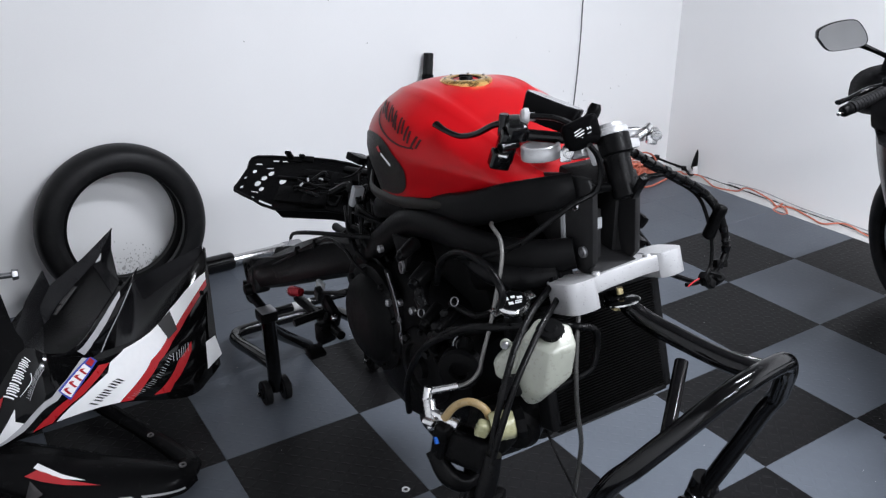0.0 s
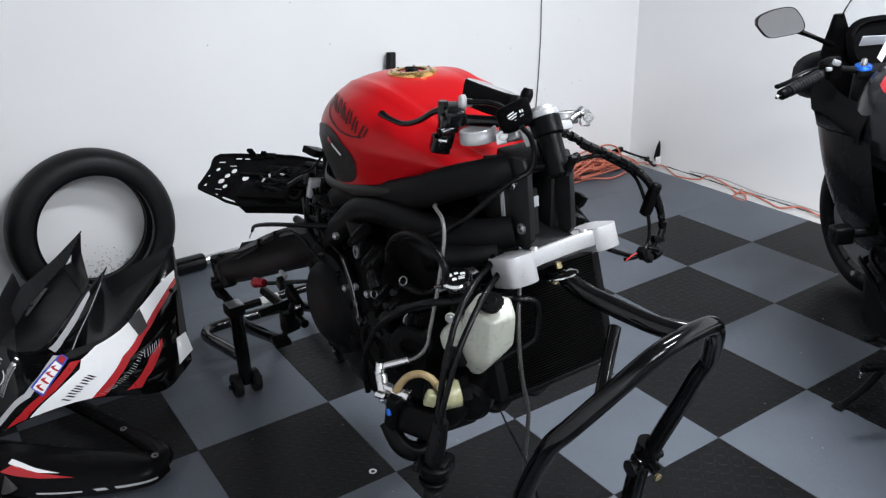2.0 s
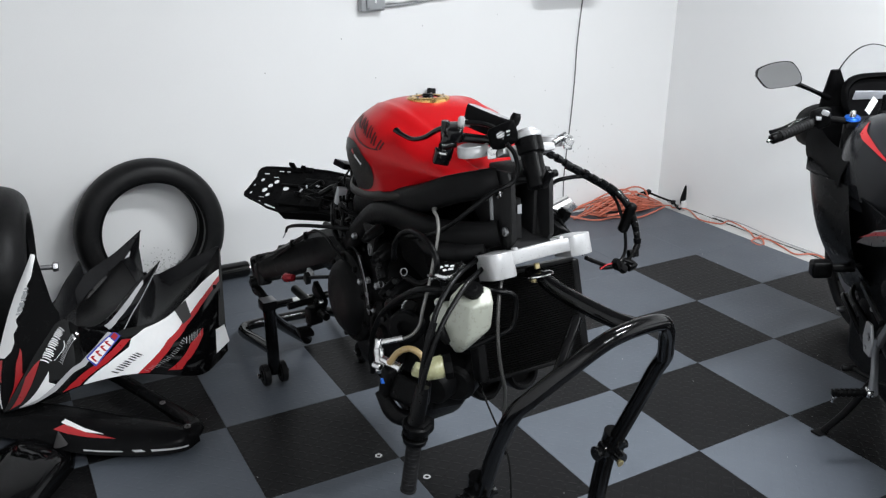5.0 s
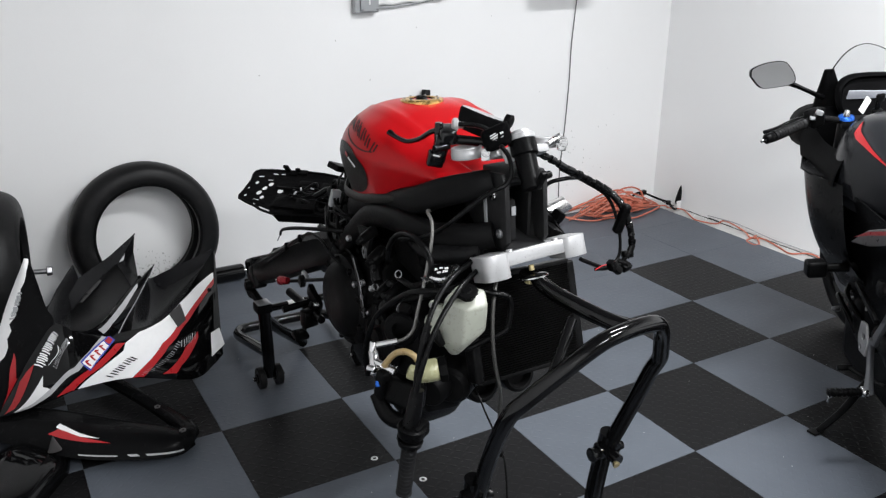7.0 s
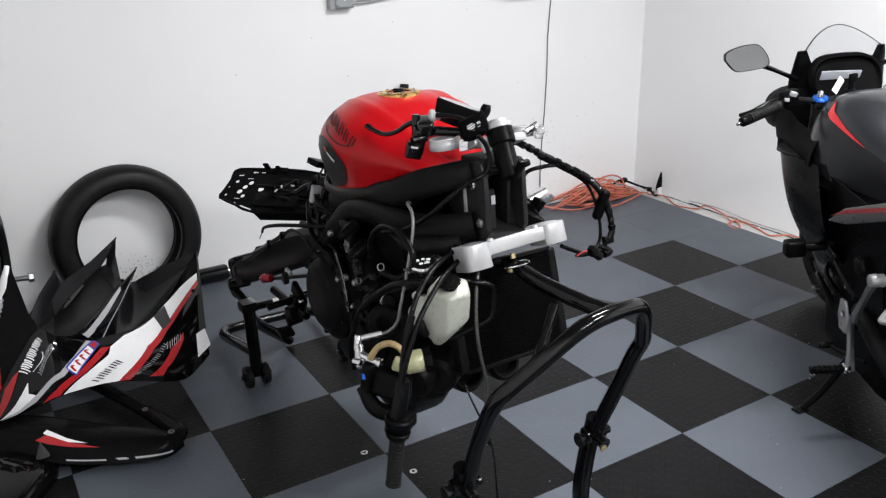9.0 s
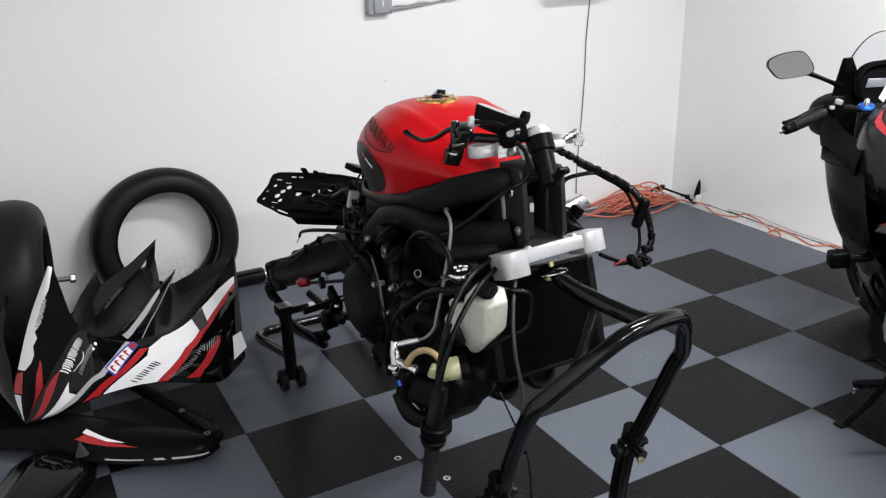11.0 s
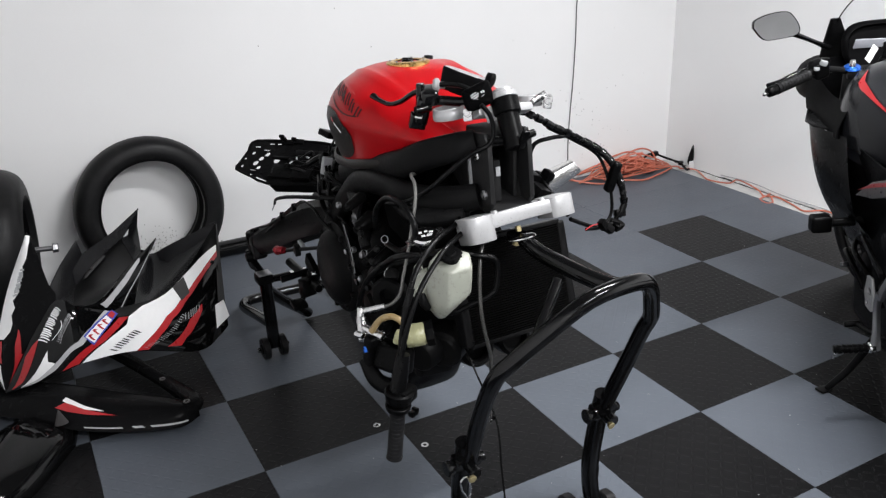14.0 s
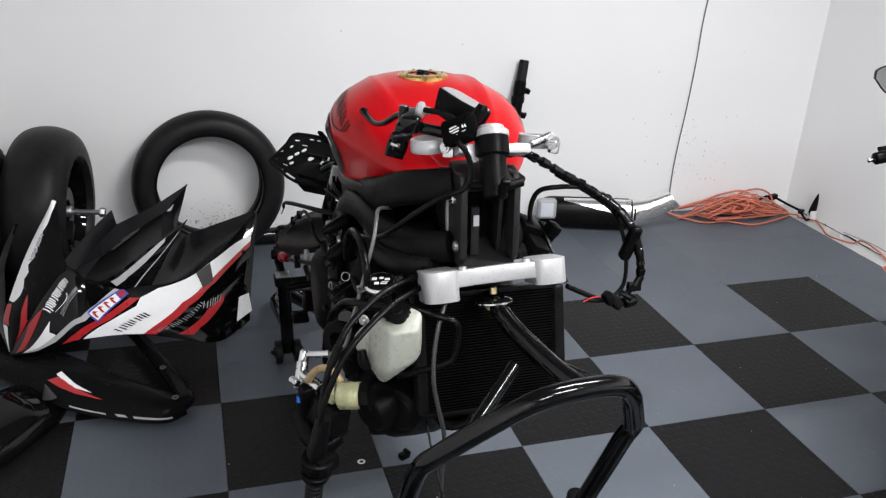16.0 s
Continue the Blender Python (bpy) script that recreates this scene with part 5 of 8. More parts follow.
for k in range(12):
    x0, y0 = rnd.uniform(-0.01, 0.06), rnd.uniform(-0.13, -0.08)
    pts = [SM @ V((x0, y0, 0.018))]
    for _ in range(4):
        x0, y0 = x0 + rnd.uniform(0.0, 0.045), y0 + rnd.uniform(-0.065, -0.01)
        pts.append(SM @ V((min(x0, 0.14), max(y0, -0.26), rnd.uniform(0.010, 0.034))))
    line("tray_wire", pts, rnd.choice((0.003, 0.004, 0.006)), M_HOSE, tray, seg=6, n=5)
for px, py in ((0.045, -0.135), (0.075, -0.165), (0.02, -0.135)):
    bm = bmesh.new()
    box(bm, (0.016, 0.006, 0.004), SM @ pose(px, py, 0.040, 20, 10, 70 * px * 20), 0.001)
    part("pale_clip", bm, M_GREYBOX, tray, "pale clip")
for q in ([(-0.06, 0.10, 0.80), (-0.075, 0.20, 0.765), (-0.085, 0.30, 0.735), (-0.085, 0.36, 0.730)], [(0.19, 0.12, 0.84), (0.17, 0.24, 0.83), (0.13, 0.42, 0.82), (0.07, 0.60, 0.805)]):
    bm = bmesh.new()
    tube(bm, q, 0.012, 10, 7)
    part("subframe_tube", bm, M_SATIN, bike, "black subframe tube")
bm = bmesh.new()
box(bm, (0.03, 0.020, 0.055), pose(-0.105, 0.17, 0.885, 6, 12, 0), 0.005)
part("relay", bm, M_GREYBOX, bike, "grey relay")
line("seat_strut", [(0.010, 0.50, 0.815), (-0.03, 0.34, 0.880), (-0.055, 0.22, 0.945), (-0.068, 0.18, 0.965)], 0.0035, M_PLASTIC)
bm = bmesh.new()
box(bm, (0.06, 0.05, 0.02), pose(-0.065, 0.22, 0.965, 10, 20, 20), 0.004)
box(bm, (0.10, 0.03, 0.12), pose(-0.02, 0.17, 0.93, 0, 0, 10), 0.01)
part("seat_catch", bm, M_PLASTIC, bike)
rnd = random.Random(9)
for k in range(10):
    p = V((rnd.uniform(-0.12, -0.05), rnd.uniform(0.06, 0.16), rnd.uniform(0.74, 0.85)))
    pts = [p + V((rnd.uniform(-0.02, 0.02), 0.06 * j - 0.05, rnd.uniform(-0.05, 0.05))) for j in range(4)]
    line("rear_loom", pts, rnd.choice((0.005, 0.007, 0.01)), M_HOSE, seg=7, n=5)

rnd = random.Random(17)
for k in range(12):
    a = V((rnd.uniform(-0.12, -0.04), rnd.uniform(0.10, 0.22), rnd.uniform(0.84, 0.94)))
    b = V((rnd.uniform(-0.15, -0.08), rnd.uniform(-0.05, 0.10), rnd.uniform(0.68, 0.86)))
    mid = a.lerp(b, 0.5) + V((rnd.uniform(-0.05, -0.01), rnd.uniform(-0.03, 0.05), rnd.uniform(-0.06, 0.03)))
    line("rear_lead", [a, mid, b], rnd.choice((0.003, 0.0045, 0.006)), M_HOSE, seg=7, n=7)
for p in ((-0.115, 0.13, 0.86), (-0.125, 0.09, 0.80), (-0.12, 0.16, 0.80), (-0.10, 0.20, 0.90)):
    bm = bmesh.new()
    box(bm, (0.022, 0.034, 0.026), Matrix.Translation(p) @ pose(0, 0, 0, rnd.uniform(-40, 40), rnd.uniform(-30, 30), rnd.uniform(-40, 40)), 0.005)
    part("rear_plug", bm, M_PLASTIC, bike, "black connector")
# taped loom that swings out to the far flank
LOOM = [(0.112, -0.520, 1.150), (0.177, -0.490, 1.135), (0.250, -0.486, 1.095), (0.320, -0.492, 1.056), (0.375, -0.518, 1.020), (0.405, -0.545, 0.985), (0.424, -0.563, 0.930), (0.430, -0.572, 0.872), (0.405, -0.572, 0.836)]
loom = line("wiring_loom", LOOM, [0.0085, 0.0075, 0.007, 0.0075, 0.009, 0.010, 0.0095, 0.0075, 0.0065], M_HOSE, label="black taped wiring loom", seg=10)
line("loom_strand", [(0.250, -0.480, 1.085), (0.323, -0.490, 1.044), (0.378, -0.515, 1.005), (0.396, -0.535, 0.960), (0.404, -0.552, 0.900), (0.395, -0.565, 0.850), (0.350, -0.580, 0.829), (0.300, -0.585, 0.835)], 0.0045, M_HOSE, loom)
line("loom_strand", [(0.320, -0.490, 1.056), (0.261, -0.480, 1.056), (0.218, -0.470, 1.044), (0.204, -0.470, 1.000), (0.212, -0.478, 0.951), (0.222, -0.480, 0.902)], 0.0055, M_HOSE, loom)
line("loom_strand", [(0.405, -0.572, 0.836), (0.385, -0.576, 0.828), (0.345, -0.572, 0.826), (0.300, -0.572, 0.846), (0.258, -0.574, 0.868)], 0.006, M_HOSE, loom)
rnd = random.Random(3)
for p in ((0.420, -0.570, 0.850), (0.400, -0.575, 0.828), (0.372, -0.585, 0.822), (0.350, -0.590, 0.838), (0.410, -0.580, 0.818)):
    bm = bmesh.new()
    box(bm, (0.030, 0.019, 0.020), Matrix.Translation(p) @ pose(0, 0, 0, rnd.uniform(-40, 40), rnd.uniform(-60, 60), rnd.uniform(-40, 40)), 0.005)
    part("loom_plug", bm, M_PLASTIC, loom, "black loom connector")
bm = bmesh.new()
box(bm, (0.026, 0.026, 0.085), pose(0.408, -0.550, 0.945, 12, 10, 0), 0.011, 3)
part("loom_plug", bm, M_PLASTIC, loom, "black loom connector")
line("red_wire", [(0.330, -0.592, 0.845), (0.305, -0.600, 0.848), (0.285, -0.602, 0.842)], 0.0016, M_REDFILM, loom, seg=6)
# tape turns round the loom
turns = curve(LOOM, 5)
for k in range(2, len(turns) - 2, 2):
    bm = bmesh.new()
    d = (turns[k + 1] - turns[k - 1]).normalized() * rnd.uniform(0.006, 0.014)
    rod(bm, turns[k] - d, turns[k] + d + V((0, 0, rnd.uniform(-0.002, 0.002))), rnd.uniform(0.0085, 0.0110), rnd.uniform(0.0080, 0.0105), 9, 0.001)
    part("tape_turn", bm, M_TUBEBLK, loom, "shiny black tape")
# plugs beside the far cheek
bm = bmesh.new()
for p, sz in (((0.20, -0.46, 0.955), (0.06, 0.05, 0.05)), ((0.245, -0.45, 0.93), (0.04, 0.04, 0.06)), ((0.21, -0.50, 0.93), (0.05, 0.05, 0.035)), ((0.26, -0.47, 0.955), (0.03, 0.03, 0.03))):
    box(bm, sz, Matrix.Translation(p) @ pose(0, 0, 0, 20, 25, 15), 0.009)
part("connector_block", bm, M_PLASTIC, bike, "cluster of black connectors")
line("sensor_wire", [(0.24, -0.47, 0.95), (0.25, -0.52, 0.91), (0.262, -0.56, 0.87)], 0.005, M_HOSE, seg=6)

# ---------------------------------------------------------------- paddock stands
front = thing("front_paddock_stand", (0.06, -0.80, 0), "glossy black tubular front headlift stand under the yoke", "stand")


def fpart(name, pts, r, n=6, seg=18, mat=M_TUBEBLK, label="", parent=front):
    bm = bmesh.new()
    tube(bm, pts, r, seg, n)
    return part(name, bm, mat, parent, label, 60)


arch = [(-0.140, -0.735, 0.40), (-0.132, -0.775, 0.54), (-0.124, -0.825, 0.655), (-0.100, -0.855, 0.705), (-0.03, -0.888, 0.775), (0.035, -0.905, 0.822), (0.085, -0.910, 0.840), (0.16, -0.902, 0.840), (0.222, -0.892, 0.828), (0.254, -0.880, 0.795), (0.276, -0.862, 0.748),
        (0.290, -0.849, 0.712), (0.294, -0.838, 0.690), (0.290, -0.822, 0.655), (0.278, -0.79, 0.56), (0.262, -0.735, 0.41)]
fpart("upper_arch", arch, 0.0195, 8, 20)
arm = fpart("head_arm", [(0.150, -0.895, 0.832), (0.125, -0.82, 0.835), (0.095, -0.70, 0.850), (0.083, -0.645, 0.864), (0.080, -0.615, 0.873)], [0.0195, 0.0195, 0.0195, 0.0185, 0.012], 6, 18)
bm = bmesh.new()
rod(bm, (0.08, -0.603, 0.850), (0.08, -0.603, 0.876), 0.013, 0.012, 20)
pin = part("lift_pin", bm, M_BRASS, arm, "plated lift pin")
bm = bmesh.new()
rod(bm, (0.08, -0.603, 0.871), (0.08, -0.603, 0.878), 0.026, 0.026, 26)
part("pin_washer", bm, M_TUBEBLK, arm, "black washer")
fpart("brace", [(0.055, -0.80, 0.838), (-0.045, -0.872, 0.765)], 0.0125, 2, 14)
fpart("brace", [(0.118, -0.80, 0.838), (0.205, -0.885, 0.818)], 0.0125, 2, 14)
legs = {-1: [(-0.147, -0.725, 0.44), (-0.148, -0.70, 0.30), (-0.150, -0.69, 0.17), (-0.158, -0.71, 0.06), (-0.165, -0.76, 0.035)], 1: [(0.260, -0.73, 0.44), (0.262, -0.70, 0.30), (0.262, -0.685, 0.17), (0.268, -0.70, 0.07), (0.275, -0.76, 0.04)]}
for s, pts in legs.items():
    fpart("lower_leg", pts, 0.0235, 7, 18)
    x = pts[0][0]
    bm = bmesh.new()
    box(bm, (0.07, 0.034, 0.034), pose(x, -0.727, 0.392, 8, 0, 0), 0.006)
    rod(bm, (x - 0.048, -0.730, 0.388), (x + 0.048, -0.730, 0.388), 0.012, 0.012, 18)
    rod(bm, (x - 0.056, -0.730, 0.388), (x - 0.036, -0.730, 0.388), 0.020, 0.018, 20)
    rod(bm, (x, -0.775, 0.380), (x, -0.72, 0.388), 0.016, 0.016, 18)
    jt = part("leg_joint", bm, M_TUBEBLK, front, "black pivot joint with a bolt")
    bm = bmesh.new()
    rod(bm, (x - 0.012, -0.782, 0.375), (x - 0.012, -0.772, 0.377), 0.010, 0.008, 14)
    part("joint_bolt", bm, M_BRASS, jt)
    fpart("leg_strut", [(x + 0.004 * s, -0.69, 0.26), (x + 0.045, -0.66, 0.12), (x + 0.06, -0.60, 0.04)], 0.009, 4, 12)
fpart("base_bar", [(-0.165, -0.76, 0.035), (-0.10, -0.79, 0.035), (0.055, -0.80, 0.035), (0.21, -0.79, 0.035), (0.275, -0.76, 0.04)], 0.0195, 7, 18)
bm = bmesh.new()
tube(bm, [(-0.168, -0.775, 0.378), (-0.178, -0.778, 0.388), (-0.190, -0.778, 0.378), (-0.188, -0.78, 0.355), (-0.178, -0.78, 0.335), (-0.170, -0.778, 0.315)], 0.0022, 6, 5)
tube(bm, [(-0.168, -0.775, 0.378), (-0.164, -0.778, 0.350), (-0.168, -0.778, 0.320)], 0.0022, 6, 5)
part("hitch_clip", bm, M_STEEL, front, "bright wire hitch clip")


def castor(parent, at, r=0.042, w=0.032):
    bm = bmesh.new()
    rev(bm, [(r * 0.45, -w / 2), (r * 0.9, -w / 2), (r, -w * 0.36), (r, w * 0.36), (r * 0.9, w / 2), (r * 0.45, w / 2)], Matrix.Translation(at) @ pose(0, 0, 0, 0, 90, 0), 26, close=True)
    wheel = part("stand_wheel", bm, M_RUBBER, parent, "small black stand wheel")
    bm = bmesh.new()
    rod(bm, V(at) + V((-w * 0.7, 0, 0)), V(at) + V((w * 0.7, 0, 0)), r * 0.46, r * 0.46, 18)
    rod(bm, V(at) + V((-w * 0.85, 0, 0)), V(at) + V((w * 0.85, 0, 0)), r * 0.14, r * 0.14, 10)
    part("wheel_hub", bm, M_PLASTIC, wheel)


castor(front, (0.215, -0.66, 0.042))
castor(front, (0.315, -0.70, 0.042))
castor(front, (-0.205, -0.70, 0.042))

rear = thing("rear_paddock_stand", (0.08, 0.85, 0), "black tubular rear paddock stand under the swingarm", "stand")
RX = -0.055
for s in (-1, 1):
    x = RX + (0.255 if s > 0 else -0.150)
    bm = bmesh.new()
    tube(bm, [(x, 0.672, 0.05), (x - 0.004, 0.662, 0.18), (x - 0.010, 0.650, 0.335)], 0.0235, 14, 4)
    post = part("upright", bm, M_TUBEBLK, rear, "black tube upright", 60)
    castor(rear, (x - 0.034, 0.678, 0.043), 0.043, 0.026)
    castor(rear, (x + 0.034, 0.678, 0.043), 0.043, 0.026)
    bm = bmesh.new()
    rod(bm, (x - 0.058, 0.678, 0.043), (x + 0.058, 0.678, 0.043), 0.008, 0.008, 12)
    part("axle", bm, M_PLASTIC, rear)
    bm = bmesh.new()
    rod(bm, (x - 0.066, 0.678, 0.043), (x - 0.057, 0.678, 0.043), 0.010, 0.009, 12)
    part("axle_end", bm, M_STEEL, rear, "bright axle end")
    bm = bmesh.new()
    box(bm, (0.058, 0.060, 0.036), pose(x - 0.012, 0.655, 0.348, -4, 0, 0), 0.006)
    box(bm, (0.026, 0.17, 0.022), pose(x - 0.012, 0.735, 0.362, 4, 0, 0), 0.004)
    tube(bm, [(x - 0.012, 0.765, 0.372), (x - 0.012, 0.775, 0.348), (x - 0.012, 0.81, 0.345), (x - 0.012, 0.825, 0.375), (x - 0.012, 0.83, 0.40)], 0.012, 10, 5)
    part("hook", bm, M_PLASTIC, rear, "black swingarm hook")
    bm = bmesh.new()
    box(bm, (0.050, 0.060, 0.004), pose(x - 0.012, 0.650, 0.369, -4, 0, 0), 0.001)
    part("hook_plate", bm, M_DULLSTEEL, rear, "dull steel plate")
bm = bmesh.new()
tube(bm, [(RX - 0.150, 0.69, 0.14), (RX - 0.158, 0.86, 0.105), (RX - 0.160, 1.02, 0.065), (RX - 0.150, 1.085, 0.055), (RX - 0.10, 1.125, 0.048), (RX + 0.12, 1.13, 0.045), (RX + 0.22, 1.10, 0.05), (RX + 0.262, 1.02, 0.065), (RX + 0.260, 0.86, 0.105), (RX + 0.255, 0.69, 0.14)], 0.0215, 16, 7)
part("push_frame", bm, M_TUBEBLK, rear, "bent black push frame", 60)
bm = bmesh.new()
tube(bm, [(RX - 0.155, 0.66, 0.30), (RX - 0.08, 0.75, 0.20), (RX + 0.077, 0.925, 0.022)], 0.0215, 16, 5)
st = part("side_tube", bm, M_TUBEBLK, rear, "black side tube with an open end", 60)
bm = bmesh.new()
rod(bm, (RX - 0.14, 0.80, 0.27), (RX + 0.25, 0.80, 0.27), 0.015, 0.015, 14)
part("cross_bar", bm, M_TUBEBLK, rear)
bm = bmesh.new()
rod(bm, (RX - 0.02, 0.80, 0.27), (RX + 0.05, 0.80, 0.27), 0.0156, 0.0156, 14)
part("bar_label", bm, M_PAPER, rear, "pale label round the bar")

# ---------------------------------------------------------------- removed bodywork on the floor
def panel(low, high, bulge, way):
    """A curved panel between two edge lines, bowed outwards."""
    a, b, d = curve(low, 10), curve(high, 10), V(way).normalized()

    def on(line, u):
        k = min(max(u, 0), 0.99999) * (len(line) - 1)
        return line[int(k)].lerp(line[int(k) + 1], k - int(k))
    return lambda u, v: on(a, u) * (1 - v) + on(b, u) * v + d * bulge * 4 * v * (1 - v) * min(1, 4 * u)


cowl = thing("upper_fairing", (-0.75, 0.75, 0), "black, white and red race fairing stood on its nose", "fairing")
LOW = [(-1.133, 0.745, 0.104), (-1.04, 0.67, 0.148), (-0.948, 0.64, 0.18), (-0.875, 0.635, 0.197), (-0.702, 0.69, 0.165), (-0.468, 0.79, 0.048), (-0.36, 0.87, 0.052)]
TOP = [(-1.127, 0.74, 0.12), (-1.026, 0.705, 0.289), (-0.919, 0.71, 0.416), (-0.843, 0.69, 0.378), (-0.715, 0.76, 0.316), (-0.504, 0.92, 0.282), (-0.267, 1.12, 0.429)]
NOSE_L = [(-1.133, 0.745, 0.104), (-1.147, 0.79, 0.207), (-1.119, 0.81, 0.287), (-1.051, 0.88, 0.432), (-0.955, 0.96, 0.589)]
NOSE_R = [(-1.127, 0.74, 0.12), (-1.026, 0.705, 0.289), (-0.919, 0.71, 0.416), (-0.928, 0.78, 0.468), (-0.946, 0.95, 0.582)]
FIN = [(-1.133, 0.745, 0.104), (-1.194, 0.90, 0.16), (-1.207, 0.97, 0.261), (-1.165, 1.03, 0.373), (-1.104, 1.06, 0.463)]
WING_A = [(-0.876, 0.69, 0.388), (-0.809, 0.70, 0.378), (-0.754, 0.735, 0.389), (-0.693, 0.82, 0.406), (-0.628, 0.92, 0.417), (-0.576, 0.97, 0.433), (-0.525, 1.0, 0.461)]
WING_B = [(-0.843, 0.688, 0.374), (-0.783, 0.715, 0.344), (-0.729, 0.748, 0.299), (-0.661, 0.83, 0.343), (-0.595, 0.91, 0.393), (-0.55, 0.97, 0.431), (-0.526, 1.0, 0.456)]
LIP = [(-1.133, 0.745, 0.104), (-1.148, 0.80, 0.203), (-1.142, 0.86, 0.279), (-1.147, 0.96, 0.353), (-1.104, 1.06, 0.463)]
REAR_A = [(-0.574, 1.1, 0.343), (-0.473, 1.2, 0.339), (-0.271, 1.13, 0.431)]
REAR_B = [(-0.684, 0.76, 0.272), (-0.504, 0.93, 0.273), (-0.279, 1.11, 0.411)]
OUT = (-0.15, -0.8, 0.5)
side = panel(LOW, TOP, 0.02, OUT)
nose_f = panel(NOSE_L, NOSE_R, 0.02, (-0.3, -0.8, 0.5))
wing = panel(WING_A, WING_B, 0.006, (0, -0.8, 0.5))


def skin(name, f, nu, nv, material, label="", thick=0.003, parent=cowl):
    bm = bmesh.new()
    n = normal(f, 0.5, 0.5)
    shell(bm, f, nu, nv, thick, 1 if n.dot(V(OUT)) > 0 else -1)
    return part(name, bm, material, parent, label, 50)


def film(name, f, outlines, material, parent, label="", off=0.0015, step=0.05):
    bm = bmesh.new()
    fl = 1 if normal(f, 0.5, 0.5).dot(V(OUT)) > 0 else -1
    for o in outlines:
        decal(bm, f, o, off, step, fl)
    return part(name, bm, material, parent, label, 50)


sp = skin("side_panel", side, 48, 14, M_GLOSSBLK, "gloss black fairing flank with stripes")
npn = skin("nose_panel", nose_f, 30, 10, M_MATTBLK, "black nose panel")
skin("nose_lip", panel(LIP, FIN, 0.012, (-0.9, -0.3, 0.2)), 24, 6, M_GLOSSBLK, "gloss black far nose lip")
wp = skin("screen_wing", wing, 20, 6, M_GLOSSBLK, "pointed gloss black wing")
skin("inner_panel", panel(REAR_A, REAR_B, -0.03, (0, -0.3, 1)), 16, 6, M_INNER, "rough dark inside behind the stripes")
skin("inner_panel", panel([(-1.05, 0.90, 0.36), (-0.95, 1.1, 0.30), (-0.83, 1.33, 0.28), (-0.60, 1.40, 0.26)], [(-0.99, 0.83, 0.10), (-0.90, 0.95, 0.08), (-0.76, 1.02, 0.10), (-0.56, 1.05, 0.10)], 0.03, (0, 1, 0)), 18, 8, M_INNER, "rough dark inside of the nose")
skin("tail_tab", panel([(-0.36, 0.87, 0.052), (-0.34, 0.93, 0.20), (-0.268, 1.12, 0.428)], [(-0.325, 0.885, 0.075), (-0.315, 0.93, 0.16), (-0.262, 1.125, 0.420)], 0.0, OUT), 12, 4, M_GLOSSBLK, "gloss black tail edge")
skin("mounting_tab", panel([(-0.375, 0.865, 0.085), (-0.36, 0.91, 0.165)], [(-0.315, 0.888, 0.115), (-0.322, 0.92, 0.175)], 0.004, OUT), 6, 4, M_WHITEFILM, "white mounting tab")
# folded inside of the far flank, with two spikes and a cut-out
INSIDE = {"a": (-0.945, 0.82, 0.398), "b": (-0.874, 1.0, 0.431), "c": (-0.8, 1.15, 0.459), "d": (-0.789, 1.15, 0.399), "e": (-0.838, 1.05, 0.378), "f": (-0.911, 0.84, 0.359), "g": (-0.839, 1.0, 0.332),
          "h": (-0.867, 0.74, 0.368), "i": (-0.649, 1.3, 0.414), "j": (-0.522, 1.42, 0.454), "k": (-0.571, 1.38, 0.398), "l": (-0.624, 1.3, 0.375), "m": (-0.704, 1.2, 0.362), "n": (-0.776, 1.08, 0.347),
          "o": (-0.544, 1.36, 0.397), "p": (-0.576, 1.1, 0.373), "q": (-0.623, 0.97, 0.395), "r": (-0.591, 1.33, 0.372), "s": (-0.693, 0.84, 0.395), "t": (-0.759, 0.74, 0.378), "u": (-0.81, 0.7, 0.370), "z": (-0.80, 0.98, 0.26), "y": (-0.72, 1.05, 0.27)}


def sheet(name, keys, material, label="", thick=0.004):
    """A folded flat piece with thickness."""
    bm = bmesh.new()
    f = bm.faces.new([bm.verts.new(INSIDE[k]) for k in keys])
    bmesh.ops.triangulate(bm, faces=[f])
    bmesh.ops.solidify(bm, geom=bm.faces[:], thickness=thick)
    return part(name, bm, material, cowl, label, 25)


sheet("spike", "abcdef", M_INNER, "pointed dark flap")
sheet("fold", "fegh", M_INNER, "dark fold")
sheet("inner_panel", "dijklmnge", M_INNER, "rough dark inside of the far flank")
sheet("spike", "jopqlrk", M_INNER, "pointed dark flap with a cut-out")
sheet("inner_panel", "gnzy", M_PLASTIC)
sheet("inner_panel", "gnmlqstuh", M_PLASTIC, "dark inside of the near flank")
bm = bmesh.new()
tube(bm, [(-0.80, 1.02, 0.352), (-0.76, 1.08, 0.364), (-0.71, 1.15, 0.374)], [0.006, 0.010, 0.006], 8, 5, flat=0.4)
part("brace", bm, M_GREYTRIM, cowl, "grey brace")
for k in ("p", "n"):
    bm = bmesh.new()
    q = V(INSIDE[k]) + V((0.004, -0.012, 0.008))
    rod(bm, q, q + V((-0.002, -0.010, 0.008)), 0.008, 0.007, 10)
    part("fastener", bm, M_PLASTIC, cowl)
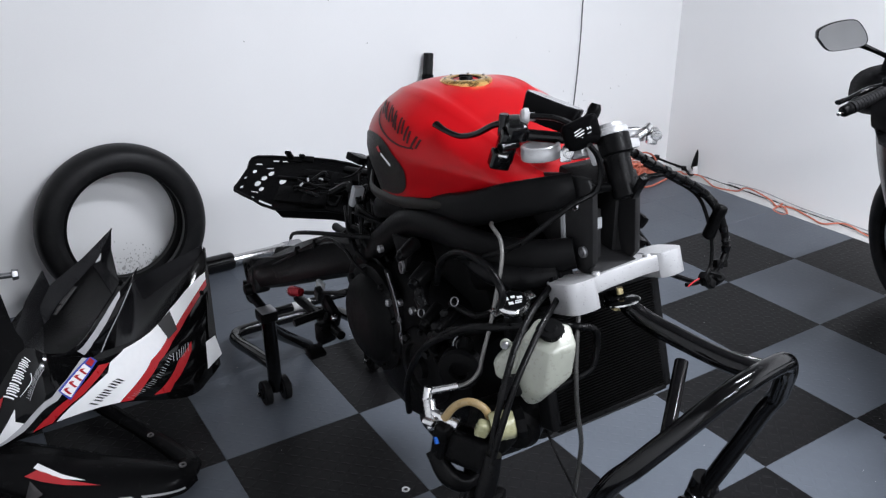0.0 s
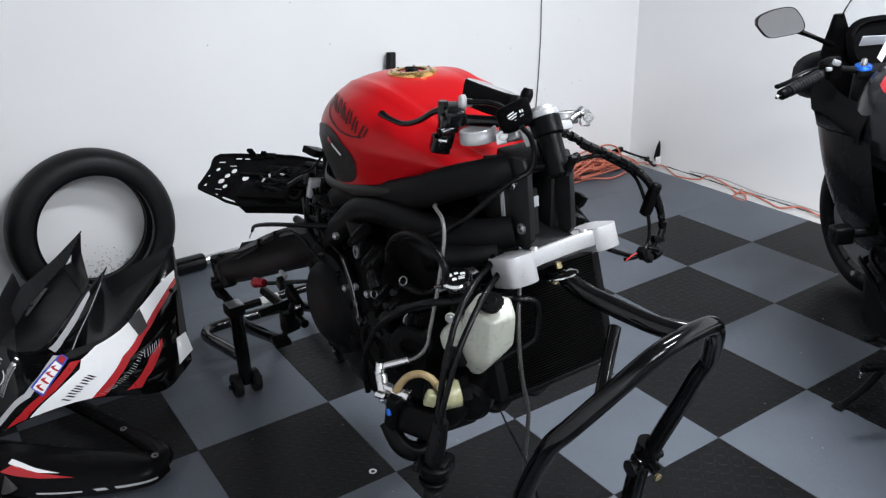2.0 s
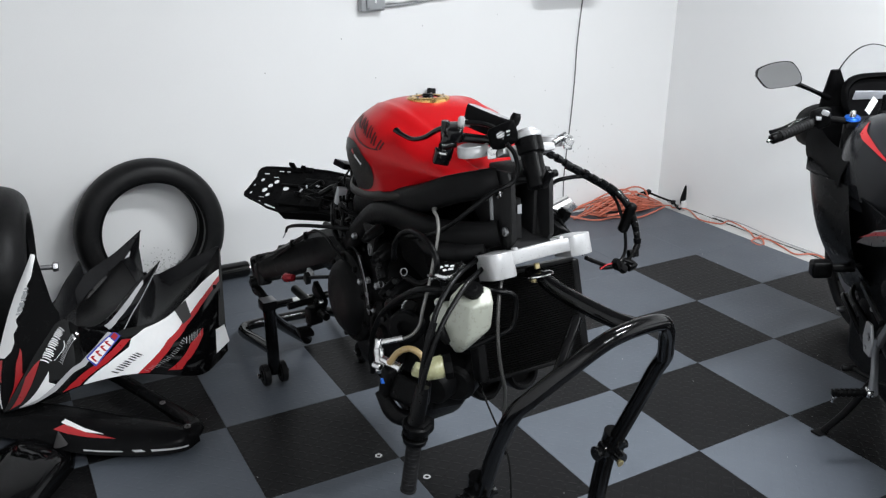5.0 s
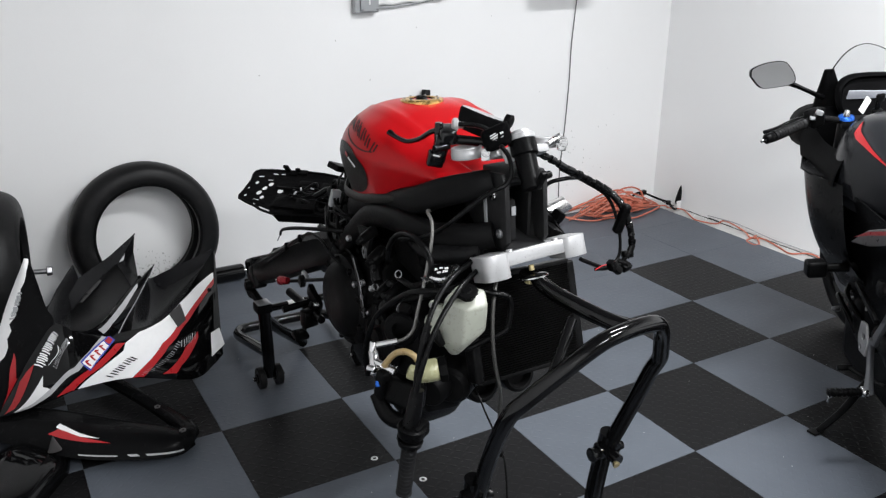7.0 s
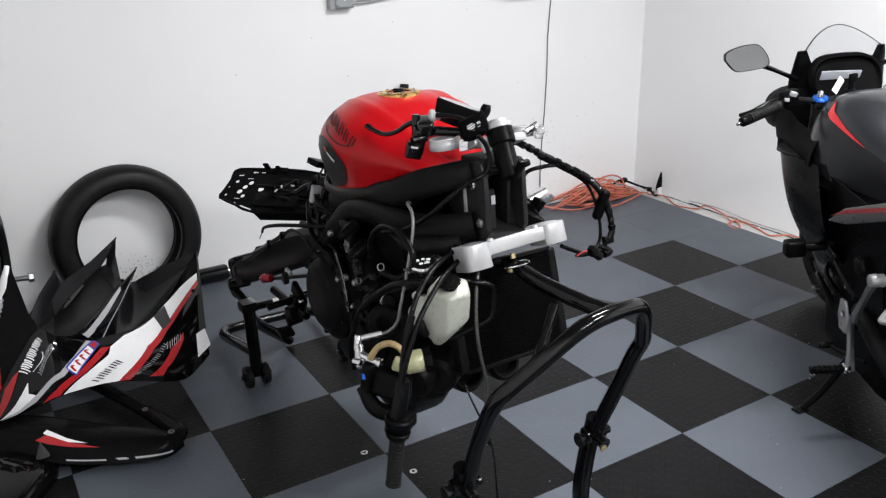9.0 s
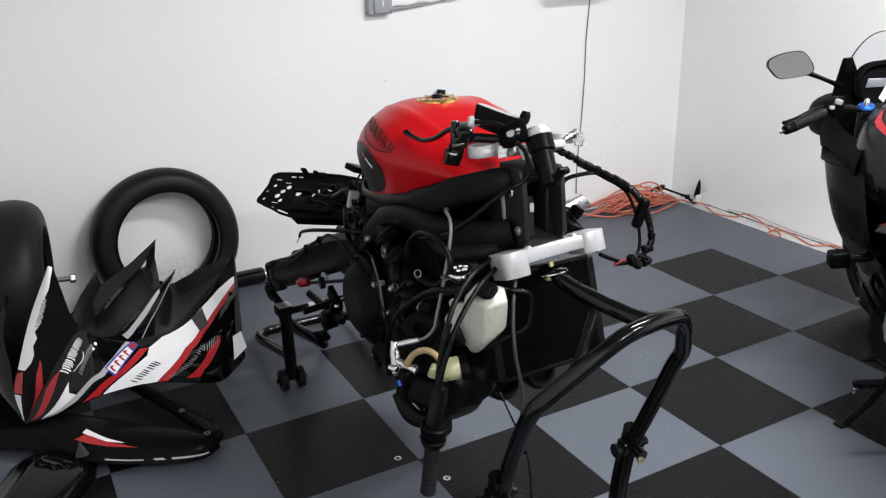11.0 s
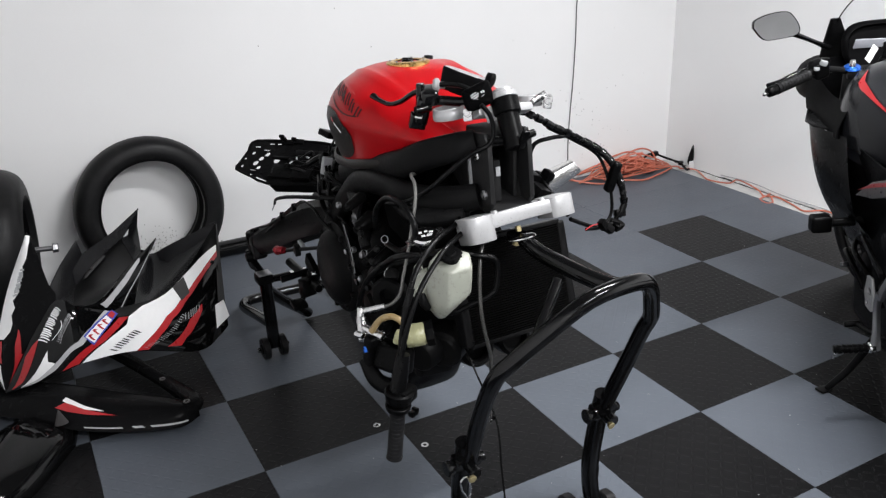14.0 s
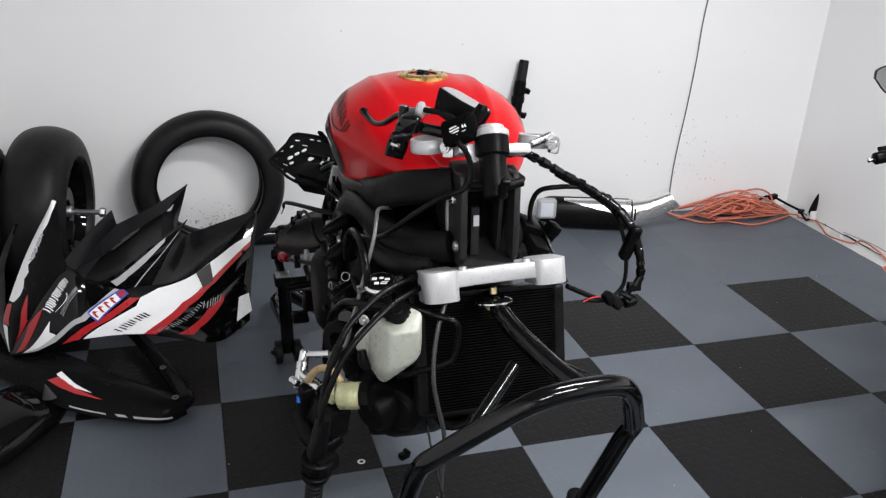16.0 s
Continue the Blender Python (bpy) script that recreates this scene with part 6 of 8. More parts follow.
# painted bands
film("white_band", side, [[(0.489, 0.016), (0.586, 0.298), (0.668, 0.596), (0.681, 0.761), (0.73, 0.93), (0.777, 0.965), (0.828, 0.985), (0.87, 0.985), (0.925, 0.925), (0.995, 0.81), (0.995, 0.75), (0.902, 0.788), (0.841, 0.77), (0.78, 0.631), (0.732, 0.367), (0.671, 0.015)]], M_WHITEFILM, sp, "broad white band", 0.0012)
film("grey_patch", side, [[(0.829, 0.99), (0.868, 0.98), (0.872, 0.74), (0.840, 0.74)]], M_GREYTRIM, sp, "dark patch across the white band", 0.0026)
film("red_band", side, [[(0.333, 0.023), (0.472, 0.022), (0.587, 0.330), (0.640, 0.56), (0.680, 0.763), (0.649, 0.775), (0.61, 0.58), (0.562, 0.37), (0.45, 0.13)]], M_REDFILM, sp, "red stripe", 0.002)
film("red_band", side, [[(0.671, 0.015), (0.732, 0.367), (0.78, 0.631), (0.841, 0.77), (0.902, 0.788), (0.996, 0.75), (0.996, 0.70), (0.909, 0.714), (0.85, 0.69), (0.794, 0.560), (0.75, 0.34), (0.701, 0.03)]], M_REDFILM, sp, "red stripe", 0.002)
film("red_band", side, [[(0.749, 0.093), (0.80, 0.30), (0.843, 0.451), (0.904, 0.488), (0.899, 0.421), (0.85, 0.33), (0.809, 0.228), (0.786, 0.111)]], M_REDFILM, sp, "red stripe", 0.002)
film("silver_band", side, [[(0.092, 0.03), (0.20, 0.10), (0.299, 0.166), (0.40, 0.285), (0.479, 0.40), (0.54, 0.64), (0.60, 0.97), (0.632, 0.97), (0.565, 0.62), (0.501, 0.33), (0.40, 0.20), (0.296, 0.08), (0.18, 0.03)]], M_GREYFILM, sp, "silver swoosh", 0.0018)
film("silver_band", wing, [[(0.225, 0.25), (0.30, 0.17), (0.367, 0.134), (0.509, 0.187), (0.72, 0.20), (0.682, 0.463), (0.504, 0.506), (0.371, 0.381), (0.30, 0.46), (0.246, 0.60)]], M_GREYFILM, wp, "silver swoosh")
film("pinstripe", wing, [[(0.336, 0.90), (0.436, 0.84), (0.581, 0.875), (0.807, 0.84), (0.807, 0.90), (0.581, 0.925), (0.436, 0.90), (0.336, 0.945)]], M_GREYFILM, wp, "silver pinstripe")
film("white_tip", side, [[(0.09, 0.05), (0.18, 0.22), (0.268, 0.42), (0.262, 0.258), (0.30, 0.17), (0.2, 0.09)]], M_WHITEFILM, sp, "white tip", 0.0024)
st = film("race_sticker", side, [[(0.505, 0.480), (0.567, 0.745), (0.628, 0.992), (0.648, 0.865), (0.597, 0.57), (0.545, 0.285)]], M_BLUEFILM, sp, "blue, white and red sticker", 0.0026)
film("sticker_field", side, [[(0.513, 0.465), (0.565, 0.690), (0.604, 0.862), (0.622, 0.748), (0.585, 0.55), (0.547, 0.330)]], M_WHITEFILM, st, "", 0.0032)
film("sticker_field", side, [[(0.609, 0.86), (0.627, 0.955), (0.640, 0.872), (0.625, 0.78)]], M_REDFILM, st, "", 0.0032)
film("sticker_mark", side, [strip((0.530 + 0.0195 * k, 0.470 + 0.092 * k), (0.547 + 0.0195 * k, 0.385 + 0.092 * k), 0.010) for k in range(4)] + [strip((0.530 + 0.0195 * k, 0.470 + 0.092 * k), (0.538 + 0.0195 * k, 0.500 + 0.092 * k), 0.016) for k in range(4)], M_REDFILM, st, "red bars", 0.0036)


def letters(n, top_a, top_b, foot_a, foot_b, w):
    """A word as a row of plain upright bars."""
    out = []
    at = lambda a, b, t: (a[0] + (b[0] - a[0]) * t, a[1] + (b[1] - a[1]) * t)
    for k in range(n):
        for f in (0.12, 0.5, 0.86) if k % 2 else (0.2, 0.72):
            t = (k + f) / n
            a, b = at(top_a, top_b, t), at(foot_a, foot_b, t)
            out.append(strip(at(a, b, 0.0 if f < 0.6 else 0.1), at(a, b, 1.0 if f > 0.3 else 0.85), w))
    return out


film("badge", side, letters(7, (0.222, 0.735), (0.338, 0.925), (0.276, 0.495), (0.372, 0.85), 0.0055) + [strip((0.300, 0.50), (0.365, 0.70), 0.006, -0.03)], M_WHITEFILM, sp, "white badge of plain bars and a swoosh", 0.0016)
film("script_mark", side, letters(8, (0.325, 0.44), (0.428, 0.85), (0.343, 0.40), (0.442, 0.80), 0.0035) + [strip((0.345, 0.39), (0.445, 0.78), 0.003)], M_GREYFILM, sp, "small pale script as bars", 0.0016)
film("script_mark", side, letters(8, (0.688, 0.075), (0.826, 0.590), (0.700, 0.045), (0.834, 0.545), 0.0026), M_GREYBOX, sp, "silver lettering as bars", 0.003)
film("number_mark", side, letters(3, (0.832, 0.570), (0.898, 0.520), (0.824, 0.470), (0.890, 0.440), 0.0026), M_GREYBOX, sp, "silver outlined shapes", 0.003)
film("dark_mark", side, letters(4, (0.592, 0.120), (0.684, 0.470), (0.615, 0.050), (0.700, 0.400), 0.008), M_MATTBLK, sp, "black lettering as bars", 0.0024)
film("red_flash", nose_f, [[(0.03, 0.93), (0.117, 0.861), (0.197, 0.742), (0.30, 0.60), (0.438, 0.461), (0.33, 0.66), (0.198, 0.93), (0.19, 0.99), (0.10, 0.99)]], M_REDFILM, npn, "red flash on the nose")
film("red_flash", side, [[(0.035, 0.14), (0.060, 0.30), (0.105, 0.56), (0.140, 0.80), (0.190, 0.80), (0.226, 0.74), (0.190, 0.56), (0.150, 0.38), (0.100, 0.18)]], M_REDFILM, sp, "red flash on the nose", 0.002)
film("red_flash", nose_f, [[(0.25, 0.02), (0.46, 0.01), (0.426, 0.153), (0.31, 0.25), (0.20, 0.30)]], M_REDFILM, npn, "red flash on the nose")
film("white_edge", nose_f, [[(0.427, 0.192), (0.49, 0.01), (0.555, 0.01), (0.658, 0.01), (0.73, 0.01), (0.792, 0.01), (0.90, 0.02), (0.985, 0.10), (0.990, 0.88), (0.93, 0.64), (0.877, 0.54), (0.84, 0.40), (0.789, 0.43), (0.74, 0.32), (0.708, 0.37), (0.667, 0.24), (0.62, 0.31), (0.582, 0.25), (0.52, 0.30), (0.46, 0.29)]], M_WHITEFILM, npn, "ragged white edge film")
film("white_edge", nose_f, [[(0.24, 0.02), (0.199, 0.241), (0.115, 0.206), (0.03, 0.10), (0.03, 0.02)]], M_WHITEFILM, npn, "white lower edge film")
film("grey_mark", nose_f, letters(5, (0.69, 0.215), (0.83, 0.31), (0.69, 0.36), (0.83, 0.47), 0.010), M_GREYBOX, npn, "grey worn lettering as bars")
bm = bmesh.new()
p = side(0.975, 0.70)
rod(bm, p + V((0, 0.004, 0)), p + V((-0.001, -0.006, 0.003)), 0.0085, 0.0085, 14)
part("mounting_hole", bm, M_PLASTIC, cowl)

# lower fairing piece, shaped like a V, flat on the tiles
vee = thing("lower_fairing", (-0.9, 0.6, 0), "dull black V-shaped lower fairing piece flat on the tiles", "fairing")
VL = [(-1.30, 0.80, 0.035), (-1.13, 0.655, 0.055), (-0.94, 0.46, 0.050), (-0.77, 0.375, 0.036), (-0.635, 0.345, 0.024), (-0.565, 0.385, 0.02)]
VT = [(-1.28, 0.88, 0.05), (-1.10, 0.80, 0.10), (-0.94, 0.665, 0.115), (-0.79, 0.545, 0.10), (-0.645, 0.445, 0.085), (-0.575, 0.425, 0.055)]
vf = panel(VL, VT, 0.03, (0, -0.7, 0.7))
vp = skin("front_arm", vf, 34, 9, M_MATTBLK, "matt black front arm", parent=vee)
skin("arm_back", panel(VT, [(-1.25, 0.98, 0.01), (-1.05, 0.93, 0.01), (-0.90, 0.78, 0.01), (-0.76, 0.63, 0.01), (-0.64, 0.505, 0.012), (-0.56, 0.445, 0.02)], 0.01, (0, 0.6, 0.8)), 30, 5, M_MATTBLK, "dull inner flange", parent=vee)
bm = bmesh.new()
tube(bm, [(-0.63, 0.40, 0.055), (-0.585, 0.415, 0.05), (-0.575, 0.46, 0.05), (-0.62, 0.60, 0.05), (-0.70, 0.80, 0.055), (-0.78, 0.98, 0.06)], [0.03, 0.036, 0.034, 0.028, 0.026, 0.026], 12, 7, flat=0.8)
part("rear_arm", bm, M_MATTBLK, vee, "matt black rear arm", 60)
film("red_flash", vf, [[(0.336, 0.38), (0.376, 0.54), (0.442, 0.42), (0.547, 0.34), (0.442, 0.32), (0.376, 0.34)]], M_REDFILM, vp, "red flash")
film("white_flash", vf, [[(0.366, 0.56), (0.382, 0.66), (0.442, 0.50), (0.508, 0.42), (0.442, 0.42), (0.389, 0.50)]], M_WHITEFILM, vp, "white flash")
film("grey_flash", vf, [strip((0.66, 0.10), (0.86, 0.12), 0.045), strip((0.42, 0.07), (0.55, 0.08), 0.025), strip((0.59, 0.09), (0.63, 0.10), 0.045)], M_GREYFILM, vp, "chipped silver edge flashes")
bm = bmesh.new()
rings(bm, [[V((-0.985 + 0.022 * (1 - t) * math.cos(a), 0.50 - 0.03 * t + 0.012 * (1 - t) * math.sin(a), 0.07 + 0.075 * t)) for a in (math.tau * k / 10 for k in range(10))] for t in (0, 0.3, 0.6, 0.85, 0.98)])
part("peg", bm, M_SILVERTRIM, vee, "worn grey pointed lug")
bm = bmesh.new()
rev(bm, [(0.006, 0), (0.011, 0.0), (0.011, 0.004), (0.006, 0.004)], Matrix.Translation((-0.598, 0.40, 0.079)), 14, close=True)
part("grommet", bm, M_SILVERTRIM, vee, "dull worn grommet")
bm = bmesh.new()
rev(bm, [(0.006, 0), (0.010, 0.0), (0.010, 0.004), (0.006, 0.004)], Matrix.Translation((-0.64, 0.60, 0.076)), 14, close=True)
part("grommet", bm, M_SILVERTRIM, vee, "dull worn grommet")

# front mudguard
guard = thing("front_mudguard", (-1.18, 0.35, 0), "gloss black front mudguard lying beside the wall", "mudguard")
GA = curve([(-1.035, 0.66, 0.0), (-1.11, 0.50, 0.0), (-1.20, 0.335, 0.0), (-1.262, 0.235, 0.0), (-1.300, 0.175, 0.0)], 10)


def guard_at(u, v):
    k = min(u, 0.9999) * (len(GA) - 1)
    c = GA[int(k)].lerp(GA[int(k) + 1], k - int(k))
    w = 0.118 - 0.018 * u - 0.10 * max(u - 0.72, 0) * 2.2 - 0.10 * max(0.2 - u, 0) * 2
    h = 0.105 - 0.02 * u - 0.05 * max(u - 0.75, 0) * 2.5
    h *= min(1, 0.30 + 2.6 * u)
    a = math.pi * v
    ridge = min(1, 3 * u) * 0.012 * math.exp(-((v - 0.5) / 0.06) ** 2)
    out = c + V((-0.86, 0.50, 0)) * w * math.cos(a) * (1 + (0.45 * (1 - u) if v > 0.5 else 0) * min(1, (v - 0.5) * 3)) + V((0, 0, 0.004 + (h + ridge) * math.sin(a) ** 0.85))
    return V((max(out.x, X0 + 0.006), out.y, out.z))


bm = bmesh.new()
shell(bm, guard_at, 34, 30, 0.003, -1)
part("shell", bm, M_GLOSSBLK, guard, "", 50)
for u, v in ((0.22, 0.80),):
    bm = bmesh.new()
    p = guard_at(u, v)
    n = normal(guard_at, u, v)
    n = n if n.z > 0 else -n
    rod(bm, p - n * 0.002, p + n * 0.004, 0.009, 0.008, 14)
    part("bolt_hole", bm, M_PLASTIC, guard)

# ---------------------------------------------------------------- tyres and wheels along the wall
def tyre_profile(R, w, bead, crown):
    """Closed section of a tyre: (radius, offset) pairs round the carcass."""
    out = []
    for k in range(25):
        a = math.pi * k / 24
        x = -w / 2 * math.cos(a)
        out.append((bead + (R - bead) * (math.sin(a) ** crown if 0 < k < 24 else 0.12), x))
    inner = [(bead - 0.004 if abs(x) > w * 0.3 else bead + (r - bead) * 0.72, x * 0.78) for r, x in out[::-1][1:-1]]
    return out + inner


def tyre(parent, m, R, w, bead=0.213, crown=0.55, name="tyre", label=""):
    bm = bmesh.new()
    rev(bm, tyre_profile(R, w, bead, crown), m, 64, close=True)
    return part(name, bm, M_RUBBER, parent, label, 50)


loose = thing("loose_tyre", (-0.42, 1.70, 0), "worn black motorcycle tyre leaning on the white wall", "tyre")
LT = Matrix.Translation((-0.427, 1.727, 0.341)) @ pose(0, 0, 0, 90 - 7, 0, 3)
ty = tyre(loose, LT, 0.339, 0.16, 0.237, 0.5, "carcass")
bm = bmesh.new()
for s in (-1, 1):
    rev(bm, [(0.231, s * 0.062), (0.247, s * 0.066), (0.249, s * 0.074), (0.231, s * 0.072)], LT, 64, close=True)
part("bead", bm, M_HOSE, ty)


def wheel(name, at, turn, R, w, label, axle):
    t = thing(name, (at[0], at[1], 0), label, "wheel", "wheels leaning in the corner")
    m = Matrix.Translation(at) @ pose(0, 0, 0, *turn) @ pose(0, 0, 0, 0, 90, 0)
    tyre(t, m, R, w, 0.216, 0.5, "tyre", "scuffed black slick tyre")
    bm = bmesh.new()
    rw = w * 0.36
    rev(bm, [(0.222, -rw), (0.222, -rw - 0.008), (0.208, -rw - 0.008), (0.200, -rw + 0.01), (0.190, -rw * 0.4), (0.190, rw * 0.4), (0.200, rw - 0.01), (0.208, rw + 0.008), (0.222, rw + 0.008), (0.222, rw), (0.206, rw * 0.5), (0.206, -rw * 0.5)], m, 56, close=True)
    rim = part("rim", bm, M_GLOSSBLK, t, "gloss black rim")
    for k in range(5):
        bm = bmesh.new()
        a = math.tau * k / 5 + 0.4
        tube(bm, [m @ V((r * math.cos(a), r * math.sin(a), 0)) for r in (0.03, 0.11, 0.197)], [0.026, 0.017, 0.022], 10, 5)
        part("spoke", bm, M_GLOSSBLK, rim)
    bm = bmesh.new()
    rev(bm, [(0.014, -0.06), (0.045, -0.055), (0.05, -0.02), (0.05, 0.02), (0.045, 0.055), (0.014, 0.06)], m, 26)
    part("hub", bm, M_SATIN, rim)
    if axle:
        bm = bmesh.new()
        rod(bm, m @ V((0, 0, 0.05)), m @ V((0, 0, axle)), 0.011, 0.011, 14)
        rod(bm, m @ V((0, 0, axle)), m @ V((0, 0, axle + 0.022)), 0.021, 0.019, 6)
        rod(bm, m @ V((0, 0, 0.06)), m @ V((0, 0, 0.085)), 0.024, 0.022, 18)
        part("axle", bm, M_DULLSTEEL, t, "dull steel axle with nut")
        bm = bmesh.new()
        rev(bm, [(0.05, 0.062), (0.098, 0.062), (0.098, 0.067), (0.05, 0.067)], m, 40, close=True)
        part("brake_disc", bm, M_DULLSTEEL, t, "dull steel brake disc")
        bm = bmesh.new()
        box(bm, (0.05, 0.09, 0.05), m @ pose(0.06, -0.08, 0.075, 0, 0, 40), 0.01)
        part("caliper", bm, M_SATIN, t)
    return t


wheel("spare_wheel", (-1.066, 1.489, 0.346), (0, 3, -7), 0.346, 0.232, "motorcycle wheel with a wide slick tyre against the wall", 0.19)
wheel("spare_wheel", (-1.294, 1.42, 0.337), (0, 0, -1), 0.337, 0.140, "motorcycle wheel with a narrow tyre leaning on the side wall", 0)

# ---------------------------------------------------------------- dark sport motorcycle by the side wall
HM = Matrix.Translation((1.839, -0.359, 0)) @ pose(0, 0, 0, 0, -4.3, -34.6) @ Matrix.Scale(1.06, 4)
road = thing("sport_motorcycle", (1.79, -0.26, 0), "parked gunmetal and black sport motorcycle with red stripes", "motorcycle")


def hp(name, bm, material, label="", parent=None, angle=50):
    """A part given in the motorcycle's own axes: x right, y ahead, z up."""
    bmesh.ops.transform(bm, matrix=HM, verts=bm.verts)
    return part(name, bm, material, parent or road, label, angle)


# tank
HT_SEC = [(-0.66, 0.90, 0.80, 0.05), (-0.60, 0.965, 0.79, 0.12), (-0.50, 1.015, 0.79, 0.168), (-0.40, 1.048, 0.79, 0.197), (-0.30, 1.060, 0.80, 0.210), (-0.20, 1.045, 0.83, 0.185), (-0.13, 1.015, 0.86, 0.13), (-0.08, 0.985, 0.90, 0.07)]


def h_tank(u, v):
    k = min(u, 0.9999) * (len(HT_SEC) - 1)
    i, t = int(k), k - int(k)
    q = [HT_SEC[max(min(i + d, len(HT_SEC) - 1), 0)] for d in (-1, 0, 1, 2)]
    y, top, low, half_w = (0.5 * (2 * b + (c - a) * t + (2 * a - 5 * b + 4 * c - d) * t * t + (3 * b - a - 3 * c + d) * t ** 3) for a, b, c, d in zip(*q))
    a = math.pi * (1 - v)
    c, s = math.cos(a), math.sin(a)
    return V((math.copysign(abs(c) ** 0.7, c) * half_w, y, low + (top - low) * s ** 0.75))


bm = bmesh.new()
rings(bm, [[h_tank(i / 40, j / 40) for j in range(41)] for i in range(41)])
htank = hp("fuel_tank", bm, M_GUNMETAL, "gunmetal lacquered fuel tank")
for flank in (0, 1):
    g = (lambda u, v: h_tank(u, v)) if flank == 0 else (lambda u, v: h_tank(u, 1 - v))
    bm = bmesh.new()
    decal(bm, g, [(0.60, 0.322), (0.537, 0.272), (0.40, 0.234), (0.33, 0.222), (0.27, 0.211), (0.26, 0.207), (0.30, 0.209), (0.375, 0.214), (0.525, 0.230), (0.568, 0.247)], 0.0052, 0.03, -1 if flank == 0 else 1)
    hp("red_stripe", bm, M_REDFILM, "red stripe", htank)
    bm = bmesh.new()
    decal(bm, g, [(0.02, 0.02), (0.04, 0.20), (0.275, 0.208), (0.375, 0.216), (0.525, 0.232), (0.568, 0.249), (0.60, 0.325), (0.80, 0.33), (0.98, 0.30), (0.98, 0.02)], 0.0034, 0.03, -1 if flank == 0 else 1)
    hp("tank_side", bm, M_DARKGUN, "black lower tank cover", htank)
bm = bmesh.new()
rev(bm, [(0.05, 0.0), (0.052, 0.006), (0.04, 0.011), (0.001, 0.012)], Matrix.Translation((0, -0.25, 1.018)), 28)
hp("filler_cap", bm, M_DULLSTEEL, "filler cap", htank)
# seat and tail
for nm, secs, mat, lb in (("seat", [(-0.58, 0.10, 0.76, 0.80), (-0.75, 0.14, 0.74, 0.79), (-0.95, 0.13, 0.76, 0.83), (-1.02, 0.10, 0.80, 0.86)], M_RUBBER, "black seat"), ("tail", [(-0.75, 0.13, 0.66, 0.76), (-1.0, 0.13, 0.72, 0.84), (-1.25, 0.09, 0.82, 0.92), (-1.36, 0.03, 0.88, 0.93)], M_GUNMETAL, "gunmetal tail")):
    bm = bmesh.new()
    rings(bm, [[V((w * math.copysign(abs(math.cos(a)) ** 0.6, math.cos(a)), y, (z0 + z1) / 2 + (z1 - z0) / 2 * math.copysign(abs(math.sin(a)) ** 0.6, math.sin(a)))) for a in (math.tau * k / 20 for k in range(20))] for y, w, z0, z1 in secs])
    hp(nm, bm, mat, lb)
